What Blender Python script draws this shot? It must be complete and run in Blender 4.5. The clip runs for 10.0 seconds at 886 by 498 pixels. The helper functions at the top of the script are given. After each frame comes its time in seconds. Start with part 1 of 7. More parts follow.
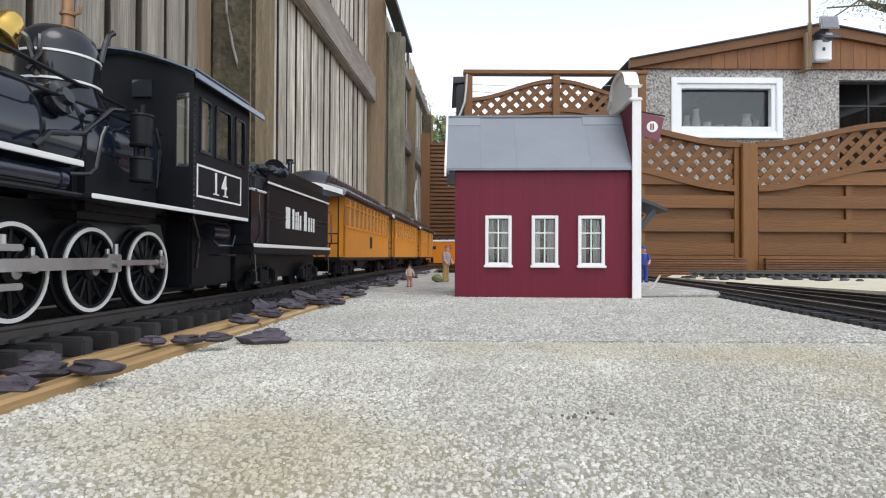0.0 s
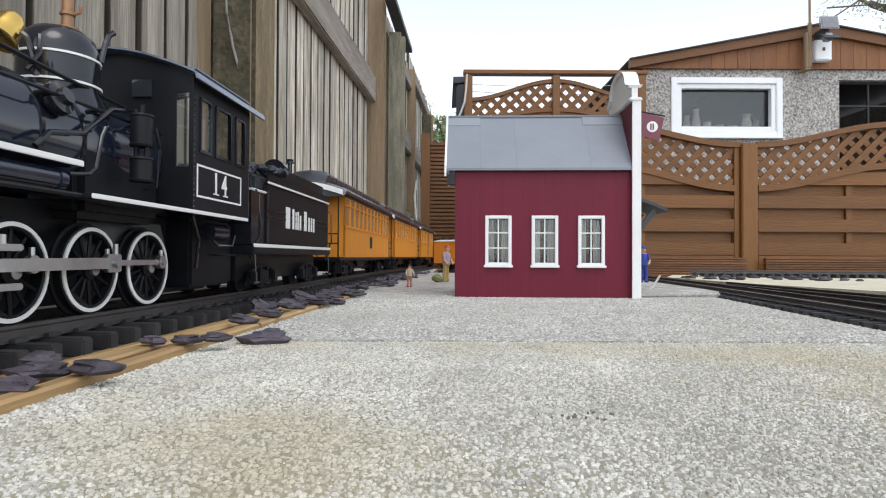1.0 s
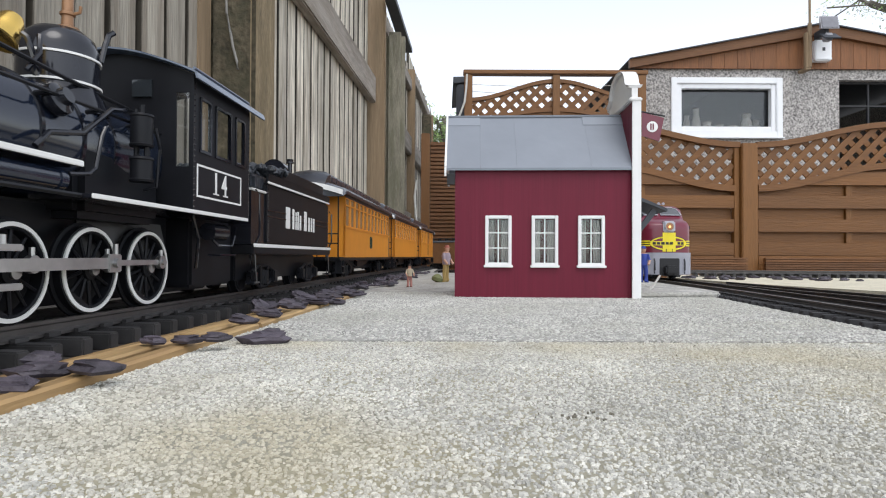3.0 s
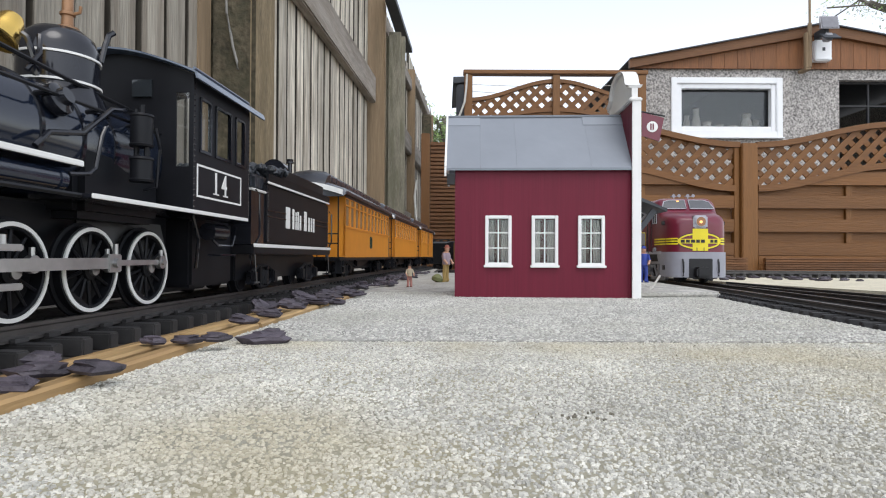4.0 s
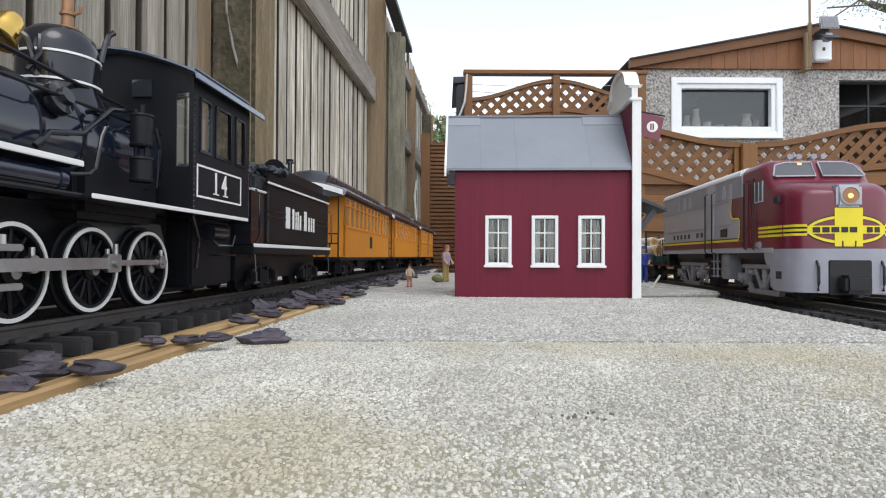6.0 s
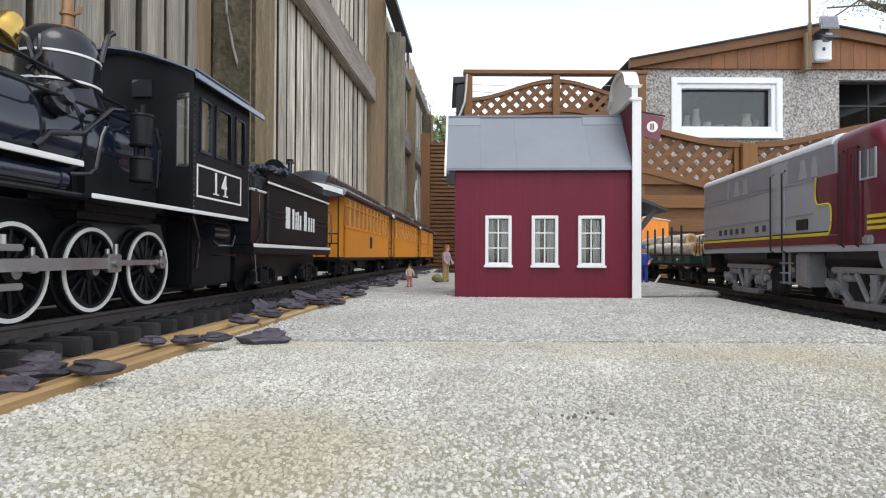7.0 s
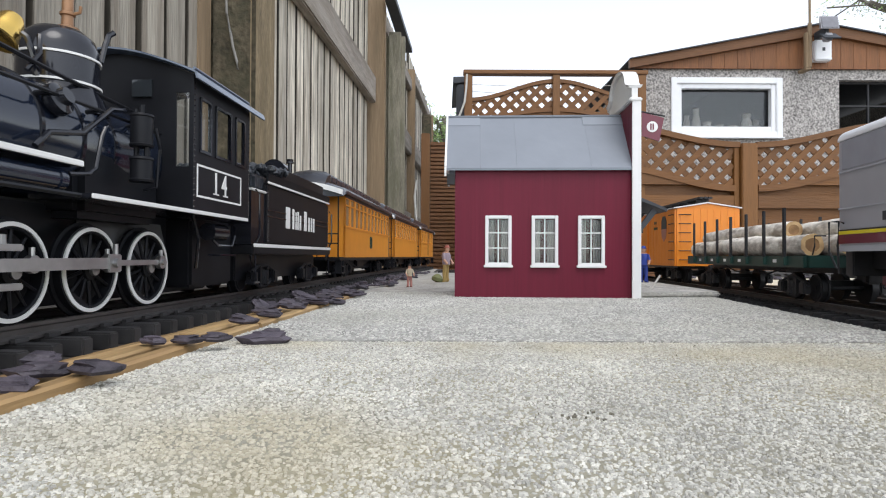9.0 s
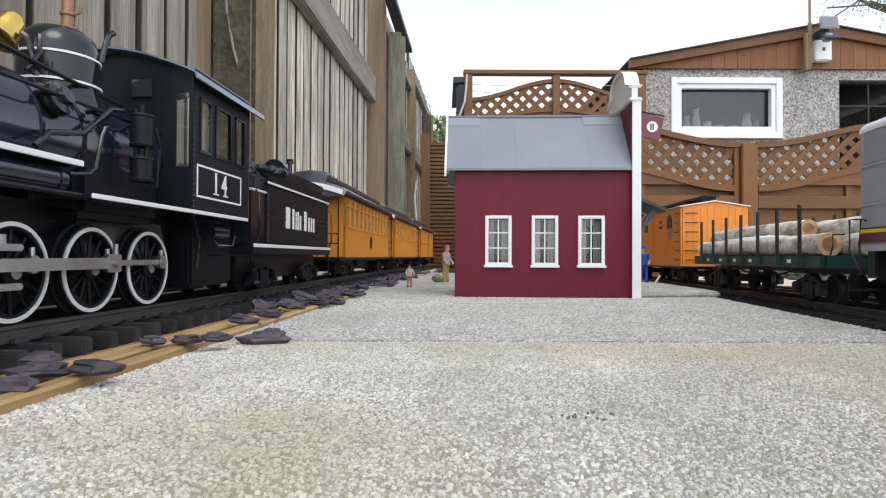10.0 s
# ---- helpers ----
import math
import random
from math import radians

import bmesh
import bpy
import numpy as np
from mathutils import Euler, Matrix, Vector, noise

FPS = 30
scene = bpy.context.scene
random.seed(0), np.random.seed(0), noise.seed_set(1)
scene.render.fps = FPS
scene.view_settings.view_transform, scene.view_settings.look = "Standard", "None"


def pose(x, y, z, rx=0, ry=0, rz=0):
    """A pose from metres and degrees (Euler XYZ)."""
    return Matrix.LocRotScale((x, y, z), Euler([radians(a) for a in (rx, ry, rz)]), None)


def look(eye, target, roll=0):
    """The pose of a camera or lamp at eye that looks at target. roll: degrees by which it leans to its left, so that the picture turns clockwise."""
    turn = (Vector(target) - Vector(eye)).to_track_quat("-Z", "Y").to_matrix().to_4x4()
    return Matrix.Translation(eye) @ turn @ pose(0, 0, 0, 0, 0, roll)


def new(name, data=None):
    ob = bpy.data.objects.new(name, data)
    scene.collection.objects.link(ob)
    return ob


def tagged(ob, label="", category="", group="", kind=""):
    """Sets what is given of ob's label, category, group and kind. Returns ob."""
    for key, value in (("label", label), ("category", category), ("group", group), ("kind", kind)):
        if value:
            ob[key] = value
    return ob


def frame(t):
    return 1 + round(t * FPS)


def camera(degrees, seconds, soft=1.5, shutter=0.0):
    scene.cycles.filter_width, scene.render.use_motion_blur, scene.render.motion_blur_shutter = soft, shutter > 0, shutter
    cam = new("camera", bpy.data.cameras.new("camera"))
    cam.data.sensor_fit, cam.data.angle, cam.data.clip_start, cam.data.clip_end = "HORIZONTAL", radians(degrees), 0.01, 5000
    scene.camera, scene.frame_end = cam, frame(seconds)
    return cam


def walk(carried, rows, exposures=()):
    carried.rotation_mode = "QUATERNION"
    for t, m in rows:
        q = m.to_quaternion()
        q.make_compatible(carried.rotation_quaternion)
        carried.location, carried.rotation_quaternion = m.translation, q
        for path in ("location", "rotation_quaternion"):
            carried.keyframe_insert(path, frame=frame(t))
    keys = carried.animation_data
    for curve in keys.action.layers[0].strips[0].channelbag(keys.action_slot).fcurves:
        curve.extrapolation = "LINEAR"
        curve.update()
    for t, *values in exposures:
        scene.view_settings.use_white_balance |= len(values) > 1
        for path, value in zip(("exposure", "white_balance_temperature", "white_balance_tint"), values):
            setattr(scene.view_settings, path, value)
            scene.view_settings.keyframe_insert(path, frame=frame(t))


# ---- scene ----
# camera lying on the railway board
cam = camera(73.5, 10.0, soft=1.1)
EYE = (0.0, 0.0, 0.049)
VIEW = look(EYE, (0.0, 10.0, 0.049 + 0.1238), 0.25)
walk(cam, [(0, VIEW), (10, VIEW)], exposures=[(0, 0.27), (5.2, 0.27), (7, 0.33), (10, 0.36)])

# world: bright overcast daylight
world = bpy.data.worlds.new("sky")
scene.world = world
world.use_nodes = True
wn = world.node_tree.nodes
sky = wn.new("ShaderNodeTexSky")
sky.sky_type, sky.sun_disc = "NISHITA", False
sky.sun_elevation, sky.sun_rotation = radians(60), radians(168)
sky.air_density, sky.dust_density, sky.ozone_density = 1.0, 1.0, 1.0
hsv = wn.new("ShaderNodeHueSaturation")
hsv.inputs["Saturation"].default_value = 0.33
world.node_tree.links.new(sky.outputs[0], hsv.inputs["Color"])
world.node_tree.links.new(hsv.outputs[0], wn["Background"].inputs["Color"])
wn["Background"].inputs["Strength"].default_value = 0.26
sun = new("sun", bpy.data.lights.new("sun", "SUN"))
sun.data.energy, sun.data.angle, sun.data.color = 0.55, radians(30), (1.0, 0.98, 0.96)
sun.matrix_world = look((1.1, -4.6, 8.8), (0, 0.5, 0))


# ---- materials ----
def mat(name, base, rough=0.6, metal=0.0, var=0.15, scale=40.0, bump=0.0, bscale=None, stretch=(1, 1, 1), spec=0.5,
        island=0.0, coat=0.0, fine=4.0, second=None, sec_amt=0.5, sec_scale=6.0, blotch=1.0):
    m = bpy.data.materials.new(name)
    m.use_nodes = True
    nt = m.node_tree
    b = nt.nodes["Principled BSDF"]
    b.inputs["Roughness"].default_value, b.inputs["Metallic"].default_value = rough, metal
    b.inputs["Specular IOR Level"].default_value = spec
    b.inputs["Coat Weight"].default_value = coat
    tc = nt.nodes.new("ShaderNodeTexCoord")
    mp = nt.nodes.new("ShaderNodeMapping")
    mp.inputs["Scale"].default_value = stretch
    nt.links.new(tc.outputs["Object"], mp.inputs["Vector"])
    info = nt.nodes.new("ShaderNodeObjectInfo")
    off = nt.nodes.new("ShaderNodeVectorMath")
    off.operation = "SCALE"
    off.inputs[0].default_value = (7.0, 3.0, 5.0)
    nt.links.new(info.outputs["Random"], off.inputs["Scale"])
    nt.links.new(off.outputs[0], mp.inputs["Location"])
    n1 = nt.nodes.new("ShaderNodeTexNoise")
    n1.inputs["Scale"].default_value, n1.inputs["Detail"].default_value = scale, fine
    n2 = nt.nodes.new("ShaderNodeTexNoise")
    n2.inputs["Scale"].default_value, n2.inputs["Detail"].default_value = scale * 0.13, 3
    for n in (n1, n2):
        nt.links.new(mp.outputs[0], n.inputs["Vector"])
    add = nt.nodes.new("ShaderNodeMath")
    add.operation = "ADD"
    nt.links.new(n1.outputs["Fac"], add.inputs[0])
    big = nt.nodes.new("ShaderNodeMapRange")
    big.inputs["To Min"].default_value, big.inputs["To Max"].default_value = 0.5 - 0.5 * blotch, 0.5 + 0.5 * blotch
    nt.links.new(n2.outputs["Fac"], big.inputs["Value"])
    nt.links.new(big.outputs[0], add.inputs[1])
    rng = nt.nodes.new("ShaderNodeMapRange")
    rng.inputs["From Min"].default_value, rng.inputs["From Max"].default_value = 0.6, 1.4
    rng.inputs["To Min"].default_value, rng.inputs["To Max"].default_value = 1 - var, 1 + var
    nt.links.new(add.outputs[0], rng.inputs["Value"])
    val = rng.outputs[0]
    if island:
        geo = nt.nodes.new("ShaderNodeNewGeometry")
        both = nt.nodes.new("ShaderNodeMath")
        both.operation = "ADD"
        nt.links.new(geo.outputs["Random Per Island"], both.inputs[0])
        nt.links.new(info.outputs["Random"], both.inputs[1])
        fr = nt.nodes.new("ShaderNodeMath")
        fr.operation = "FRACT"
        nt.links.new(both.outputs[0], fr.inputs[0])
        r2 = nt.nodes.new("ShaderNodeMapRange")
        r2.inputs["To Min"].default_value, r2.inputs["To Max"].default_value = 1 - island, 1 + island
        nt.links.new(fr.outputs[0], r2.inputs["Value"])
        mul = nt.nodes.new("ShaderNodeMath")
        mul.operation = "MULTIPLY"
        nt.links.new(val, mul.inputs[0])
        nt.links.new(r2.outputs[0], mul.inputs[1])
        val = mul.outputs[0]
    col = nt.nodes.new("ShaderNodeVectorMath")
    col.operation = "SCALE"
    col.inputs[0].default_value = base
    nt.links.new(val, col.inputs["Scale"])
    out = col.outputs[0]
    if second:
        n3 = nt.nodes.new("ShaderNodeTexNoise")
        n3.inputs["Scale"].default_value, n3.inputs["Detail"].default_value = sec_scale, 5
        nt.links.new(mp.outputs[0], n3.inputs["Vector"])
        r3 = nt.nodes.new("ShaderNodeMapRange")
        r3.inputs["From Min"].default_value, r3.inputs["From Max"].default_value = 0.45, 0.65
        r3.inputs["To Max"].default_value = sec_amt
        nt.links.new(n3.outputs["Fac"], r3.inputs["Value"])
        mix = nt.nodes.new("ShaderNodeMix")
        mix.data_type = "RGBA"
        mix.inputs["B"].default_value = (*second, 1)
        nt.links.new(r3.outputs[0], mix.inputs["Factor"])
        nt.links.new(out, mix.inputs["A"])
        out = mix.outputs["Result"]
    nt.links.new(out, b.inputs["Base Color"])
    if bump:
        bp = nt.nodes.new("ShaderNodeBump")
        bp.inputs["Strength"].default_value = bump
        bp.inputs["Distance"].default_value = 0.4 / (bscale or scale)
        n4 = n1
        if bscale:
            n4 = nt.nodes.new("ShaderNodeTexNoise")
            n4.inputs["Scale"].default_value = bscale
            nt.links.new(mp.outputs[0], n4.inputs["Vector"])
        nt.links.new(n4.outputs["Fac"], bp.inputs["Height"])
        nt.links.new(bp.outputs[0], b.inputs["Normal"])
    return m


def glow(name, colour, strength):
    m = bpy.data.materials.new(name)
    m.use_nodes = True
    b = m.node_tree.nodes["Principled BSDF"]
    b.inputs["Base Color"].default_value = (*colour, 1)
    b.inputs["Emission Color"].default_value = (*colour, 1)
    b.inputs["Emission Strength"].default_value = strength
    return m


def glassy(name, tint=(0.8, 0.85, 0.85), rough=0.03, trans=1.0):
    m = bpy.data.materials.new(name)
    m.use_nodes = True
    b = m.node_tree.nodes["Principled BSDF"]
    b.inputs["Base Color"].default_value = (*tint, 1)
    b.inputs["Roughness"].default_value, b.inputs["IOR"].default_value = rough, 1.45
    b.inputs["Transmission Weight"].default_value = trans
    return m


felt_near = mat("felt_near", (0.40, 0.38, 0.30), 0.9, var=0.35, scale=330, bump=0.9, island=0.35, second=(0.40, 0.34, 0.17), sec_amt=0.5, sec_scale=9)
felt_far = mat("felt_far", (0.38, 0.37, 0.34), 0.9, var=0.5, scale=300, bump=0.9, island=0.3, second=(0.33, 0.32, 0.27), sec_amt=0.4, sec_scale=7)
chip_mat = mat("mineral_granules", (0.565, 0.55, 0.495), 0.75, var=0.25, scale=25, island=0.34, second=(0.47, 0.40, 0.24), sec_amt=0.5, sec_scale=9)
chip_far_mat = mat("grey_granules", (0.495, 0.485, 0.448), 0.75, var=0.2, scale=25, island=0.36, second=(0.42, 0.41, 0.34), sec_amt=0.4, sec_scale=9)
pale_board = mat("pale_sand_felt", (0.60, 0.55, 0.42), 0.9, var=0.25, scale=200, bump=0.5)
pine = mat("fresh_pine", (0.44, 0.29, 0.13), 0.6, var=0.3, scale=60, stretch=(6, 0.5, 6), bump=0.2, island=0.15, second=(0.22, 0.11, 0.04), sec_amt=0.4, sec_scale=8)
black_plastic = mat("black_plastic", (0.021, 0.021, 0.023), 0.5, spec=0.35, var=0.25, scale=90, bump=0.1)
tie_mat = mat("dusty_black_sleeper", (0.036, 0.035, 0.036), 0.6, var=0.4, scale=120, bump=0.2, island=0.3)
black_rail = mat("dark_rail", (0.085, 0.08, 0.078), 0.38, 0.5, var=0.3, scale=120, bump=0.1)
rail_top = mat("worn_rail_head", (0.36, 0.35, 0.34), 0.32, 0.8, var=0.3, scale=150)
slate = mat("purple_slate", (0.050, 0.042, 0.054), 0.6, var=0.4, scale=80, bump=0.6, island=0.35, second=(0.12, 0.10, 0.12), sec_amt=0.5, sec_scale=40)
loco_black = mat("glossy_black_paint", (0.012, 0.013, 0.018), 0.13, var=0.3, scale=50, spec=0.55)
loco_satin = mat("satin_black_paint", (0.0115, 0.0122, 0.0150), 0.40, var=0.3, scale=60, spec=0.16)
boiler_blue = mat("blue_black_boiler", (0.011, 0.016, 0.030), 0.13, var=0.2, scale=40, spec=0.8)
ash_grey = mat("dull_grey_pan", (0.075, 0.075, 0.078), 0.55, var=0.3, scale=70)
# sky reflection on the black cab roof is put into this base colour
roof_sky = mat("sky_tinted_black_roof", (0.09, 0.115, 0.16), 0.2, var=0.2, scale=40, spec=0.8)
white_paint = mat("white_line_paint", (0.80, 0.80, 0.78), 0.45, var=0.05, scale=80)
steel = mat("polished_steel", (0.45, 0.45, 0.45), 0.35, 0.9, var=0.2, scale=120)
brass = mat("polished_brass", (0.75, 0.50, 0.13), 0.22, 1.0, var=0.15, scale=60)
bronze = mat("brown_whistle", (0.30, 0.16, 0.08), 0.4, 0.3, var=0.2, scale=60)
coal_mat = mat("coal", (0.035, 0.04, 0.048), 0.3, var=0.4, scale=90, bump=0.5)
orange = mat("orange_coach_plastic", (0.72, 0.27, 0.025), 0.4, var=0.08, scale=50)
box_orange = mat("orange_boxcar_plastic", (0.78, 0.25, 0.02), 0.4, var=0.08, scale=50)
coach_win = mat("coach_window_glass", (0.27, 0.19, 0.11), 0.15, var=0.4, scale=30)
coach_roof = mat("dark_brown_roof", (0.055, 0.03, 0.032), 0.45, var=0.25, scale=50)
coach_brown = mat("faded_brown_plastic", (0.20, 0.09, 0.035), 0.5, var=0.15, scale=50)
coach_grey = mat("dark_slate_roof", (0.030, 0.033, 0.042), 0.25, var=0.2, scale=50, spec=0.5)
depot_red = mat("crimson_wall_plastic", (0.140, 0.008, 0.026), 0.5, spec=0.3, var=0.12, scale=260, stretch=(1, 1, 0.03), bump=0.35)
depot_grey = mat("grey_roof_plastic", (0.210, 0.232, 0.268), 0.5, var=0.08, scale=30, bump=0.05)
depot_grey_light = mat("pale_ridge_strip", (0.25, 0.275, 0.315), 0.5, var=0.08, scale=40)
white_plastic = mat("white_plastic", (0.80, 0.80, 0.79), 0.4, var=0.05, scale=60)
dark_inside = mat("dark_interior", (0.04, 0.035, 0.035), 0.8, var=0.3, scale=40)
curtain = mat("white_net_curtain", (0.46, 0.44, 0.43), 0.8, var=0.25, scale=90, stretch=(4, 4, 0.4))
pane_glass = glassy("thin_pane_glass")
screen_glass = mat("grey_windscreen_glass", (0.09, 0.095, 0.105), 0.08, var=0.25, scale=30)
dark_pane = mat("dark_window_pane", (0.03, 0.035, 0.04), 0.06, var=0.2, scale=10)
stain = mat("golden_wood_stain", (0.168, 0.068, 0.014), 0.55, var=0.17, scale=14, stretch=(1, 6, 9), bump=0.15, island=0.12)
stain_v = mat("golden_wood_stain_upright", (0.190, 0.079, 0.016), 0.55, var=0.17, scale=14, stretch=(9, 6, 1), bump=0.15, island=0.12)
stain_dark = mat("brown_cladding_stain", (0.20, 0.078, 0.024), 0.6, var=0.3, scale=12, stretch=(9, 6, 0.8), bump=0.2, island=0.05)
deck_wood = mat("grooved_decking", (0.155, 0.064, 0.019), 0.6, var=0.3, scale=16, stretch=(0.8, 6, 9), bump=0.2, island=0.18)
pale_fence = mat("silvered_fence_board", (0.62, 0.57, 0.475), 0.8, var=0.6, scale=26, stretch=(7, 7, 0.5), bump=0.4, island=0.25, second=(0.22, 0.18, 0.13), sec_amt=0.75, sec_scale=7)
grey_fence = mat("weathered_fence_board", (0.285, 0.260, 0.215), 0.8, var=0.38, scale=26, stretch=(7, 7, 0.5), bump=0.4, island=0.22, second=(0.18, 0.145, 0.11), sec_amt=0.6, sec_scale=5)
rail_wood = mat("weathered_fence_rail", (0.31, 0.275, 0.235), 0.85, var=0.35, scale=28, stretch=(5, 0.5, 5), bump=0.4, second=(0.15, 0.12, 0.085), sec_amt=0.5, sec_scale=6)
moss_post = mat("mossy_rough_post", (0.088, 0.074, 0.048), 0.95, var=0.85, scale=70, bump=0.9, second=(0.050, 0.050, 0.028), sec_amt=0.7, sec_scale=12)
flank_tan = mat("tan_flank_timber", (0.23, 0.175, 0.10), 0.9, var=0.5, scale=60, stretch=(3, 3, 0.8), bump=0.6, second=(0.16, 0.12, 0.06), sec_amt=0.5, sec_scale=9)
edge_dark = mat("shaded_board_edge", (0.045, 0.038, 0.028), 0.9, var=0.3, scale=30)
grey_post = mat("grey_weathered_post", (0.25, 0.23, 0.175), 0.9, var=0.4, scale=60, stretch=(4, 4, 0.6), bump=0.6, second=(0.13, 0.13, 0.08), sec_amt=0.6, sec_scale=8)
brown_post = mat("brown_timber_post", (0.26, 0.185, 0.11), 0.75, var=0.3, scale=24, stretch=(6, 6, 0.5), bump=0.3, second=(0.18, 0.12, 0.07), sec_amt=0.4)
pebble = mat("pebbledash", (0.35, 0.33, 0.31), 0.9, var=0.85, scale=60, bump=1.0, fine=0.5, blotch=0.1)
upvc = mat("white_upvc", (0.82, 0.83, 0.84), 0.3, var=0.04, scale=20)
paving = mat("grey_paving", (0.30, 0.29, 0.27), 0.9, var=0.3, scale=20, bump=0.3)
maroon = mat("maroon_plastic", (0.140, 0.010, 0.028), 0.3, var=0.08, scale=40, coat=0.2)
silver = mat("silver_grey_plastic", (0.43, 0.44, 0.485), 0.42, 0.0, var=0.08, scale=40)
silver_mid = mat("grey_screen_plastic", (0.31, 0.315, 0.36), 0.45, 0.0, var=0.12, scale=60)
roof_silver = mat("pale_silver_roof", (0.75, 0.75, 0.77), 0.4, 0.1, var=0.06, scale=40)
truck_grey = mat("grey_bogie_plastic", (0.31, 0.31, 0.33), 0.5, 0.1, var=0.25, scale=90)
yellow = mat("yellow_paint", (0.80, 0.66, 0.02), 0.4, var=0.05, scale=60)
black_paint = mat("black_line_paint", (0.01, 0.01, 0.01), 0.4, var=0.1, scale=60)
green_plastic = mat("dark_green_plastic", (0.012, 0.045, 0.036), 0.4, var=0.25, scale=60)
bark = mat("pale_birch_bark", (0.80, 0.76, 0.68), 0.85, var=0.35, scale=90, stretch=(2, 1, 2), bump=0.6, second=(0.16, 0.11, 0.07), sec_amt=0.75, sec_scale=38)
cut_wood = mat("cut_log_end", (0.55, 0.38, 0.19), 0.8, var=0.35, scale=140, bump=0.2, second=(0.25, 0.13, 0.06), sec_amt=0.6, sec_scale=50)
heart_wood = mat("brown_heartwood", (0.30, 0.17, 0.075), 0.8, var=0.45, scale=160, bump=0.3, second=(0.14, 0.075, 0.035), sec_amt=0.6, sec_scale=70)
lead = mat("dark_lead_sheet", (0.045, 0.05, 0.058), 0.6, var=0.2, scale=30)
leaf_mat = mat("green_leaves", (0.23, 0.32, 0.12), 0.6, var=0.3, scale=8, island=0.4)
twig_mat = mat("twig_bark", (0.16, 0.14, 0.12), 0.9, var=0.3, scale=20)
cable_white = mat("white_cable", (0.6, 0.59, 0.55), 0.5, var=0.1, scale=50)
cable_grey = mat("grey_cable", (0.24, 0.23, 0.21), 0.6, var=0.3, scale=50)
skin = mat("painted_skin", (0.50, 0.29, 0.20), 0.6, var=0.1, scale=60)
dark_bed = mat("plain_dark_bed", (0.045, 0.04, 0.036), 0.85, var=0.35, scale=40, bump=0.3)
lamp_warm = glow("warm_headlamp", (1.0, 0.42, 0.14), 1.6)


# ---- mesh helpers ----
def part(name, bm, material, parent=None, label="", smooth=35):
    me = bpy.data.meshes.new(name)
    bmesh.ops.recalc_face_normals(bm, faces=bm.faces)
    bm.to_mesh(me)
    bm.free()
    me.materials.append(material)
    me.polygons.foreach_set("use_smooth", [True] * len(me.polygons))
    me.set_sharp_from_angle(angle=radians(smooth))
    ob = new(name, me)
    if parent is not None:
        ob.parent = parent
    if label:
        ob["label"] = label
    return ob


def shared(name, me, parent, m):
    ob = new(name, me)
    ob.parent = parent
    ob.matrix_basis = m
    return ob


def thing(name, m, label, category, group="", kind=""):
    ob = new(name)
    ob.empty_display_size = 0.02
    ob.matrix_basis = m
    return tagged(ob, label, category, group, kind)


def box(bm, a, b, bev=0.0, m=None):
    t = bmesh.new()
    bmesh.ops.create_cube(t, size=1)
    for v in t.verts:
        v.co = Vector([a[i] + (v.co[i] + 0.5) * (b[i] - a[i]) for i in range(3)])
    if bev:
        bmesh.ops.bevel(t, geom=t.edges[:], offset=bev, segments=2, affect="EDGES")
    return merge(bm, t, m)


def merge(bm, t, m=None):
    if m is not None:
        bmesh.ops.transform(t, matrix=m, verts=t.verts)
    if bm is None:
        return t
    made = {v: bm.verts.new(v.co) for v in t.verts}
    for f in t.faces:
        bm.faces.new([made[v] for v in f.verts])
    t.free()
    return bm


def loft(bm, rings, closed=True, caps=True):
    vs = [[bm.verts.new(p) for p in r] for r in rings]
    n = len(vs[0])
    for r1, r2 in zip(vs, vs[1:]):
        for i in range(n if closed else n - 1):
            j = (i + 1) % n
            bm.faces.new((r1[i], r1[j], r2[j], r2[i]))
    if caps and closed:
        bm.faces.new(vs[0][::-1])
        bm.faces.new(vs[-1])
    return bm


def ring(c, axis, r, n, sx=1.0):
    axis = Vector(axis).normalized()
    u = axis.orthogonal().normalized() if abs(axis.z) > 0.99 else Vector((0, 0, 1)).cross(axis).normalized()
    w = axis.cross(u)
    return [Vector(c) + (u * math.cos(a) * sx + w * math.sin(a)) * r for a in (2 * math.pi * i / n for i in range(n))]


def rod(bm, p, q, r, n=10, r2=None):
    d = Vector(q) - Vector(p)
    return loft(bm, [ring(p, d, r, n), ring(q, d, r if r2 is None else r2, n)])


def lathe(bm, prof, c, axis=(0, 0, 1), n=24):
    a = Vector(axis).normalized()
    return loft(bm, [ring(Vector(c) + a * h, a, max(r, 1e-5), n) for r, h in prof])


def annulus(bm, prof, c, axis, n=40):
    a = Vector(axis).normalized()
    return loft(bm, [ring(Vector(c) + a * h, a, r, n) for r, h in [*prof, prof[0]]], caps=False)


def sheet(x_cuts, z_cuts, is_open, y0, y1):
    """A wall in the xz plane as one connected mesh, with real openings through it."""
    bm = bmesh.new()
    grid = {(i, k): bm.verts.new((x, y0, z)) for i, x in enumerate(x_cuts) for k, z in enumerate(z_cuts)}
    for i in range(len(x_cuts) - 1):
        for k in range(len(z_cuts) - 1):
            if not is_open((x_cuts[i] + x_cuts[i + 1]) / 2, (z_cuts[k] + z_cuts[k + 1]) / 2):
                bm.faces.new((grid[i, k], grid[i + 1, k], grid[i + 1, k + 1], grid[i, k + 1]))
    for v in [v for v in bm.verts if not v.link_faces]:
        bm.verts.remove(v)
    made = bmesh.ops.extrude_face_region(bm, geom=bm.faces[:])
    bmesh.ops.translate(bm, verts=[v for v in made["geom"] if isinstance(v, bmesh.types.BMVert)], vec=(0, y1 - y0, 0))
    return bm


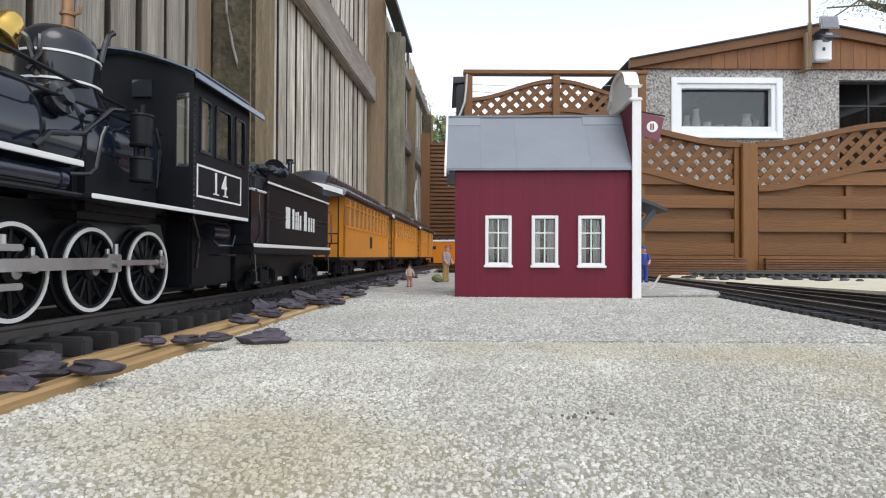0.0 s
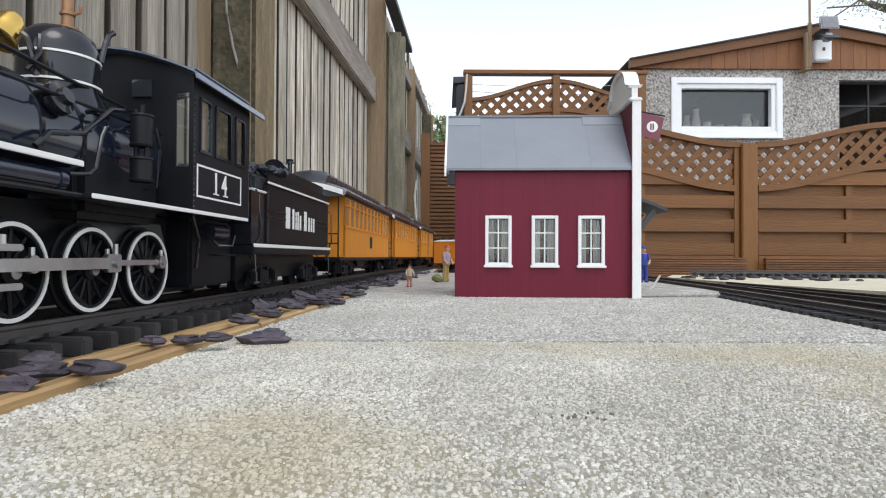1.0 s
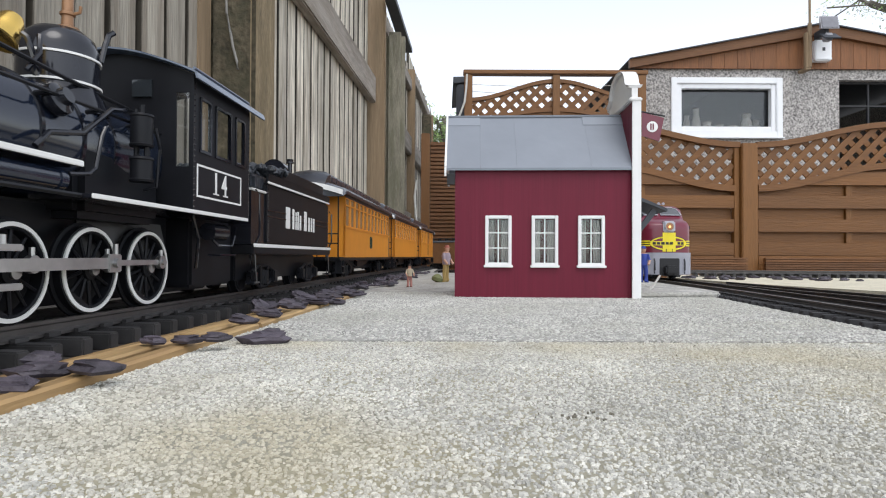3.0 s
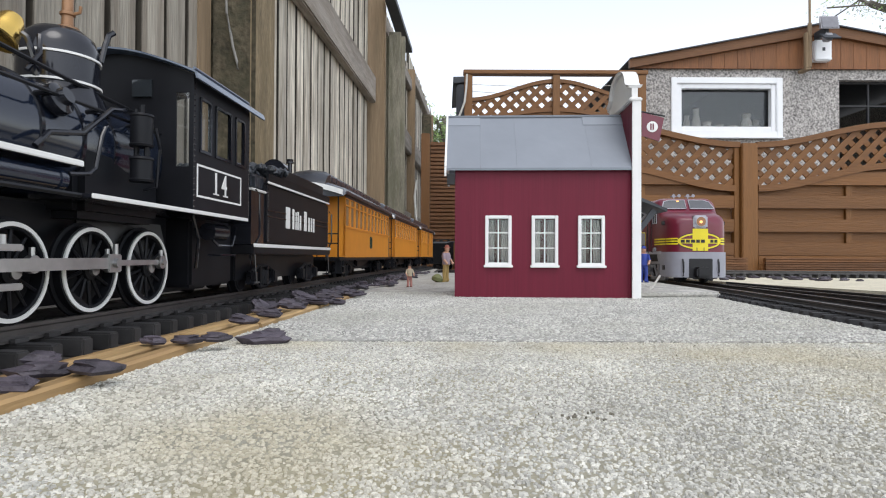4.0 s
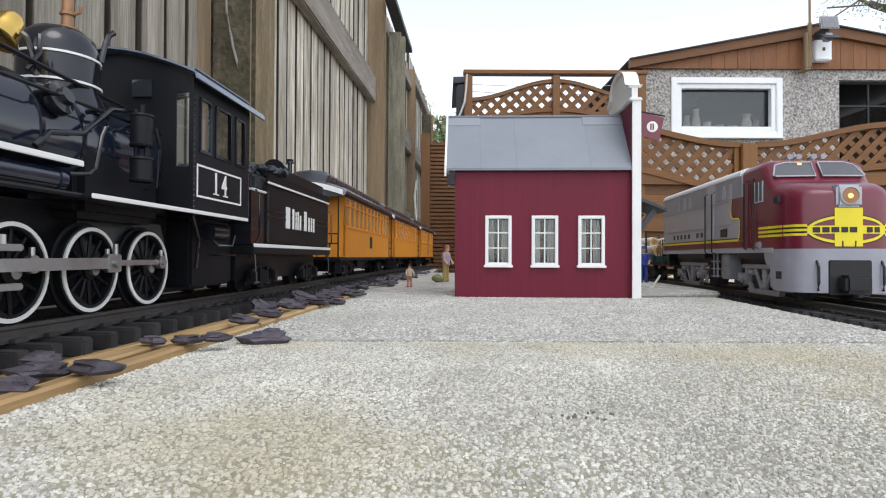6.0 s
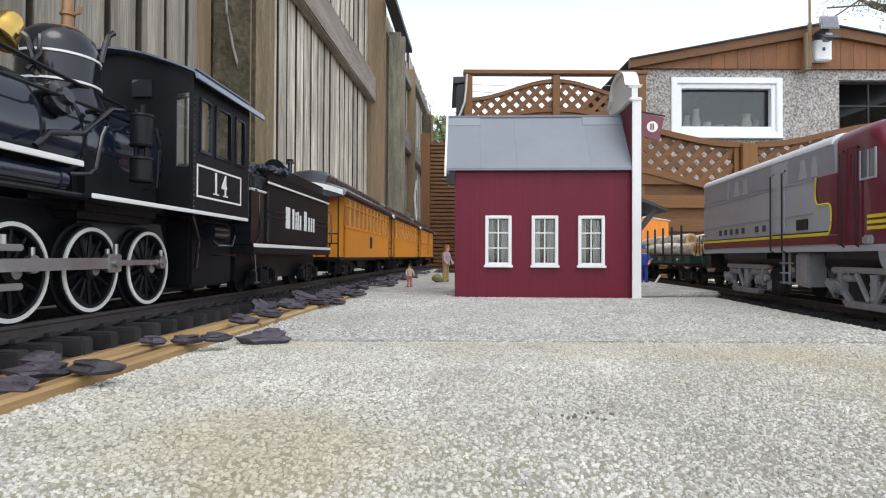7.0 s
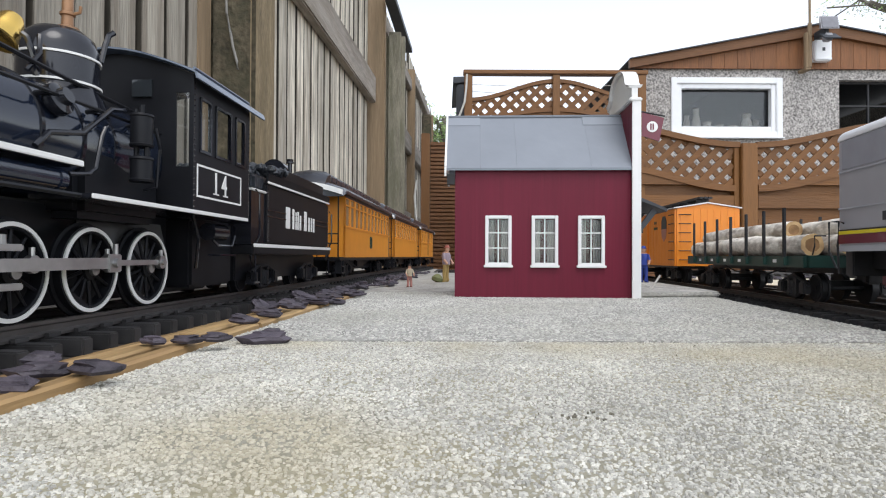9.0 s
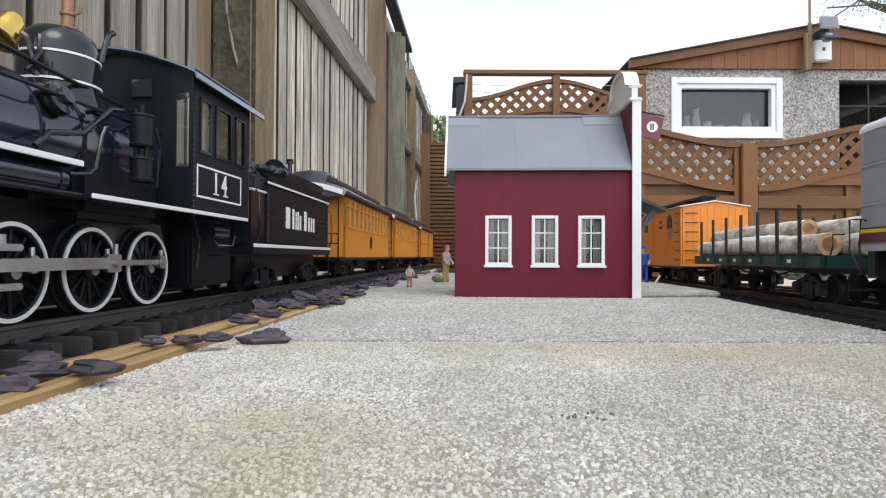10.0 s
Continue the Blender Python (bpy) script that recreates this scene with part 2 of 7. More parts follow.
def tube(bm, pts, r, n=8):
    pts = [Vector(p) for p in pts]
    rings = []
    for i, p in enumerate(pts):
        d = pts[min(i + 1, len(pts) - 1)] - pts[max(i - 1, 0)]
        rings.append(ring(p, d, r, n))
    return loft(bm, rings)


def prism(bm, poly, axis, lo, hi):
    """Extrudes a 2D outline along an axis from lo to hi."""
    def at(p, h):
        return {"x": (h, p[0], p[1]), "y": (p[0], h, p[1]), "z": (p[0], p[1], h)}[axis]
    return loft(bm, [[at(p, lo) for p in poly], [at(p, hi) for p in poly]])


def frame_ring(bm, x0, x1, z0, z1, t, y0, y1, bev=0.0):
    """A rectangular frame in the xz plane."""
    box(bm, (x0, y0, z0), (x0 + t, y1, z1), bev)
    box(bm, (x1 - t, y0, z0), (x1, y1, z1), bev)
    box(bm, (x0 + t, y0, z0), (x1 - t, y1, z0 + t), bev)
    box(bm, (x0 + t, y0, z1 - t), (x1 - t, y1, z1), bev)


def letters(text, size, m, material, parent, name="lettering", depth=0.0003, thin=False):
    """Flat lettering in the built-in font as a mesh."""
    cu = bpy.data.curves.new("text", "FONT")
    cu.body, cu.size, cu.extrude, cu.align_x, cu.align_y = text, size, depth, "CENTER", "CENTER"
    cu.offset = size * (0.012 if thin else 0.028)
    ob = new("text", cu)
    me = bpy.data.meshes.new_from_object(ob.evaluated_get(bpy.context.evaluated_depsgraph_get()))
    bpy.data.objects.remove(ob)
    me.materials.append(material)
    out = new(name, me)
    out.parent = parent
    out.matrix_basis = m
    return out


# ---- track lines ----
def smooth_line(pts, step=0.01):
    """A smooth curve through plan points, as (points, arc lengths)."""
    pts = [np.array(p, float) for p in pts]
    out = []
    for i in range(len(pts) - 1):
        p0, p1, p2, p3 = pts[max(i - 1, 0)], pts[i], pts[i + 1], pts[min(i + 2, len(pts) - 1)]
        n = max(2, int(np.hypot(*(p2 - p1)) / step))
        for k in range(n):
            t = k / n
            out.append(0.5 * (2 * p1 + (p2 - p0) * t + (2 * p0 - 5 * p1 + 4 * p2 - p3) * t * t + (3 * p1 - p0 - 3 * p2 + p3) * t ** 3))
    out.append(pts[-1])
    out = np.array(out)
    s = np.concatenate([[0], np.cumsum(np.hypot(*np.diff(out, axis=0).T))])
    return out, s


def along(line, s):
    p, a = line
    return np.array([np.interp(s, a, p[:, 0]), np.interp(s, a, p[:, 1])])


def heading(line, s):
    d = along(line, s + 0.01) - along(line, s - 0.01)
    return math.atan2(d[1], d[0])


LEFT = smooth_line([(-0.2519, -0.3), (-0.2279, 0.1), (-0.2069, 0.45), (-0.1925, 0.7), (-0.1815, 0.9), (-0.158, 1.3), (-0.128, 1.7), (-0.098, 2.05), (-0.078, 2.29)])
main = [(0.262, -0.45), (0.293, -0.2), (0.322, 0.0), (0.356, 0.25), (0.388, 0.5), (0.410, 0.7), (0.429, 0.9), (0.443, 1.08)]
bend = [(0.451, 1.28), (0.450, 1.48), (0.436, 1.70), (0.402, 2.0), (0.35, 2.25), (0.22, 2.5), (0.02, 2.68), (-0.16, 2.78), (-0.25, 2.95), (-0.25, 3.2), (-0.22, 3.5), (-0.19, 3.9), (-0.165, 4.3)]
RIGHT = smooth_line(main + bend)
SIDING = smooth_line([(0.530, 0.0), (0.522, 0.3), (0.514, 0.55), (0.507, 0.8), (0.500, 1.05), (0.486, 1.25), (0.468, 1.4)])
BACK = smooth_line([(0.43, 1.60), (0.62, 1.50), (0.85, 1.45), (1.2, 1.42), (1.9, 1.41)])
RAIL_Z = 0.0172
SUNK = 0.012
GRADE = float(np.interp(1.62, RIGHT[0][:200, 1], RIGHT[1][:200]))


def level(line, s):
    """Height of the track base: the main line falls 28 mm behind the depot."""
    if line is SIDING:
        return -SUNK - 0.0004
    if line is not RIGHT:
        return 0.0
    u = min(1.0, max(0.0, (s - GRADE) / 0.9))
    return -SUNK - 0.016 * u * u * (3 - 2 * u)


def rail_mesh(line, off, s0, s1):
    prof = [(-0.0026, 0.0095), (0.0026, 0.0095), (0.0026, 0.0108), (0.0008, 0.0122), (0.0008, 0.0146), (0.0016, 0.0155), (0.0016, RAIL_Z), (-0.0016, RAIL_Z), (-0.0016, 0.0155), (-0.0008, 0.0146), (-0.0008, 0.0122), (-0.0026, 0.0108)]
    rings = []
    for s in np.arange(s0, s1, 0.02):
        c, h = along(line, s), heading(line, s)
        n = (math.sin(h), -math.cos(h))
        rings.append([(c[0] + n[0] * (off + u), c[1] + n[1] * (off + u), z + level(line, s)) for u, z in prof])
    return loft(bmesh.new(), rings)


def track(name, line, s0, s1, label):
    t = thing(name, Matrix(), label, "model railway track", "model railway tracks")
    for off in (-0.0235, 0.0235):
        rail = part("rail", rail_mesh(line, off, s0, s1), black_rail, t, "dark metal rail with a worn head")
        rail.data.materials.append(rail_top if line is not LEFT else black_rail)
        for f in rail.data.polygons:
            f.material_index = 1 if f.normal.z > 0.9 and f.center.z - level(line, s0) > -0.03 and len(f.vertices) == 4 else 0
    bm = bmesh.new()
    box(bm, (-0.046, -0.0038, 0.0), (0.046, 0.0038, 0.0092), 0.0008)
    for x in (-0.0235, 0.0235):
        for d in (-0.0045, 0.0045):
            box(bm, (x + d - 0.0012, -0.004, 0.0095), (x + d + 0.0012, 0.004, 0.0115))
    first = part("sleeper", bm, tie_mat, t)
    k = 0
    for s in np.arange(s0 + 0.01, s1, 0.0204):
        c = along(line, s)
        m = pose(c[0], c[1], level(line, s), 0, 0, math.degrees(heading(line, s)) - 90 + random.uniform(-1, 1))
        if k == 0:
            first.matrix_basis = m
        else:
            shared("sleeper", first.data, t, m)
        k += 1
    return t


# ---- ground and railway board ----
bm = bmesh.new()
bmesh.ops.create_grid(bm, x_segments=2, y_segments=2, size=150)
bmesh.ops.translate(bm, verts=bm.verts, vec=(0, 0, -0.9))
tagged(part("ground", bm, paving), "grey paved yard below the raised railway", "ground", kind="structure")

bm = prism(bmesh.new(), [(-0.74, -0.6), (1.9, -0.6), (1.9, 1.6), (0.62, 1.64), (0.52, 1.76), (-0.03, 1.76), (-0.02, 2.30), (-0.5, 2.30), (-0.5, 1.58), (-0.61, 1.58)], "z", -0.03, -0.0140)
tagged(part("baseboard", bm, pine), "timber baseboard of the raised garden railway", "railway board", kind="structure")
bm = prism(bmesh.new(), [(-0.74, -0.6), (-0.10, -0.6), (-0.10, 2.29), (-0.5, 2.29), (-0.5, 1.58), (-0.61, 1.58)], "z", -0.0140, -0.0006)
tagged(part("baseboard", bm, pine), "upper timber layer under the fence track", "railway board", kind="structure")
bm = prism(bmesh.new(), [(0.15, -0.6), (0.70, -0.6), (0.66, 1.62), (0.30, 1.75)], "z", -0.0138, -0.0126)
tagged(part("track_bed", bm, dark_bed), "dark bed in the trench under the main line", "track bed", kind="structure")
bm = prism(bmesh.new(), [(-0.1900, -0.6), (0.1768, -0.6), (0.2874, 0.345), (-0.1275, 0.340)], "z", -0.0139, 0.0)
tagged(part("felt_sheet", bm, felt_near), "yellowish grey mineral roofing felt on the board", "roofing felt", kind="structure")
bm = prism(bmesh.new(), [(-0.1275, 0.338), (0.2870, 0.343), (0.3240, 0.66), (0.3430, 0.80), (0.3750, 1.02), (0.3950, 1.2), (0.392, 1.45), (0.37, 1.755), (-0.03, 1.755), (-0.02, 2.29), (-0.46, 2.29), (-0.46, 1.0), (-0.12, 0.95)], "z", -0.0136, 0.0006)
tagged(part("felt_sheet", bm, felt_far), "grey mineral roofing felt overlapping the nearer sheet", "roofing felt", kind="structure")
bm = prism(bmesh.new(), [(0.66, 0.5), (1.88, 0.4), (1.88, 1.58), (0.62, 1.6), (0.535, 1.42), (0.545, 1.25), (0.570, 1.05), (0.635, 0.84)], "z", -0.0139, 0.0016)
tagged(part("sand_sheet", bm, pale_board), "pale sandy sheet between the tracks", "roofing felt", kind="structure")
for x, y in ((-0.4, -0.5), (1.8, -0.5), (-0.4, 2.2), (1.8, 1.5), (0.3, 1.7), (0.6, 0.5)):
    bm = box(bmesh.new(), (x - 0.04, y - 0.04, -0.9), (x + 0.04, y + 0.04, -0.03), 0.004)
    tagged(part("board_leg", bm, brown_post), "timber leg carrying the railway board", "support post", "board legs", kind="structure")


for x, y in ((0.22, 2.5), (-0.25, 3.1), (-0.18, 4.2)):
    bm = box(bmesh.new(), (x - 0.03, y - 0.03, -0.9), (x + 0.03, y + 0.03, -0.057), 0.004)
    tagged(part("board_leg", bm, brown_post), "timber leg carrying the track shelf", "support post", "board legs", kind="structure")


def granules(name, x0, x1, y0, y1, size, material, label, z, count, keep):
    """Loose mineral chips lying on the felt, one sheet of small irregular stones."""
    rs = np.random.RandomState(5)
    x, y = rs.uniform(x0, x1, count), rs.uniform(y0, y1, count)
    ok = keep(x, y)
    x, y = x[ok], y[ok]
    n = len(x)
    s = size * rs.uniform(0.5, 1.3, n)
    a0 = rs.uniform(0, 6.28, n)
    ring_a = a0[:, None] + np.array([0, 1.26, 2.5, 3.8, 5.0])[None] + rs.uniform(-0.35, 0.35, (n, 5))
    rr = s[:, None] * rs.uniform(0.55, 1.15, (n, 5))
    low = np.stack([x[:, None] + np.cos(ring_a) * rr, y[:, None] + np.sin(ring_a) * rr, np.full((n, 5), z - 0.0002)], -1)
    rt = rr * rs.uniform(0.4, 0.8, (n, 5))
    top = np.stack([x[:, None] + np.cos(ring_a) * rt, y[:, None] + np.sin(ring_a) * rt, z + s[:, None] * rs.uniform(0.25, 0.6, (n, 1)) + s[:, None] * rs.uniform(-0.15, 0.15, (n, 5))], -1)
    verts = np.concatenate([low, top], 1).reshape(-1, 3)
    base = (np.arange(n) * 10)[:, None]
    quads = np.concatenate([base + np.array([[i, (i + 1) % 5, 5 + (i + 1) % 5, 5 + i]]) for i in range(5)], 0)
    tops = base + np.array([[5, 6, 7, 8, 9]])
    me = bpy.data.meshes.new(name)
    me.from_pydata(verts.tolist(), [], quads.tolist() + tops.tolist())
    me.materials.append(material)
    return tagged(new(name, me), label, "mineral chips", kind="stuff")


granules("felt_granules", -0.145, 0.36, 0.06, 0.34, 0.00080, chip_mat, "pale yellowish grey mineral chips on roofing felt", 0.0, 140000, lambda x, y: (np.abs(x) < 0.82 * y + 0.02) & (x > -0.1478 + 0.064 * y))
granules("felt_granules", -0.127, 0.36, 0.3375, 0.80, 0.00115, chip_far_mat, "pale grey mineral chips on roofing felt", 0.0005, 70000, lambda x, y: (y > 0.3405 + 0.0018 * np.sin(x * 83) + 0.0012 * np.sin(x * 290 + 1)) & (x < 0.2455 + 0.117 * y) & (x > -0.1478 + 0.064 * y))

track("model_track", LEFT, 0.05, 2.55, "black G-gauge track on timber planks by the fence")
track("model_track", RIGHT, 0.15, 4.75, "black G-gauge track curving round the depot")
track("model_track", SIDING, 0.05, 1.1, "black G-gauge siding track beside the main line")
track("model_track", BACK, 0.22, 1.5, "black G-gauge track along the back of the board")

# timber planks under and beside the left track
for o0, o1, z1, s0, s1 in ((0.0805, 0.0885, 0.0042, 0.05, 0.70), (0.0805, 0.0885, 0.0040, 0.705, 1.02), (0.0590, 0.0705, 0.0032, 0.05, 0.645), (0.0590, 0.0705, 0.0034, 0.65, 0.98), (0.0440, 0.0510, 0.0012, 0.05, 0.95)):
    rings = []
    for s in np.arange(s0, s1 + 0.001, (s1 - s0) / 12):
        c, h = along(LEFT, s), heading(LEFT, s)
        n = (math.sin(h), -math.cos(h))
        rings.append([(c[0] + n[0] * o, c[1] + n[1] * o, z) for o, z in ((o0, -0.0006), (o1, -0.0006), (o1, z1 - 0.0012), (o1 - 0.0012, z1), (o0 + 0.0012, z1), (o0, z1 - 0.0012))])
    tagged(part("timber_plank", loft(bmesh.new(), rings), pine), "new pine plank beside the sleepers", "plank", "planks along the track")

# sheet added to keep the ground dark under the engine and between planks
rings = []
for s in np.arange(0.05, 2.58, 0.05):
    c, h = along(LEFT, s), heading(LEFT, s)
    n = (math.sin(h), -math.cos(h))
    rings.append([(c[0] + n[0] * o, c[1] + n[1] * o, z) for o, z in ((-0.20, -0.0003), (0.0870, -0.0003), (0.0870, 0.0003), (-0.20, 0.0003))])
tagged(part("track_bed", loft(bmesh.new(), rings), dark_bed), "dark sheet added under the fence track", "track bed", kind="structure")

# sheet added to keep the ground dark behind the engine's wheels
bm = prism(bmesh.new(), [(-0.735, -0.55), (-0.41, -0.55), (-0.41, 1.0), (-0.36, 1.6), (-0.49, 1.6), (-0.49, 1.56), (-0.61, 1.56)], "z", -0.0004, 0.0004)
tagged(part("track_bed", bm, dark_bed), "dark sheet added between track and fence", "track bed", kind="structure")
rings = []
for s in np.arange(GRADE + 0.05, 4.85, 0.05):
    c, h, z = along(RIGHT, s), heading(RIGHT, s), level(RIGHT, s)
    n = (math.sin(h), -math.cos(h))
    rings.append([(c[0] + n[0] * o, c[1] + n[1] * o, z + dz) for o, dz in ((-0.08, -0.03), (0.08, -0.03), (0.08, 0.0006), (-0.08, 0.0006))])
tagged(part("track_shelf", loft(bmesh.new(), rings), dark_bed), "dark falling shelf carrying the track behind the depot", "track bed", kind="structure")

# slate chips along the planks
def slate_mesh(k):
    rs = random.Random(k)
    n = 9
    bm = bmesh.new()
    outline = [((0.5 + 0.5 * rs.random()) * math.cos(2 * math.pi * i / n) * 0.019, (0.45 + 0.5 * rs.random()) * math.sin(2 * math.pi * i / n) * 0.014) for i in range(n)]
    rings = []
    for z, f in ((0, 0.82), (0.0022, 1.0), (0.0042, 0.93), (0.0046, 0.75), (0.0066, 0.62), (0.0070, 0.5)):
        dx, dy = rs.uniform(-0.003, 0.003) * (z > 0.004), rs.uniform(-0.002, 0.002) * (z > 0.004)
        rings.append([(x * f + dx, y * f + dy, z + rs.uniform(-0.0005, 0.0005)) for x, y in outline])
    loft(bm, rings)
    me = bpy.data.meshes.new("slate_chip")
    bmesh.ops.recalc_face_normals(bm, faces=bm.faces)
    bm.to_mesh(me)
    bm.free()
    me.materials.append(slate)
    return me


slates = [slate_mesh(k) for k in range(7)]


def chip(x, y, z, rz, size=1.0, tilt=0.0, k=0):
    ob = new("slate_chip", slates[k % 7])
    ob.matrix_basis = pose(x, y, z, tilt, tilt * 0.6, rz) @ Matrix.Scale(size, 4)
    tagged(ob, "thin purple-grey slate chip lying beside the track", "slate", "slate chips")


# the clear ones beside the planks
for i, (x, y, z, rz, size, tilt) in enumerate((
        (-0.150, 0.222, 0.0040, 20, 0.66, 3), (-0.153, 0.227, 0.0082, 50, 0.5, 10), (-0.130, 0.221, 0.0055, 15, 0.60, 3), (-0.143, 0.197, 0.0040, 10, 0.6, 4), (-0.1455, 0.300, 0.0046, 10, 0.5, 4),
        (-0.127, 0.297, 0.0054, 10, 0.5, 3), (-0.117, 0.304, 0.0054, 30, 0.55, 4), (-0.099, 0.331, 0.0006, 10, 0.85, 1), (-0.096, 0.334, 0.0040, 30, 0.55, 3), (-0.132, 0.39, 0.0050, 15, 0.6, 4), (-0.124, 0.43, 0.0050, 5, 0.6, 6),
        (-0.139, 0.41, 0.0046, 70, 0.55, 16), (-0.136, 0.46, 0.0046, 25, 0.7, 5), (-0.146, 0.475, 0.0070, 60, 0.75, 32), (-0.126, 0.50, 0.0050, 15, 0.65, 8), (-0.138, 0.53, 0.0050, 40, 0.75, 12), (-0.121, 0.55, 0.0050, 10, 0.6, 3),
        (-0.132, 0.58, 0.0050, 25, 0.8, 20), (-0.142, 0.60, 0.0060, 5, 0.8, 28), (-0.124, 0.62, 0.0050, 30, 0.7, 6), (-0.130, 0.66, 0.0050, 12, 0.8, 10), (-0.118, 0.69, 0.0050, 35, 0.7, 6), (-0.127, 0.73, 0.0050, 20, 0.8, 14))):
    chip(x, y, z, rz, size, tilt, i)
for i in range(75):
    s = 0.80 + 1.15 * random.random() ** 1.2
    c, h = along(LEFT, s), heading(LEFT, s)
    o = random.uniform(0.052, 0.098)
    chip(c[0] + math.sin(h) * o, c[1] - math.cos(h) * o, 0.002 + random.uniform(0, 0.003), random.uniform(0, 180), random.uniform(0.5, 0.9), random.uniform(-6, 14), i)
for i in range(26):
    chip(random.uniform(0.55, 0.86), random.uniform(1.22, 1.38), 0.0015, random.uniform(0, 180), random.uniform(0.6, 1.0), random.uniform(-4, 10), i)

# dried leaf crumbs on the felt
crumb_mat = mat("dry_leaf_crumbs", (0.17, 0.155, 0.12), 0.9, var=0.4, scale=60, island=0.3)
rs = random.Random(21)
for cx, cy, n, sx, sy in ((0.039, 0.182, 16, 0.008, 0.0022), (0.03, 0.30, 6, 0.05, 0.02), (0.12, 0.42, 6, 0.08, 0.06)):
    bm = bmesh.new()
    for i in range(n):
        x, y, r = rs.gauss(cx, sx), rs.gauss(cy, sy), rs.uniform(0.0002, 0.0006)
        a0 = rs.uniform(0, 6.28)
        z = 0.0009 if y < 0.34 else 0.0014
        loft(bm, [[(x + math.cos(a0 + k * 1.05) * r * f * rs.uniform(0.5, 1.6), y + math.sin(a0 + k * 1.05) * r * f * rs.uniform(0.5, 1.2), z + h) for k in range(6)] for f, h in ((1, -0.0006), (1, -0.0002), (0.6, 0.0001))])
    tagged(part("leaf_crumbs", bm, crumb_mat), "dark dry leaf crumbs scattered on the felt", "leaf litter", kind="stuff")


# ---- small depot building ----
DEPOT = pose(0.0141, 0.706, 0.0007, 0, 0, -2.6)


def depot():
    d = thing("depot_building", DEPOT, "crimson model depot with grey roof and white false front", "model building")
    L, W, EZ, RZ = 0.207, 0.094, 0.150, 0.2212
    xs = (0.0515, 0.1062, 0.1605)
    # long wall towards the lens, with openings
    cuts = [0.0] + [v for x in xs for v in (x - 0.0125, x + 0.0125)] + [L]
    bm = sheet(cuts, [0, 0.0405, 0.0945, EZ + 0.006], lambda x, z: 0.0405 < z < 0.0945 and any(abs(x - q) < 0.0125 for q in xs), 0, 0.004)
    part("wall", bm, depot_red, d)
    bm = box(bmesh.new(), (0, W - 0.004, 0), (L, W, EZ + 0.006))
    part("wall", bm, depot_red, d)
    for x in (0.0, L - 0.004):
        bm = prism(bmesh.new(), [(0.004, 0), (W - 0.004, 0), (W - 0.004, EZ - 0.006), (W / 2, RZ - 0.008), (0.004, EZ - 0.006)], "x", x, x + 0.004)
        part("end_wall", bm, depot_red, d)
    part("floor", box(bmesh.new(), (0.004, 0.004, 0), (L - 0.004, W - 0.004, 0.003)), dark_inside, d)
    # roof slopes with seams
    for side in (0, 1):
        y_e, y_r = (-0.007, W / 2) if side == 0 else (W + 0.007, W / 2)
        zl = EZ - 0.0002
        xx = [-0.010, 0.030, 0.073, 0.160, L]
        for a, b in zip(xx, xx[1:]):
            bm = loft(bmesh.new(), [[(a, y_e, zl), (a, y_r, RZ), (a, y_r, RZ + 0.003), (a, y_e, zl + 0.003)], [(b - 0.00012, y_e, zl), (b - 0.00012, y_r, RZ), (b - 0.00012, y_r, RZ + 0.003), (b - 0.00012, y_e, zl + 0.003)]])
            part("roof_panel", bm, depot_grey, d, "grey roof panel")
    for a, b in ((-0.010, 0.030), (0.158, L)):
        bm = bmesh.new()
        k = 0.0095
        loft(bm, [[(x, W / 2 - k, RZ - k * 1.32 + 0.0032), (x, W / 2, RZ + 0.0032), (x, W / 2 + k, RZ - k * 1.32 + 0.0032), (x, W / 2 + k, RZ - k * 1.32 + 0.0046), (x, W / 2, RZ + 0.0046), (x, W / 2 - k, RZ - k * 1.32 + 0.0046)] for x in (a, b)])
        part("ridge_cap", bm, depot_grey_light, d, "paler ridge strip")
    bm = box(bmesh.new(), (-0.010, W / 2 - 0.0015, RZ + 0.003), (L, W / 2 + 0.0015, RZ + 0.006), 0.0006)
    part("ridge", bm, depot_grey, d)
    bm = bmesh.new()
    for y_e, y_r in ((-0.0085, W / 2), (W + 0.0085, W / 2)):
        loft(bm, [[(x, y_e, EZ - 0.0070), (x, y_r, RZ - 0.004), (x, y_r, RZ + 0.0065), (x, y_e, EZ + 0.0045)] for x in (-0.0125, -0.010)])
    part("bargeboard", bm, white_plastic, d, "white gable board")
    bm = box(bmesh.new(), (-0.0095, -0.004, EZ - 0.016), (-0.0005, 0.002, EZ - 0.004))
    part("eave_bracket", bm, black_plastic, d)
    # false front
    half = W / 2
    part("false_front", prism(bmesh.new(), [(-0.006, 0), (W + 0.006, 0), (W + 0.006, 0.233), (-0.006, 0.233)], "x", L, L + 0.004), depot_red, d, "crimson false front")
    bm = bmesh.new()
    box(bm, (L - 0.0008, -0.0085, 0), (L + 0.0095, -0.0058, 0.233), 0.0005)
    box(bm, (L + 0.0045, -0.0055, 0), (L + 0.0095, 0.006, 0.233), 0.0005)
    part("corner_trim", bm, white_plastic, d, "white corner board")
    up = [(-0.008, 0.2335), (-0.008, 0.2455), (-0.002, 0.2475), (0.004, 0.2490), (0.009, 0.2535)]
    up += [(half + 0.037 * math.cos(a), 0.2535 + 0.0215 * math.sin(a)) for a in [math.pi - i * math.pi / 14 for i in range(15)]]
    up += [(W - y, z) for y, z in up[:5][::-1]]
    part("pediment", prism(bmesh.new(), up, "x", L - 0.0015, L + 0.0055), white_plastic, d, "white rounded pediment")
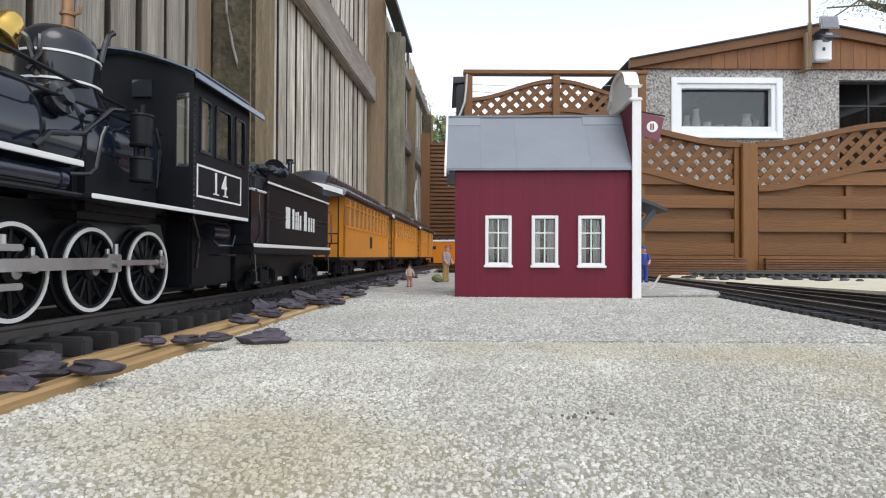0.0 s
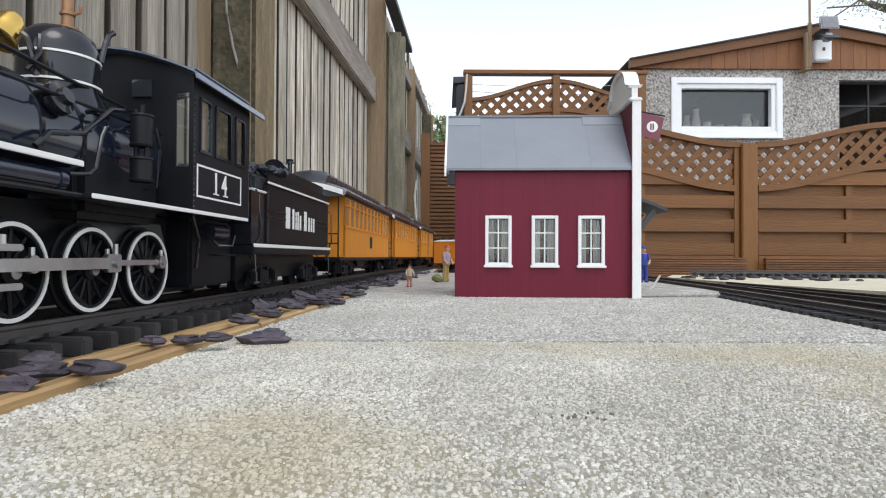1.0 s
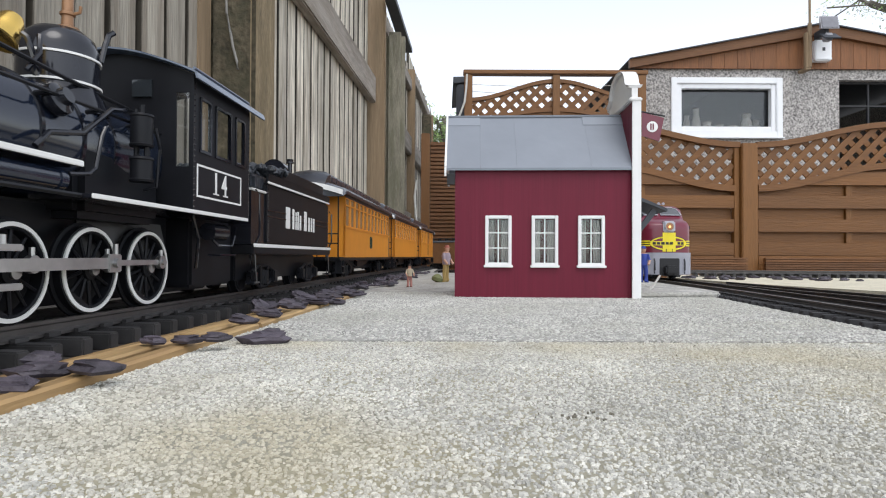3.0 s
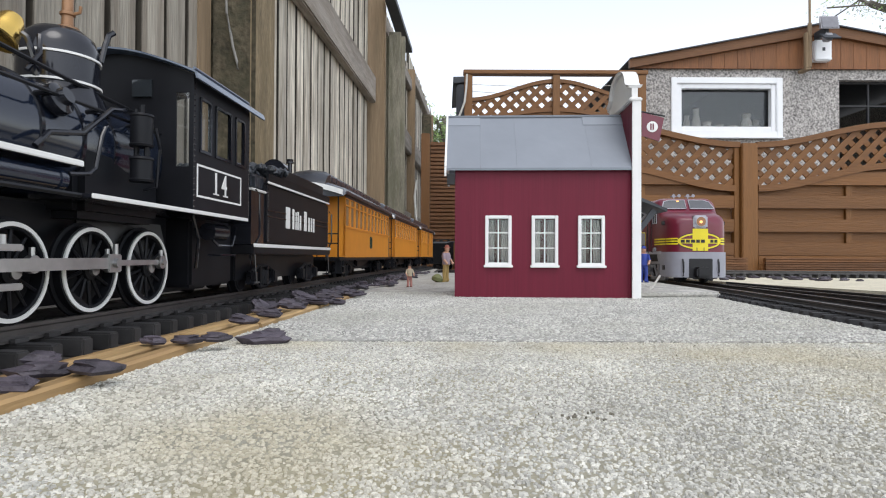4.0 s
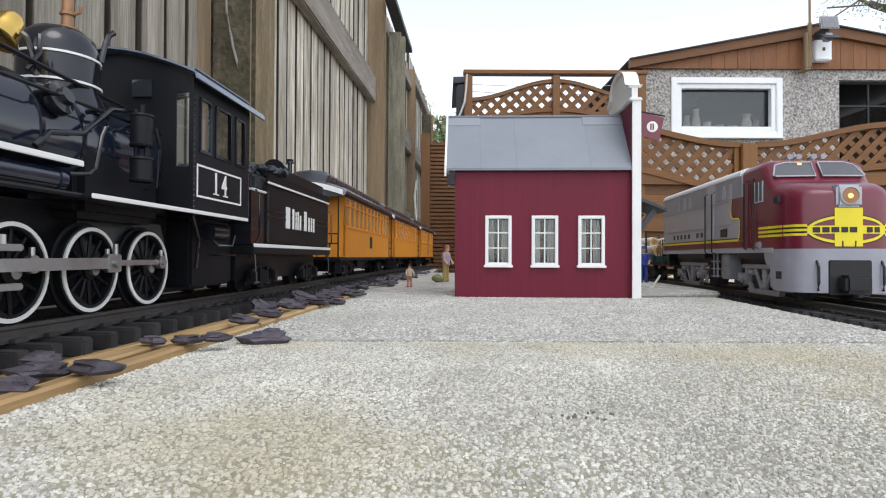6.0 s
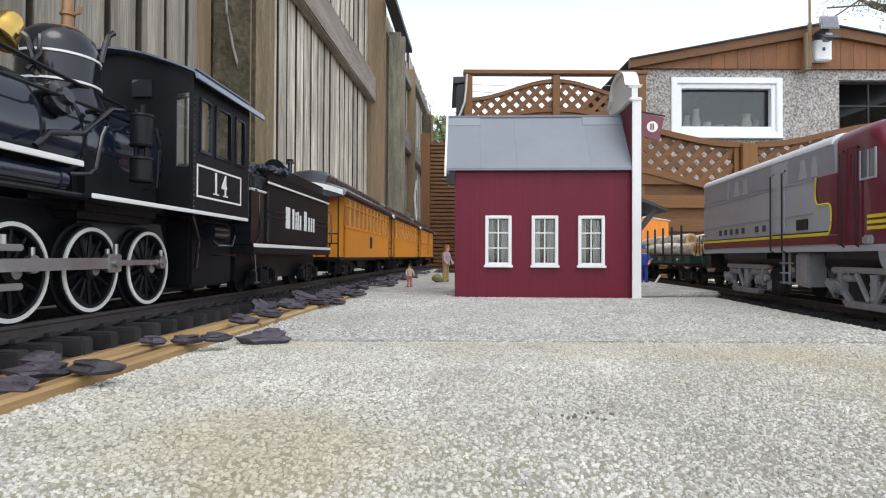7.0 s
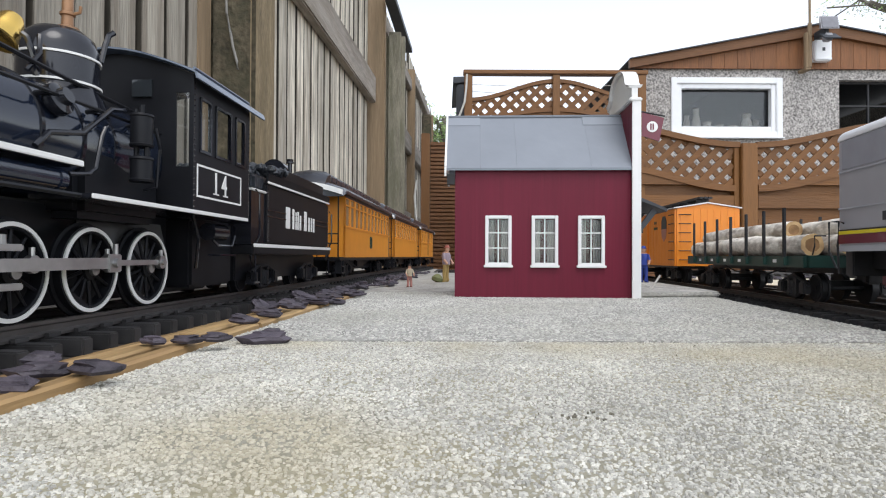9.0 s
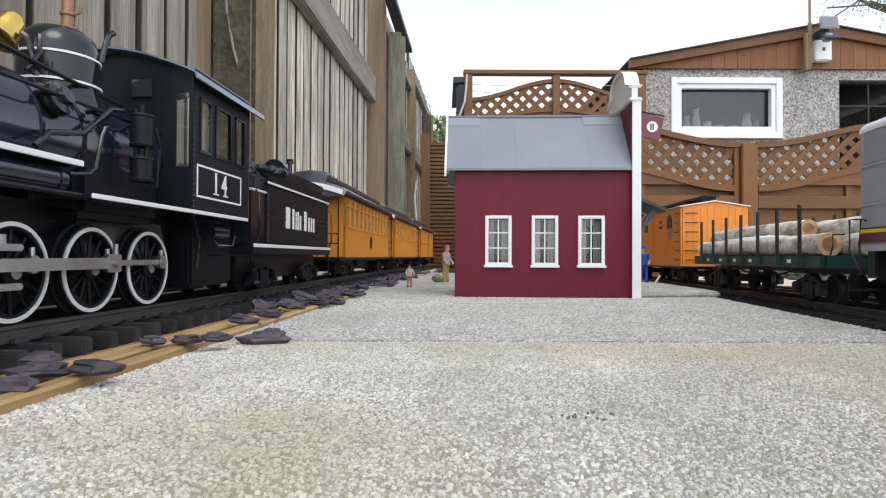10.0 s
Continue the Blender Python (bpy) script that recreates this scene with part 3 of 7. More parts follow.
    part("moulding", box(bmesh.new(), (L - 0.0045, -0.010, 0.2300), (L + 0.0105, W + 0.010, 0.2345), 0.0012), white_plastic, d, "white moulding")
    # cornice following the pediment outline
    bm = bmesh.new()
    top = up[1:-1]
    rings = []
    for i, (y, z) in enumerate(top):
        q0, q1 = top[max(i - 1, 0)], top[min(i + 1, len(top) - 1)]
        dy, dz = q1[0] - q0[0], q1[1] - q0[1]
        ln = math.hypot(dy, dz) or 1
        ny, nz = -dz / ln, dy / ln
        rings.append([(L - 0.004, y + ny * 0.0002, z + nz * 0.0002), (L + 0.009, y + ny * 0.0002, z + nz * 0.0002), (L + 0.011, y + ny * 0.0035, z + nz * 0.0035), (L - 0.006, y + ny * 0.0035, z + nz * 0.0035)])
    loft(bm, rings)
    part("cornice", bm, white_plastic, d, "white moulded cornice")
    # windows
    for x in xs:
        w = part("window", box(bmesh.new(), (x - 0.0125, 0.0026, 0.0405), (x + 0.0125, 0.0032, 0.0945)), pane_glass, d, "white sash window")
        w.visible_shadow = False
        bm = bmesh.new()
        frame_ring(bm, x - 0.0155, x + 0.0155, 0.0375, 0.0970, 0.0038, -0.0032, 0.0018, 0.0005)
        part("window_frame", bm, white_plastic, w)
        bm = box(bmesh.new(), (x - 0.0172, -0.0048, 0.0355), (x + 0.0172, 0.0006, 0.0385), 0.0006)
        part("window_sill", bm, white_plastic, w)
        bm = box(bmesh.new(), (x - 0.0007, -0.0008, 0.041), (x + 0.0007, 0.0016, 0.0935))
        part("glazing_bar", bm, white_plastic, w)
        for z in (0.0585, 0.0765):
            bm = box(bmesh.new(), (x - 0.012, -0.0007, z - 0.0007), (x + 0.012, 0.0015, z + 0.0007))
            part("glazing_bar", bm, white_plastic, w)
        # net curtains
        bm = bmesh.new()
        for a, b in ((-0.0118, -0.0045), (0.004, 0.0118)):
            pts = [(x + a + (b - a) * i / 8, 0.008 + 0.0012 * math.sin(i * 2.2)) for i in range(9)]
            loft(bm, [[(px, py, 0.041) for px, py in pts], [(px, py, 0.092) for px, py in pts]], closed=False)
        part("curtain", bm, curtain, w)
    # porch canopy on the track side
    bm = bmesh.new()
    loft(bm, [[(L + 0.004, y, 0.120), (L + 0.046, y, 0.103), (L + 0.046, y, 0.1065), (L + 0.004, y, 0.1245)] for y in (0.012, W - 0.012)])
    part("canopy", bm, lead, d, "dark sloping porch canopy")
    for y in (0.02, W - 0.02):
        bm = bmesh.new()
        loft(bm, [[(L + 0.004, y + k, 0.070), (L + 0.010, y + k, 0.070), (L + 0.036, y + k, 0.103), (L + 0.030, y + k, 0.107)] for k in (-0.002, 0.002)])
        part("bracket", bm, lead, d)
    return d


depot()

# hanging sign on the false front
sg = thing("hanging_sign", DEPOT @ pose(0.2185, 0.012, 0.190, 0, 0, 0) @ Matrix.Scale(1.12, 4), "maroon hanging sign with white disc on depot front", "sign")
bm = loft(bmesh.new(), [[(0.004, y, 0.003), (0.022, y, -0.003), (0.027, y, 0.022), (0.004, y, 0.028)] for y in (-0.0008, 0.0008)])
part("board", bm, maroon, sg)
bm = lathe(bmesh.new(), [(0.0058, 0), (0.0058, 0.0006)], (0.0145, -0.0009, 0.0125), (0, -1, 0), 20)
part("disc", bm, white_paint, sg, "white round emblem")
bm = bmesh.new()
box(bm, (0.0122, -0.0021, 0.0092), (0.0136, -0.0015, 0.0158))
box(bm, (0.0146, -0.0021, 0.0092), (0.0160, -0.0015, 0.0158))
part("emblem_bar", bm, maroon, sg)
part("arm", rod(bmesh.new(), (-0.002, 0, 0.030), (0.028, 0, 0.024), 0.0009), black_plastic, sg)

# thicker felt piece in front of the depot
bm = prism(bmesh.new(), [(0.231, 0.705), (0.335, 0.722), (0.343, 0.733), (0.350, 0.80), (0.366, 1.1), (0.231, 1.1)], "z", 0.0010, 0.0068)
bmesh.ops.bevel(bm, geom=bm.edges[:], offset=0.002, segments=2, affect="EDGES")
tagged(part("platform_sheet", bm, felt_far), "raised felt strip forming the depot platform", "platform", kind="structure")


# ---- figures: plain shapes ----
def figure(name, x, y, h, colours, label, turn=0.0, lean=0.0):
    bm = bmesh.new()
    k = h / 0.072
    for sx in (-1, 1):
        tube(bm, [(sx * 0.006 * k, 0.004 * k, 0), (sx * 0.0055 * k, 0, 0.004 * k), (sx * 0.005 * k, 0.001, 0.018 * k), (sx * 0.004 * k, 0, 0.036 * k)], 0.0042 * k, 8)
        tube(bm, [(sx * 0.009 * k, 0, 0.058 * k), (sx * 0.013 * k, -0.003 * k, 0.046 * k), (sx * 0.012 * k, -0.010 * k, 0.037 * k)], 0.0026 * k, 7)
    lathe(bm, [(0.004 * k, 0.030 * k), (0.0085 * k, 0.036 * k), (0.0080 * k, 0.044 * k), (0.0098 * k, 0.054 * k), (0.0075 * k, 0.060 * k), (0.003 * k, 0.0625 * k)], (0, 0, 0), (0, 0, 1), 12)
    lathe(bm, [(0.001, 0.060 * k), (0.0046 * k, 0.064 * k), (0.0052 * k, 0.068 * k), (0.0044 * k, 0.072 * k), (0.001, 0.074 * k)], (0, lean * 0.5, 0), (0, 0, 1), 12)
    lathe(bm, [(0.0066 * k, 0.0705 * k), (0.0068 * k, 0.0712 * k), (0.0047 * k, 0.072 * k), (0.004 * k, 0.0755 * k), (0.001, 0.0765 * k)], (0, lean * 0.5, 0), (0, 0, 1), 14)
    me_ob = part(name, bm, colours[0])
    for c in colours[1:]:
        me_ob.data.materials.append(c)
    for f in me_ob.data.polygons:
        z = f.center.z / k
        bare = abs(f.center.x) / k > 0.0088 and 0.034 < z < 0.049
        f.material_index = 2 if bare else min(len(colours) - 1, 0 if z < 0.036 else 1 if z < 0.061 else 2 if z < 0.0705 else 3)
    me_ob.matrix_basis = pose(x, y, 0.0068 if x > 0.2 else 0.0007, 0, 0, turn)
    tagged(me_ob, label, "figurine", "model figurines")
    return me_ob


tan = mat("tan_cloth_paint", (0.36, 0.25, 0.09), 0.7, var=0.15)
lilac = mat("grey_lilac_paint", (0.30, 0.24, 0.28), 0.7, var=0.15)
blue = mat("blue_cloth_paint", (0.03, 0.06, 0.32), 0.6, var=0.15)
red_hat = mat("red_brown_paint", (0.33, 0.10, 0.07), 0.6, var=0.15)
cream = mat("cream_paint", (0.50, 0.44, 0.32), 0.7, var=0.15)
pinkish = mat("dusty_pink_paint", (0.42, 0.20, 0.17), 0.7, var=0.15)
dark_hair = mat("dark_brown_paint", (0.06, 0.045, 0.04), 0.7, var=0.15)
dull_green = mat("dull_green_paint", (0.14, 0.15, 0.06), 0.7, var=0.15)
figure("worker_figurine", 0.006, 1.12, 0.066, [tan, lilac, skin, red_hat], "small model worker figurine in tan trousers and lilac shirt", 60, -0.004)
figure("child_figurine", -0.052, 0.93, 0.034, [pinkish, cream, skin, dark_hair], "small model figurine in cream top and pink skirt", 20)
figure("porter_figurine", 0.338, 1.0, 0.058, [blue, blue, skin, blue], "small model porter figurine in blue uniform and cap", -30)
# sack heap by the worker and a tool by the porter
bm = bmesh.new()
lathe(bm, [(0.002, 0), (0.010, 0.002), (0.011, 0.008), (0.007, 0.013), (0.002, 0.016)], (0, 0, 0), (0.25, 0.1, 1), 12)
sack = part("sack", bm, dull_green)
sack.matrix_basis = pose(-0.012, 1.11, 0.0007)
tagged(sack, "small dull green sack on the felt beside a figurine", "sack")
bm = bmesh.new()
tube(bm, [(0.247, 0.79, 0.017), (0.266, 0.78, 0.0125), (0.276, 0.775, 0.0085)], 0.0011, 6)
tube(bm, [(0.270, 0.776, 0.0072), (0.276, 0.776, 0.0130), (0.284, 0.776, 0.0255)], 0.0014, 6)
tagged(part("hand_barrow", bm, cable_white), "thin pale model barrow frame at the porter's feet", "barrow")


# ---- gate and boundary ----
def lattice(bm, x0, x1, z_lo, z_hi, y, t=0.009, w=0.034, pitch=0.066, lo=0.0, hi=3.0):
    """Diagonal slats clipped between two curved edges."""
    step = pitch * math.sqrt(2)
    for way in (1, -1):
        k = -40
        while k < 60:
            c = x0 + k * step
            k += 1
            run = []
            for i in range(121):
                z = lo + (hi - lo) * i / 120
                x = c + way * (z - lo)
                if x0 < x < x1 and z_lo(x) < z < z_hi(x):
                    run.append((x, z))
            if len(run) < 2:
                continue
            (xa, za), (xb, zb) = run[0], run[-1]
            d = w / math.sqrt(2) / 1.0
            yy = y + (0.0 if way == 1 else t + 0.001)
            nx, nz = (-way * d / 2, d / 2)
            loft(bm, [[(xa + nx, yy, za + nz), (xa - nx, yy, za - nz), (xa - nx, yy + t, za - nz), (xa + nx, yy + t, za + nz)], [(xb + nx, yy, zb + nz), (xb - nx, yy, zb - nz), (xb - nx, yy + t, zb - nz), (xb + nx, yy + t, zb + nz)]])


def curved_rail(bm, x0, x1, f, h, y0, y1, n=40):
    loft(bm, [[(x, y0, f(x) - h / 2), (x, y0, f(x) + h / 2), (x, y1, f(x) + h / 2), (x, y1, f(x) - h / 2)] for x in (x0 + (x1 - x0) * i / n for i in range(n + 1))])


def gate_leaf(x0, x1, Y, wl=0.05, wr=0.05):
    g = thing("gate_leaf", pose(0, 0, 0), "golden stained timber gate leaf with waved lattice top", "gate", "double gate leaves")
    def wave(lo, hi):
        return lambda x: lo + (hi - lo) * (1 - math.cos(2 * math.pi * (x - x0) / (x1 - x0))) / 2
    top, low = wave(0.735, 0.862), wave(0.470, 0.612)
    for a, w in ((x0, wl), (x1 - wr, wr)):
        part("stile", box(bmesh.new(), (a, Y, -0.80), (a + w, Y + 0.045, 0.745), 0.003), stain_v, g)
    bm = bmesh.new()
    curved_rail(bm, x0, x1, top, 0.034, Y - 0.012, Y + 0.05)
    part("top_rail", bm, stain, g)
    bm = bmesh.new()
    curved_rail(bm, x0 + wl, x1 - wr, low, 0.038, Y - 0.006, Y + 0.045)
    part("lattice_rail", bm, stain, g)
    bm = bmesh.new()
    lattice(bm, x0 + wl, x1 - wr, low, top, Y + 0.01, lo=0.40, hi=0.95)
    part("lattice", bm, stain, g, "diagonal lattice slats")
    z = 0.065
    k = 0
    while z < 0.62:
        # alternate proud and set-back boards, cut by the curved rail
        zt = z + (0.074 if k % 2 == 0 else 0.070)
        y = Y + (0.002 if k % 2 == 0 else 0.040)
        xa, xb = x0 + wl, x1 - wr
        if zt < 0.49:
            part("board", box(bmesh.new(), (xa, y, z - 0.004), (xb, y + 0.016, zt), 0.003), stain, g)
        else:
            xs = [xa + (xb - xa) * i / 60 for i in range(61)]
            seg = [x for x in xs if low(x) > z]
            if len(seg) > 2:
                bm = loft(bmesh.new(), [[(x, y, z - 0.004), (x, y + 0.016, z - 0.004), (x, y + 0.016, min(zt, low(x))), (x, y, min(zt, low(x)))] for x in seg])
                part("board", bm, stain, g)
        z = zt
        k += 1
    for f in (0.345, 0.655):
        x = x0 + (x1 - x0) * f
        part("batten", box(bmesh.new(), (x - 0.02, Y + 0.020, -0.8), (x + 0.02, Y + 0.0395, 0.56), 0.002), stain_v, g)
    bm = box(bmesh.new(), (x0 + wl, Y + 0.002, -0.82), (x1 - wr, Y + 0.02, 0.063), 0.003)
    part("bottom_board", bm, stain, g)
    return g


GY = 3.6
gate_leaf(0.10, 1.801, GY, 0.05, 0.032)
gate_leaf(1.902, 3.58, GY, 0.012, 0.05)
tagged(part("gate_post", box(bmesh.new(), (1.802, GY - 0.03, -0.9), (1.898, GY + 0.06, 0.742), 0.006), stain_v), "golden stained square post between gate leaves", "gate post")
tagged(part("gate_post", box(bmesh.new(), (3.60, GY - 0.03, -0.9), (3.69, GY + 0.06, 0.742), 0.006), stain_v), "golden stained square post beside the gate", "gate post")


def decking(name, x0, x1, y, z0, z1, pitch, label):
    d = thing(name, Matrix(), label, "slatted panel")
    z = z0
    while z < z1:
        bm = box(bmesh.new(), (x0, y, z), (x1, y + 0.02, z + pitch * 0.74), pitch * 0.1)
        part("slat", bm, deck_wood, d)
        z += pitch
    part("backing", box(bmesh.new(), (x0 + 0.001, y + 0.0205, z0), (x1 - 0.001, y + 0.03, z1)), stain_dark, d)
    return d


decking("slatted_panel", 0.10, 1.80, 3.50, -0.16, 0.046, 0.0142, "grooved brown decking boards below the gate")
decking("slatted_panel", 1.905, 3.6, 3.50, -0.16, 0.046, 0.0142, "grooved brown decking boards below the gate")
decking("slatted_panel", -0.10, 0.16, 4.55, -0.3, 0.93, 0.030, "tall screen of grooved brown slats by the fence")
tagged(part("screen_post", box(bmesh.new(), (-0.17, 4.5, -0.9), (-0.103, 4.58, 0.985), 0.005), stain_v), "golden brown post at the slatted screen", "post")


# ---- trellis panel behind the gate ----
def trellis():
    Y = 5.15
    t = thing("trellis_fence", Matrix(), "golden stained arched trellis with posts and top beam", "fence panel")
    for a, b in ((0.18, 0.25), (0.945, 1.01), (1.685, 1.755)):
        part("post", box(bmesh.new(), (a, Y - 0.03, -0.9), (b, Y + 0.05, 1.63), 0.005), stain_v, t)
    part("beam", box(bmesh.new(), (0.17, Y - 0.04, 1.632), (1.77, Y + 0.05, 1.668), 0.005), stain, t)
    arch = lambda x: 1.415 + 0.165 * math.cos((x - 0.978) / 0.80 * math.pi / 2 * 1.05) ** 2
    low = lambda x: 1.24 + 0.09 * math.cos((x - 0.978) / 0.80 * math.pi / 2) ** 2
    for a, b in ((0.25, 0.945), (1.01, 1.685)):
        bm = bmesh.new()
        curved_rail(bm, a, b, arch, 0.032, Y - 0.01, Y + 0.04)
        part("arched_rail", bm, stain, t)
        bm = bmesh.new()
        curved_rail(bm, a, b, low, 0.036, Y - 0.01, Y + 0.04)
        part("arched_rail", bm, stain, t)
        bm = bmesh.new()
        lattice(bm, a, b, low, arch, Y, lo=1.15, hi=1.7, pitch=0.078, w=0.04)
        part("lattice", bm, stain, t, "diagonal lattice slats")
        bm = bmesh.new()
        xs = [a + (b - a) * i / 30 for i in range(31)]
        loft(bm, [[(x, Y + 0.005, -0.85), (x, Y + 0.02, -0.85), (x, Y + 0.02, low(x)), (x, Y + 0.005, low(x))] for x in xs])
        part("panel", bm, stain, t)
    return t


trellis()
bm = bmesh.new()
for z0, dip in ((1.60, 0.02), (1.54, 0.035)):
    tube(bm, [(0.2 + 1.5 * i / 20, 5.32, z0 - dip * math.sin(math.pi * i / 20)) for i in range(21)], 0.003, 5)
wire = part("line_wire", bm, cable_white)
tagged(wire, "thin pale wires strung behind the trellis", "wire")
bm = bmesh.new()
loft(bm, [[(0.085, 5.3, 1.60), (0.235, 5.3, 1.62), (0.235, 5.3, 1.665), (0.085, 5.3, 1.66)], [(0.085, 6.2, 1.60), (0.235, 6.2, 1.62), (0.235, 6.2, 1.665), (0.085, 6.2, 1.66)]])
box(bm, (0.115, 5.31, -0.9), (0.215, 5.45, 1.60), 0.01)
tagged(part("gutter_end", bm, lead), "dark grey gutter and downpipe of an outhouse", "gutter")
bm = tube(bmesh.new(), [(0.20, 5.1, 1.62), (0.195, 5.1, 1.5), (0.18, 5.1, 1.38), (0.14, 5.1, 1.27), (0.10, 5.1, 1.2), (0.07, 5.12, 0.95)], 0.009, 8)
tagged(part("cable", bm, cable_white), "white cable hanging from the trellis post", "cable")


# ---- pebbledash outhouse ----
def outhouse():
    Y = 5.3
    o = thing("garden_outhouse", Matrix(), "pebbledashed outhouse with brown gable and white window", "outbuilding")
    X0, X1, AX, AZ, EZ, WT = 1.80, 4.92, 3.36, 2.13, 1.80, 1.745
    wx0, wx1, wz0, wz1 = 2.035, 3.03, 1.125, 1.66
    dx0, dx1, dz0, dz1 = 3.545, 4.55, 0.6, 1.645
    bm = sheet([X0, wx0, wx1, dx0, dx1, X1], [-0.9, dz0, wz0, dz1, wz1, WT], lambda x, z: (wx0 < x < wx1 and wz0 < z < wz1) or (dx0 < x < dx1 and dz0 < z < dz1), Y, Y + 0.12)
    part("front_wall", bm, pebble, o)
    for a in (X0, X1 - 0.12):
        part("side_wall", box(bmesh.new(), (a, Y + 0.12, -0.9), (a + 0.12, Y + 4.0, WT)), pebble, o)
    part("rear_wall", box(bmesh.new(), (X0, Y + 4.0, -0.9), (X1, Y + 4.12, WT)), pebble, o)
    # vertical cladding boards in the gable
    x = X0 - 0.1
    while x < X1 + 0.1:
        def top(v):
            return AZ - 0.07 - abs(v - AX) * (AZ - EZ) / (AX - 1.656)
        b = min(x + 0.115, X1 + 0.1)
        za, zb = top(x), top(b)
        if min(za, zb) > WT - 0.01:
            bm = loft(bmesh.new(), [[(x, Y - 0.03, WT - 0.01), (b - 0.0025, Y - 0.03, WT - 0.01), (b - 0.0025, Y - 0.03, zb), (x, Y - 0.03, za)], [(x, Y - 0.012, WT - 0.01), (b - 0.0025, Y - 0.012, WT - 0.01), (b - 0.0025, Y - 0.012, zb), (x, Y - 0.012, za)]])
            part("cladding_board", bm, stain_dark, o)
        x += 0.115
    part("gable_backing", prism(bmesh.new(), [(X0, WT), (X1, WT), (X1, WT + 0.02), (AX, AZ - 0.1), (X0, WT + 0.02)], "y", Y - 0.010, Y + 0.05), stain_dark, o)
    for sx in (-1, 1):
        xe = AX + sx * (AX - 1.645)
        bm = loft(bmesh.new(), [[(AX, y, AZ - 0.095), (xe, y, EZ - 0.075), (xe, y, EZ + 0.0), (AX, y, AZ - 0.008)] for y in (Y - 0.07, Y - 0.034)])
        part("bargeboard", bm, deck_wood, o, "brown gable board")
        bm = loft(bmesh.new(), [[(AX, y, AZ - 0.008), (xe, y, EZ), (xe, y, EZ + 0.009), (AX, y, AZ + 0.003)] for y in (Y - 0.09, Y + 4.2)])
        part("roof", bm, lead, o, "thin dark felt roof")
    # white window
    w = part("window", box(bmesh.new(), (wx0 + 0.09, Y + 0.055, wz0 + 0.09), (wx1 - 0.09, Y + 0.061, wz1 - 0.09)), pane_glass, o, "white double-glazed window")
    w.visible_shadow = False
    bm = bmesh.new()
    frame_ring(bm, wx0, wx1, wz0, wz1, 0.055, Y - 0.02, Y + 0.06, 0.004)
    part("window_frame", bm, upvc, w)
    bm = bmesh.new()
    frame_ring(bm, wx0 + 0.055, wx1 - 0.055, wz0 + 0.055, wz1 - 0.055, 0.042, Y - 0.005, Y + 0.05, 0.004)
    part("sash", bm, upvc, w)
    part("window_sill", box(bmesh.new(), (wx0 - 0.004, Y - 0.045, wz0 - 0.014), (wx1 + 0.004, Y + 0.0, wz0 - 0.001), 0.004), upvc, w)
    # dark glazed opening
    bm = bmesh.new()
    frame_ring(bm, dx0, dx1, dz0, dz1, 0.02, Y + 0.06, Y + 0.09)
    w2 = part("dark_window", bm, black_plastic, o, "dark open window frame")
    part("mullion", box(bmesh.new(), (dx0 + 0.02, Y + 0.065, 1.42), (dx1 - 0.02, Y + 0.085, 1.435)), black_plastic, w2)
    part("mullion", box(bmesh.new(), (dx0 + 0.30, Y + 0.064, dz0 + 0.02), (dx0 + 0.315, Y + 0.084, dz1 - 0.02)), black_plastic, w2)
    part("floor", box(bmesh.new(), (X0 + 0.12, Y + 0.12, -0.9), (X1 - 0.12, Y + 4.0, -0.86)), dark_inside, o)
    return o


outhouse()
# things on the inner sill of the outhouse window
shelf = part("window_shelf", box(bmesh.new(), (1.95, 5.44, 1.17), (3.1, 5.66, 1.20), 0.004), white_plastic)
tagged(shelf, "shelf inside the outhouse window", "shelf", kind="structure")
shelf_stuff = mat("faded_pot_glaze", (0.34, 0.30, 0.27), 0.5, var=0.3, scale=20, island=0.4)
for i, (x, h, r) in enumerate(((2.27, 0.17, 0.035), (2.36, 0.24, 0.04), (2.46, 0.11, 0.06), (2.58, 0.09, 0.05), (2.70, 0.08, 0.06), (2.83, 0.19, 0.055), (2.92, 0.13, 0.04))):
    bm = lathe(bmesh.new(), [(r * 0.8, 0), (r, h * 0.3), (r * 0.85, h * 0.6), (r * 0.55, h * 0.75), (r * 0.75, h)], (x, 5.53, 1.2), (0, 0, 1), 16)
    tagged(part("pot", bm, shelf_stuff), "dusty pot standing on the outhouse window shelf", "pot", "pots on the shelf")

flood_glass = mat("grey_lamp_glass", (0.20, 0.20, 0.22), 0.15, var=0.25, scale=20)
fl = thing("floodlight", pose(3.29, 5.04, 2.06), "grey security floodlight below the gable peak", "floodlight")
part("housing", loft(bmesh.new(), [[(-0.050, 0.06, -0.030), (0.050, 0.06, -0.030), (0.050, 0.06, 0.040), (-0.050, 0.06, 0.040)], [(-0.074, -0.005, -0.052), (0.074, -0.005, -0.052), (0.074, 0.02, 0.056), (-0.074, 0.02, 0.056)], [(-0.078, -0.014, -0.056), (0.078, -0.014, -0.056), (0.078, 0.010, 0.058), (-0.078, 0.010, 0.058)]]), truck_grey, fl)
part("lens", loft(bmesh.new(), [[(-0.068, y - 0.0105, -0.046), (0.068, y - 0.0105, -0.046), (0.068, y + 0.0105, 0.048), (-0.068, y + 0.0105, 0.048)] for y in (-0.004, -0.0075)]), flood_glass, fl, "dull glass front")
part("visor", box(bmesh.new(), (-0.070, -0.055, -0.006), (0.072, 0.050, 0.006), 0.003, pose(0.004, 0.0, -0.115, 38, 0, 0)), lead, fl, "dark tilted sensor plate")
part("sensor", box(bmesh.new(), (-0.030, 0.0, -0.150), (0.035, 0.06, -0.085), 0.008), truck_grey, fl)
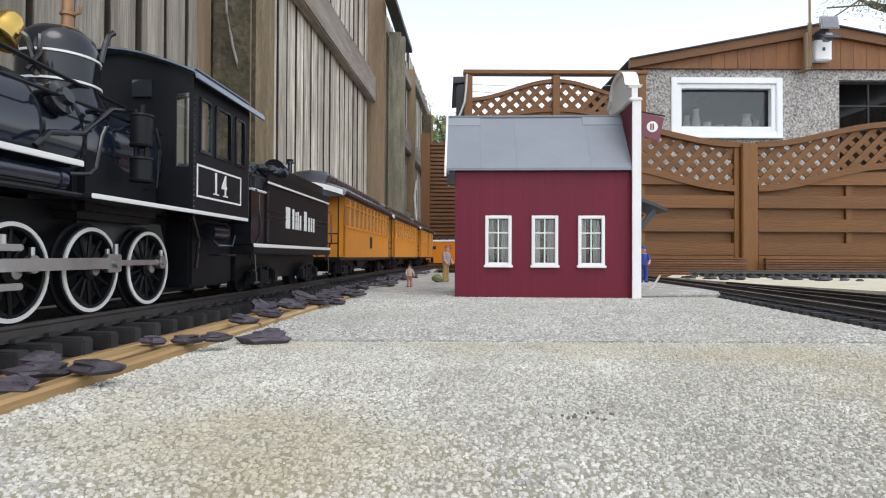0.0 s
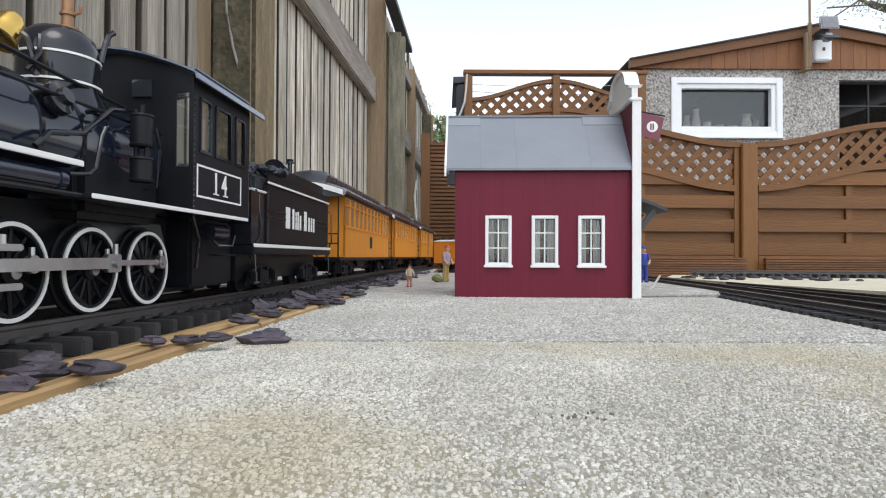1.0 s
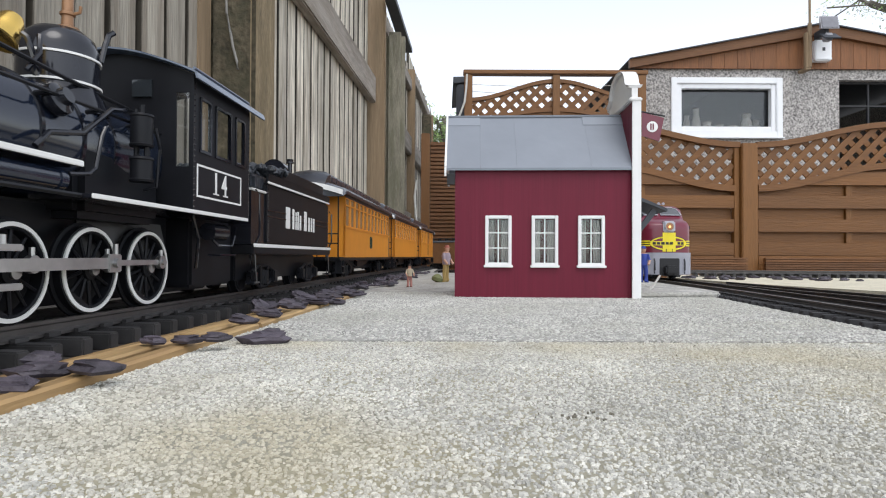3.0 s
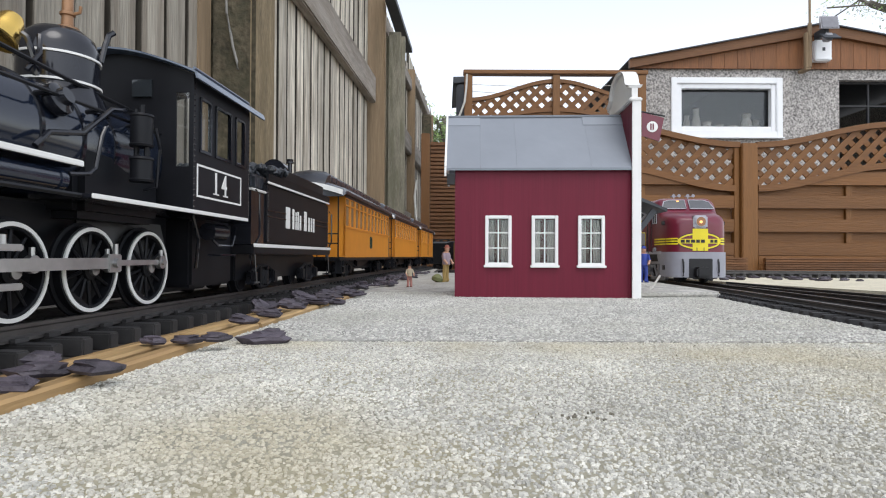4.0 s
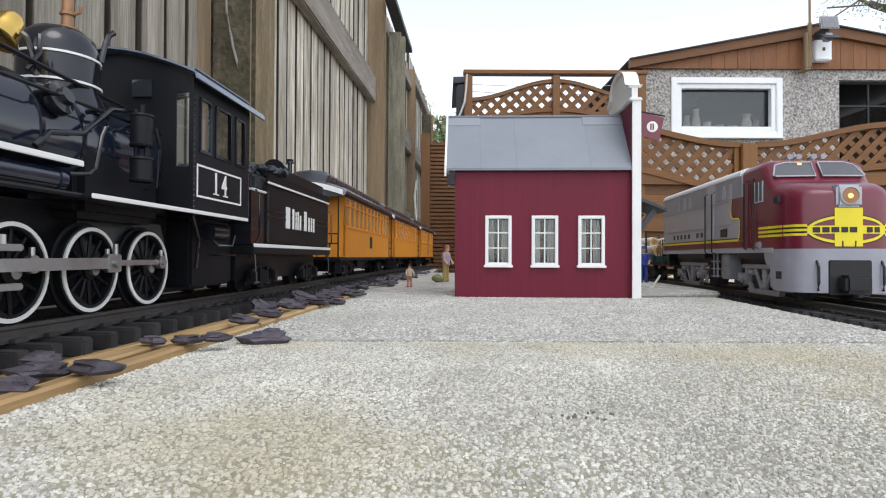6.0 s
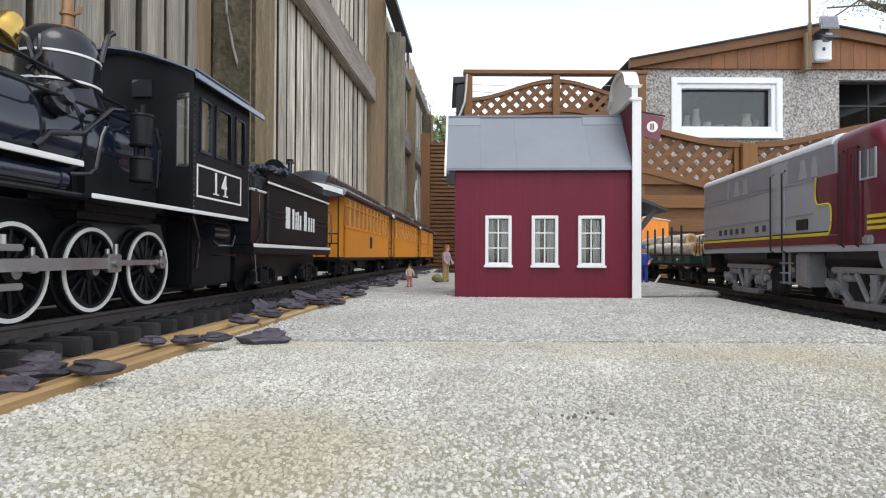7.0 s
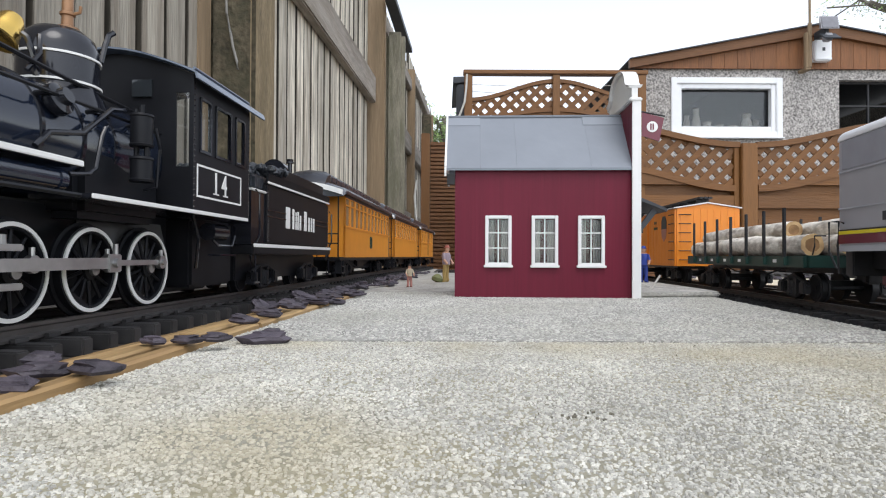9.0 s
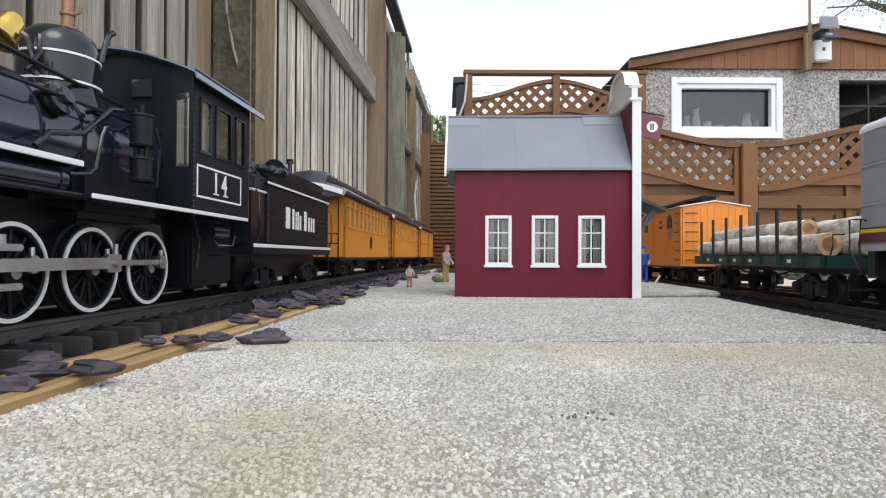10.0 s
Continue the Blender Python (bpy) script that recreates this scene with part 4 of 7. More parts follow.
part("bracket", box(bmesh.new(), (-0.015, 0.03, -0.09), (0.020, 0.19, -0.02), 0.004), lead, fl)
bx = thing("alarm_box", pose(3.338, 5.24, 1.785), "white alarm box on the brown gable", "alarm box")
part("case", box(bmesh.new(), (-0.075, -0.05, 0.0), (0.075, 0.03, 0.185), 0.010), upvc, bx)
part("badge", box(bmesh.new(), (-0.012, -0.053, 0.085), (0.012, -0.0505, 0.115)), lead, bx)
part("base_lip", box(bmesh.new(), (-0.070, -0.056, 0.006), (0.070, -0.0505, 0.022), 0.002), upvc, bx)
bm = bmesh.new()
box(bm, (3.155, 5.15, 1.690), (3.205, 5.272, 1.715), 0.003)
box(bm, (3.158, 5.15, 1.700), (3.182, 5.19, 2.02), 0.004)
rod(bm, (3.196, 5.16, 1.715), (3.196, 5.16, 2.10), 0.017)
rod(bm, (3.197, 5.16, 2.10), (3.19, 5.16, 3.4), 0.010)
tagged(part("aerial_pole", bm, brown_post), "pole strapped to the gable board", "pole")


# ---- tall timber fence ----
def fx(y):
    return -0.75 + 0.07 * y


FANG = -math.degrees(math.atan(0.07))


def fence_bay(y0, y1, rails, top, wood, screen=1.0):
    f = thing("fence_bay", pose(fx(y0), y0, 0, 0, 0, FANG), "weathered close-board fence bay with heavy rails", "fence", "fence bays")
    L = (y1 - y0) * math.hypot(1, 0.07)
    bm = box(bmesh.new(), (-0.012, 0.0, -0.9), (0.014, 0.0850, top), 0.0012)
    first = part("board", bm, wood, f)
    # side faces coloured dark for the shade and dirt between boards
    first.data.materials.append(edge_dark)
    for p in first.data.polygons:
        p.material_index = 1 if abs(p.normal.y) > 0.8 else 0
    y, n = 0.002, 0
    while y < L - 0.06:
        m = pose(random.uniform(-0.003, 0.003), y + random.uniform(-0.0015, 0.0015), random.uniform(-0.02, 0.02), 0, random.uniform(-0.12, 0.12), random.uniform(-1.0, 1.0))
        if n == 0:
            first.matrix_basis = m
        else:
            shared("board", first.data, f, m)
        y += 0.1010
        n += 1
    # sheet added behind the boards so the gaps stay dark
    part("backing", box(bmesh.new(), (-0.034, 0, -0.9), (-0.020, L, screen)), twig_mat, f, "dark sheet added behind the board gaps")
    for z, h in rails:
        part("rail", box(bmesh.new(), (0.018, 0, z), (0.064, L, z + h), 0.006), rail_wood, f, "heavy weathered rail")
    return f


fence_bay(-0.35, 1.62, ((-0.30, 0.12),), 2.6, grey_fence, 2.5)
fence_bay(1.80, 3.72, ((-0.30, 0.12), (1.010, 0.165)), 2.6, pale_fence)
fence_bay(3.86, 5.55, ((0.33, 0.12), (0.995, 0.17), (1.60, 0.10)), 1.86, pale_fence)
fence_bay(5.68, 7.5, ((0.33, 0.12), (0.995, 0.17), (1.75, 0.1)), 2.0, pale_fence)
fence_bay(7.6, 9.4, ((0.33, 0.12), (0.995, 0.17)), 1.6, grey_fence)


def fence_post(x0, x1, y0, y1, top, material, label, bev=0.008, tan_side=None):
    bm = box(bmesh.new(), (x0, y0, -0.9), (x1, y1, top), bev)
    bmesh.ops.subdivide_edges(bm, edges=bm.edges[:], cuts=2)
    for v in bm.verts:
        n = noise.noise_vector(v.co * 9)
        v.co += Vector((n.x, n.y, 0)) * 0.004
    ob = part("fence_post", bm, material)
    if tan_side:
        # faces turned to +x take a paler tan
        ob.data.materials.append(tan_side)
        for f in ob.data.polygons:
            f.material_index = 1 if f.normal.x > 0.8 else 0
    tagged(ob, label, "fence post", "fence posts")


fence_post(-0.638, -0.512, 1.60, 1.80, 2.6, moss_post, "thick rough mossy fence post with a paler tan flank", 0.012, flank_tan)
fence_post(-0.70, -0.625, 1.50, 1.59, 2.6, brown_post, "brown timber post beside the mossy post")
fence_post(-0.49, -0.375, 3.74, 3.84, 2.6, brown_post, "square brown timber fence post")
fence_post(-0.40, -0.262, 3.95, 4.08, 1.56, grey_post, "grey-green round-topped mossy post", 0.03)
fence_post(-0.36, -0.27, 5.56, 5.66, 1.81, brown_post, "plain brown timber fence post")
fence_post(-0.22, -0.13, 7.5, 7.6, 1.84, brown_post, "plain brown timber fence post")
fence_post(-0.185, -0.105, 5.0, 5.1, 1.25, moss_post, "short mossy fence post near the slatted screen")
bm = tube(bmesh.new(), [(-0.600, 1.592, 1.2), (-0.590, 1.591, 0.80), (-0.586, 1.591, 0.70), (-0.575, 1.591, 0.65), (-0.568, 1.591, 0.61), (-0.557, 1.591, 0.570), (-0.555, 1.591, 0.550)], 0.0036, 8)
tagged(part("cable", bm, cable_grey), "grey cable hanging down the mossy post", "cable")
bm = tube(bmesh.new(), [(-0.20, 4.45, 0.62), (-0.215, 4.45, 0.5), (-0.205, 4.45, 0.35), (-0.18, 4.45, 0.22), (-0.17, 4.45, 0.05)], 0.008, 8)
tagged(part("cable", bm, cable_white), "pale cable hanging beside the slatted screen", "cable")
# neighbour's dark eaves above the fence
bm = loft(bmesh.new(), [[(-0.40, 2.9, 1.632), (-0.345, 2.9, 1.632), (-0.345, 2.9, 1.664), (-0.40, 2.9, 1.664)], [(-0.325, 4.6, 1.632), (-0.245, 4.6, 1.632), (-0.245, 4.6, 1.664), (-0.325, 4.6, 1.664)]])
tagged(part("shed_roof", bm, lead), "dark sloping shed roof edge beyond the fence", "roof")


# ---- trees ----
def tree(x, y, base, h, spread, count, leaf, seed, label, bare=False):
    rs = random.Random(seed)
    t = thing("tree", pose(x, y, base), label, "tree")
    bm = bmesh.new()
    tips = []
    tube(bm, [(0, 0, 0), (0.03, 0, h * 0.3), (-0.02, 0.02, h * 0.6), (0.02, 0, h * 0.95)], h * 0.02, 7)
    for i in range(26):
        z0 = h * rs.uniform(0.3, 0.9)
        a = rs.uniform(0, 6.28)
        r = spread * rs.uniform(0.4, 1.0) * (1.15 - z0 / h * 0.7)
        p1 = Vector((math.cos(a) * r * 0.5, math.sin(a) * r * 0.5, z0 + r * 0.35))
        p2 = Vector((math.cos(a) * r, math.sin(a) * r, z0 + r * rs.uniform(0.4, 0.9)))
        tube(bm, [(0, 0, z0), p1, p2], h * 0.006, 5)
        tips += [p1, p2, (p1 + p2) / 2]
        for j in range(3):
            q = p1.lerp(p2, rs.random()) + Vector((rs.gauss(0, 1), rs.gauss(0, 1), rs.gauss(0.4, 0.8))) * spread * 0.18
            tube(bm, [p1.lerp(p2, 0.5), q], h * 0.0025, 4)
            tips.append(q)
    part("trunk", bm, twig_mat, t)
    vs, fs = [], []
    for i in range(count):
        c = rs.choice(tips) + Vector((rs.gauss(0, 1), rs.gauss(0, 1), rs.gauss(0, 1))) * spread * 0.10
        u = Vector((rs.gauss(0, 1), rs.gauss(0, 1), rs.gauss(0, 1))).normalized()
        w = u.orthogonal().normalized()
        s = leaf * rs.uniform(0.6, 1.3)
        k = len(vs)
        vs += [c - u * s, c + w * s * 0.45, c + u * s, c - w * s * 0.45]
        fs.append((k, k + 1, k + 2, k + 3))
    me = bpy.data.meshes.new("crown")
    me.from_pydata([tuple(v) for v in vs], [], fs)
    me.materials.append(leaf_mat)
    ob = new("crown", me)
    ob.parent = t
    return t


tree(0.02, 12.5, -0.9, 4.1, 0.7, 2600, 0.045, 3, "green young tree with sparse top beyond the screen")
tree(0.35, 13.5, -0.9, 3.6, 0.7, 2200, 0.045, 8, "green shrub-like tree beyond the screen")
tree(8.75, 11.4, -0.9, 6.4, 1.5, 5200, 0.036, 5, "thin tree with sparse leaves beyond the outhouse")


# ---- rolling stock helpers: local y runs forward, +x faces the lens ----
SIDE = Matrix(((0, 0, 1, 0), (1, 0, 0, 0), (0, 1, 0, 0), (0, 0, 0, 1)))


def on_line(line, s, back, front):
    """The pose of a car whose bogies stand at s + back and s + front, facing along the line towards smaller s."""
    a, b = along(line, s + back), along(line, s + front)
    za, zb = level(line, s + back), level(line, s + front)
    c, d = (a + b) / 2, b - a
    return pose(c[0], c[1], (za + zb) / 2 + (SUNK if line is RIGHT else 0.0), 0, 0, math.degrees(math.atan2(d[1], d[0])) - 90) @ pose(0, 0, 0, math.degrees(math.atan2(zb - za, np.hypot(*d))))


def wheel_mesh(bm, x, y, z, r, side=1):
    lathe(bm, [(r * 0.2, 0), (r * 0.80, 0.0012), (r * 0.86, 0.0004), (r, 0.0004), (r, -0.0045), (r * 1.1, -0.005), (r * 1.1, -0.0065), (r * 0.3, -0.0065)], (x, y, z), (side, 0, 0), 24)


def bogie(parent, y, wb, r, frame_mat, wheel_mat, style="arch", half=0.036, sunk=0.0):
    zc = RAIL_Z + r - sunk
    for dy in (-wb / 2, wb / 2):
        bm = bmesh.new()
        rod(bm, (-0.026, y + dy, zc), (0.026, y + dy, zc), 0.0022, 8)
        for sx in (-1, 1):
            wheel_mesh(bm, sx * 0.0255, y + dy, zc, r, sx)
        part("wheelset", bm, wheel_mat, parent)
    for sx in (-1, 1):
        bm = bmesh.new()
        x = sx * half
        h = wb / 2
        if style == "arch":
            tube(bm, [(x, y - h - 0.006, zc + 0.004), (x, y - h * 0.4, zc + 0.010), (x, y + h * 0.4, zc + 0.010), (x, y + h + 0.006, zc + 0.004)], 0.0017, 6)
            tube(bm, [(x, y - h - 0.006, zc + 0.002), (x, y - h * 0.35, zc - 0.009), (x, y + h * 0.35, zc - 0.009), (x, y + h + 0.006, zc + 0.002)], 0.0017, 6)
            for d in (-1, 1):
                box(bm, (x - 0.004, y + d * h - 0.005, zc - 0.006), (x + 0.004, y + d * h + 0.005, zc + 0.006), 0.0012)
                box(bm, (x - 0.002, y + d * h * 0.35 - 0.0015, zc - 0.009), (x + 0.002, y + d * h * 0.35 + 0.0015, zc + 0.010))
            for k in range(2):
                lathe(bm, [(0.003, -0.007), (0.0036, -0.004), (0.003, -0.001), (0.0036, 0.002), (0.003, 0.006)], (x, y + (k - 0.5) * 0.008, zc), (0, 0, 1), 8)
        else:
            t = 0.003
            box(bm, (x - t, y - h - 0.012, zc + 0.0125), (x + t, y + h + 0.012, zc + 0.0175), 0.001)
            # dropped equaliser bar with turned-up ends
            loft(bm, [[(x - t, y + u, zc + v) for u, v in q] if sx > 0 else [(x - t, y + u, zc + v) for u, v in q] for q in ([(-h * 0.78, -0.0165), (h * 0.78, -0.0165), (h * 0.88, -0.0115), (h * 0.80, -0.0100), (h * 0.70, -0.0110), (-h * 0.70, -0.0110), (-h * 0.80, -0.0100), (-h * 0.88, -0.0115)],)] + [[(x + t, y + u, zc + v) for u, v in [(-h * 0.78, -0.0165), (h * 0.78, -0.0165), (h * 0.88, -0.0115), (h * 0.80, -0.0100), (h * 0.70, -0.0110), (-h * 0.70, -0.0110), (-h * 0.80, -0.0100), (-h * 0.88, -0.0115)]]])
            for d in (-1, 1):
                box(bm, (x - t, y + d * h - 0.0065, zc - 0.0065), (x + t * 1.5, y + d * h + 0.0065, zc + 0.0075), 0.0015)
                rod(bm, (x, y + d * h, zc), (x + sx * 0.0085, y + d * h, zc), 0.0055, 14)
                rod(bm, (x + sx * 0.0085, y + d * h, zc), (x + sx * 0.0095, y + d * h, zc), 0.0030, 12)
                box(bm, (x - t, y + d * h - 0.0022, zc + 0.007), (x + t, y + d * h + 0.0022, zc + 0.0130), 0.0006)
                tube(bm, [(x, y + d * h * 0.95, zc - 0.003), (x, y + d * h * 0.70, zc - 0.0125)], 0.0030, 6)
                tube(bm, [(x + sx * 0.002, y + d * h * 0.10, zc - 0.0105), (x + sx * 0.002, y + d * h * 0.46, zc + 0.0120)], 0.0022, 6)
                rod(bm, (x + sx * 0.001, y + d * h * 1.30, zc + 0.003), (x + sx * 0.005, y + d * h * 1.30, zc + 0.003), 0.0042, 12)
                rod(bm, (x + sx * 0.002, y + d * h * 0.52, zc + 0.0080), (x + sx * 0.002, y + d * h * 0.80, zc + 0.0080), 0.0030, 10)
                box(bm, (x - t, y + d * h * 1.24 - 0.002, zc - 0.010), (x + t * 0.5, y + d * h * 1.24 + 0.002, zc + 0.001), 0.0006)
            lathe(bm, [(0.0030, -0.011), (0.0042, -0.008), (0.0033, -0.005), (0.0042, -0.002), (0.0033, 0.001), (0.0042, 0.004), (0.0033, 0.007), (0.0040, 0.012)], (x, y, zc), (0, 0, 1), 10)
        part("bogie_frame", bm, frame_mat, parent)
    part("bolster", box(bmesh.new(), (-half, y - 0.006, zc - 0.001), (half, y + 0.006, zc + 0.007)), frame_mat, parent)


def coupler(parent, y0, y1, z=0.031, material=None):
    bm = bmesh.new()
    box(bm, (-0.004, min(y0, y1), z - 0.003), (0.004, max(y0, y1), z + 0.003), 0.001)
    box(bm, (-0.007, y1 - 0.005, z - 0.006), (0.007, y1 + 0.005, z + 0.006), 0.002)
    part("coupler", bm, material or black_plastic, parent)


def word_bars(parent, y, z, widths, h, x, material, gap=0.0012, name="lettering"):
    """Plain bars standing for a line of lettering on a car's side."""
    for w in widths:
        if w > 0:
            part(name, box(bmesh.new(), (x, y, z), (x + 0.0004, y + w, z + h)), material, parent)
        y += abs(w) + gap


# ---- black steam engine ----
def steam_engine():
    e = thing("steam_locomotive", pose(-0.2111, 0.380, 0, 0, 0, -3.43), "glossy black model steam engine with white-rimmed wheels", "model locomotive")
    def Y(v):
        return 0.87 * (v - 0.387)
    bz, br = 0.108, 0.0290
    bm = lathe(bmesh.new(), [(0.004, Y(0.108)), (0.026, Y(0.110)), (br, Y(0.114)), (br, Y(0.26)), (br + 0.001, Y(0.262)), (br + 0.0015, Y(0.33)), (br + 0.003, Y(0.345)), (br + 0.003, Y(0.3865))], (0, 0, bz), (0, 1, 0), 48)
    part("boiler", bm, boiler_blue, e, "blue-black boiler")
    for y in (0.17, 0.225, 0.268, 0.302, 0.332):
        part("boiler_band", lathe(bmesh.new(), [(br, 0), (br + 0.0021, 0), (br + 0.0021, 0.0022), (br, 0.0022)], (0, Y(y), bz), (0, 1, 0), 48), loco_black, e)
    # dome with two lined bands
    dy = -0.0515
    bm = lathe(bmesh.new(), [(0.0265, 0.1260), (0.0240, 0.1325), (0.0212, 0.1385), (0.0204, 0.1420), (0.0202, 0.1570), (0.0197, 0.1625), (0.0177, 0.1685), (0.0128, 0.1728), (0.006, 0.1748), (0.001, 0.1751)], (0, dy, 0), (0, 0, 1), 48)
    dome = part("steam_dome", bm, loco_black, e, "rounded black steam dome")
    for z, r in ((0.1412, 0.0209), (0.1560, 0.0204)):
        part("band", lathe(bmesh.new(), [(r - 0.001, z), (r + 0.0006, z + 0.0002), (r + 0.0006, z + 0.0014), (r - 0.001, z + 0.0016)], (0, dy, 0), (0, 0, 1), 48), white_paint, dome)
    bm = bmesh.new()
    lathe(bm, [(0.0058, 0.1735), (0.0060, 0.1765), (0.0032, 0.1775), (0.0030, 0.1830), (0.0040, 0.1836), (0.0040, 0.1850), (0.0030, 0.1856), (0.0030, 0.2000), (0.0026, 0.202), (0.0005, 0.2035)], (0.002, dy + 0.004, 0), (0, 0, 1), 14)
    tube(bm, [(0.005, dy + 0.004, 0.1842), (0.0085, dy + 0.005, 0.1855), (0.009, dy + 0.005, 0.1890)], 0.0009, 6)
    part("whistle", bm, bronze, e, "brown whistle")
    bm = tube(bmesh.new(), [(0.0150, dy + 0.014, 0.160), (0.0155, dy + 0.017, 0.171), (0.0165, dy + 0.019, 0.1775), (0.0185, dy + 0.021, 0.1800)], 0.0016, 7)
    part("valve_lever", bm, loco_black, e)
    # bell on its yoke
    bm = lathe(bmesh.new(), [(0.001, 0.0165), (0.0045, 0.016), (0.0062, 0.013), (0.0070, 0.008), (0.0082, 0.003), (0.0094, 0.0004), (0.0086, 0.0), (0.001, 0.002)], (0, Y(0.279), 0.1535), (0.15, 0.6, 1), 28)
    part("bell", bm, brass, e, "polished brass bell")
    bm = bmesh.new()
    tube(bm, [(0.014, Y(0.288), 0.138), (0.0135, Y(0.286), 0.148), (0.0115, Y(0.285), 0.156), (0.009, Y(0.285), 0.158)], 0.0016, 7)
    tube(bm, [(-0.014, Y(0.288), 0.138), (-0.0135, Y(0.286), 0.148), (-0.0115, Y(0.285), 0.156)], 0.0016, 7)
    tube(bm, [(0.0155, Y(0.288), 0.158), (0.018, Y(0.285), 0.148), (0.016, Y(0.278), 0.138)], 0.0013, 6)
    part("bell_yoke", bm, loco_black, e)
    # handrail and rods along the boiler
    bm = tube(bmesh.new(), [(0.034, Y(0.12), 0.125), (0.034, Y(0.38), 0.125)], 0.0009, 6)
    for y in (0.15, 0.21, 0.268, 0.31, 0.35):
        rod(bm, (0.027, Y(y), 0.124), (0.0345, Y(y), 0.1252), 0.0013, 6)
    part("handrail", bm, loco_satin, e)
    part("reach_rod", tube(bmesh.new(), [(0.018, Y(0.22), 0.146), (0.018, Y(0.30), 0.1415), (0.022, Y(0.36), 0.137), (0.024, Y(0.386), 0.135)], 0.0011, 6), loco_satin, e)
    bm = lathe(bmesh.new(), [(0.0075, 0), (0.0082, 0.002), (0.0078, 0.005), (0.0045, 0.006), (0.004, 0.009)], (0.0285, Y(0.279), 0.1225), (0.9, 0, 0.35), 18)
    part("check_valve", bm, loco_black, e)
    bm = tube(bmesh.new(), [(0.036, Y(0.2555), 0.0976), (0.036, Y(0.2656), 0.1055), (0.0355, Y(0.2927), 0.1098), (0.0355, Y(0.3193), 0.1273), (0.0355, Y(0.3341), 0.1298)], 0.0014, 8)
    part("pipe", bm, loco_black, e)
    bm = tube(bmesh.new(), [(0.036, Y(0.281), 0.0880), (0.036, Y(0.2977), 0.0900), (0.036, Y(0.3040), 0.0936), (0.036, Y(0.3095), 0.1112), (0.036, Y(0.3126), 0.1163), (0.035, Y(0.3174), 0.1184)], 0.0011, 8)
    part("pipe", bm, loco_black, e)
    # air pump with two cylinders
    bm = bmesh.new()
    px, py = 0.0415, Y(0.341)
    for z0, z1 in ((0.0905, 0.1045), (0.1105, 0.129)):
        lathe(bm, [(0.002, z0), (0.0062, z0), (0.0066, z0 + 0.0012), (0.0060, z0 + 0.0018), (0.0060, z1 - 0.0018), (0.0066, z1 - 0.0012), (0.0062, z1), (0.002, z1 + 0.001)], (px, py, 0), (0, 0, 1), 22)
    for d in (-0.003, 0.003):
        rod(bm, (px + d, py, 0.103), (px + d, py, 0.112), 0.0016, 8)
    rod(bm, (px, py, 0.129), (px, py, 0.1345), 0.0014, 8)
    rod(bm, (px - 0.004, py + 0.001, 0.129), (px - 0.004, py + 0.001, 0.1325), 0.0012, 8)
    tube(bm, [(px + 0.006, py + 0.004, 0.122), (px + 0.0075, py + 0.006, 0.110), (px + 0.006, py + 0.005, 0.088), (px, py + 0.002, 0.086)], 0.0009, 6)
    part("air_pump", bm, loco_satin, e)
    # running boards
    bm = box(bmesh.new(), (0.020, Y(0.10), 0.0905), (0.0450, Y(0.276), 0.0935), 0.0004)
    part("running_board", bm, loco_black, e)
    part("edge_strip", box(bmesh.new(), (0.0452, Y(0.10), 0.0908), (0.0462, Y(0.277), 0.0936), 0.0003), white_paint, e, "white edge line")
    bm = box(bmesh.new(), (0.020, Y(0.274), 0.0755), (0.0515, Y(0.490), 0.0780), 0.0004)
    part("running_board", bm, loco_black, e)
    part("edge_strip", box(bmesh.new(), (0.0517, Y(0.2735), 0.0757), (0.0527, Y(0.490), 0.0781), 0.0003), white_paint, e, "white edge line")
    bm = bmesh.new()
    rod(bm, (0.0395, Y(0.12), 0.0835), (0.0395, Y(0.268), 0.0835), 0.0052, 16)
    for y in (0.16, 0.262):
        rod(bm, (0.0395, Y(y), 0.0835), (0.0395, Y(y) + 0.003, 0.0835), 0.0058, 16)
    part("air_tank", bm, boiler_blue, e)
    part("pipe", tube(bmesh.new(), [(0.046, Y(0.14), 0.077), (0.046, Y(0.28), 0.077)], 0.0012, 6), loco_satin, e)
    # firebox flank, frame and ash pan
    bm = bmesh.new()
    box(bm, (-0.030, Y(0.30), 0.0680), (0.030, Y(0.387), 0.112), 0.004)
    part("firebox", bm, loco_satin, e)
    bm = bmesh.new()
    box(bm, (-0.012, Y(0.12), 0.0225), (0.012, Y(0.505), 0.0752), 0.001)
    box(bm, (-0.030, Y(0.435), 0.026), (0.030, Y(0.515), 0.0752), 0.002)
    part("frame", bm, loco_satin, e)
    part("ash_pan", loft(bmesh.new(), [[(-0.0125, y, 0.0700), (0.0125, y, 0.0700), (0.0178, y, 0.0480), (0.0178, y, 0.0400), (-0.0178, y, 0.0400), (-0.0178, y, 0.0480)] for y in (Y(0.325), Y(0.425))]), ash_grey, e, "dull grey ash pan flank")
    # cab with window openings
    cz0, cz1 = 0.0780, 0.1650
    wins = ((0.3975, 0.4140), (0.4235, 0.4510), (0.4620, 0.4800))
    for sx in (1, -1):
        xa, xb = (0.0500, 0.0520) if sx > 0 else (-0.0520, -0.0500)
        cuts = [Y(0.387)] + [Y(v) for w in wins for v in w] + [Y(0.493)]
        bm = sheet(cuts, [cz0, 0.1180, 0.1510, cz1], lambda v, z: 0.1180 < z < 0.1510 and any(Y(p) < v < Y(q) for p, q in wins), 0, 0.002)
        bmesh.ops.transform(bm, matrix=Matrix(((0, 1, 0, xa), (1, 0, 0, 0), (0, 0, 1, 0), (0, 0, 0, 1))), verts=bm.verts)
        side = part("cab_side", bm, loco_satin, e)
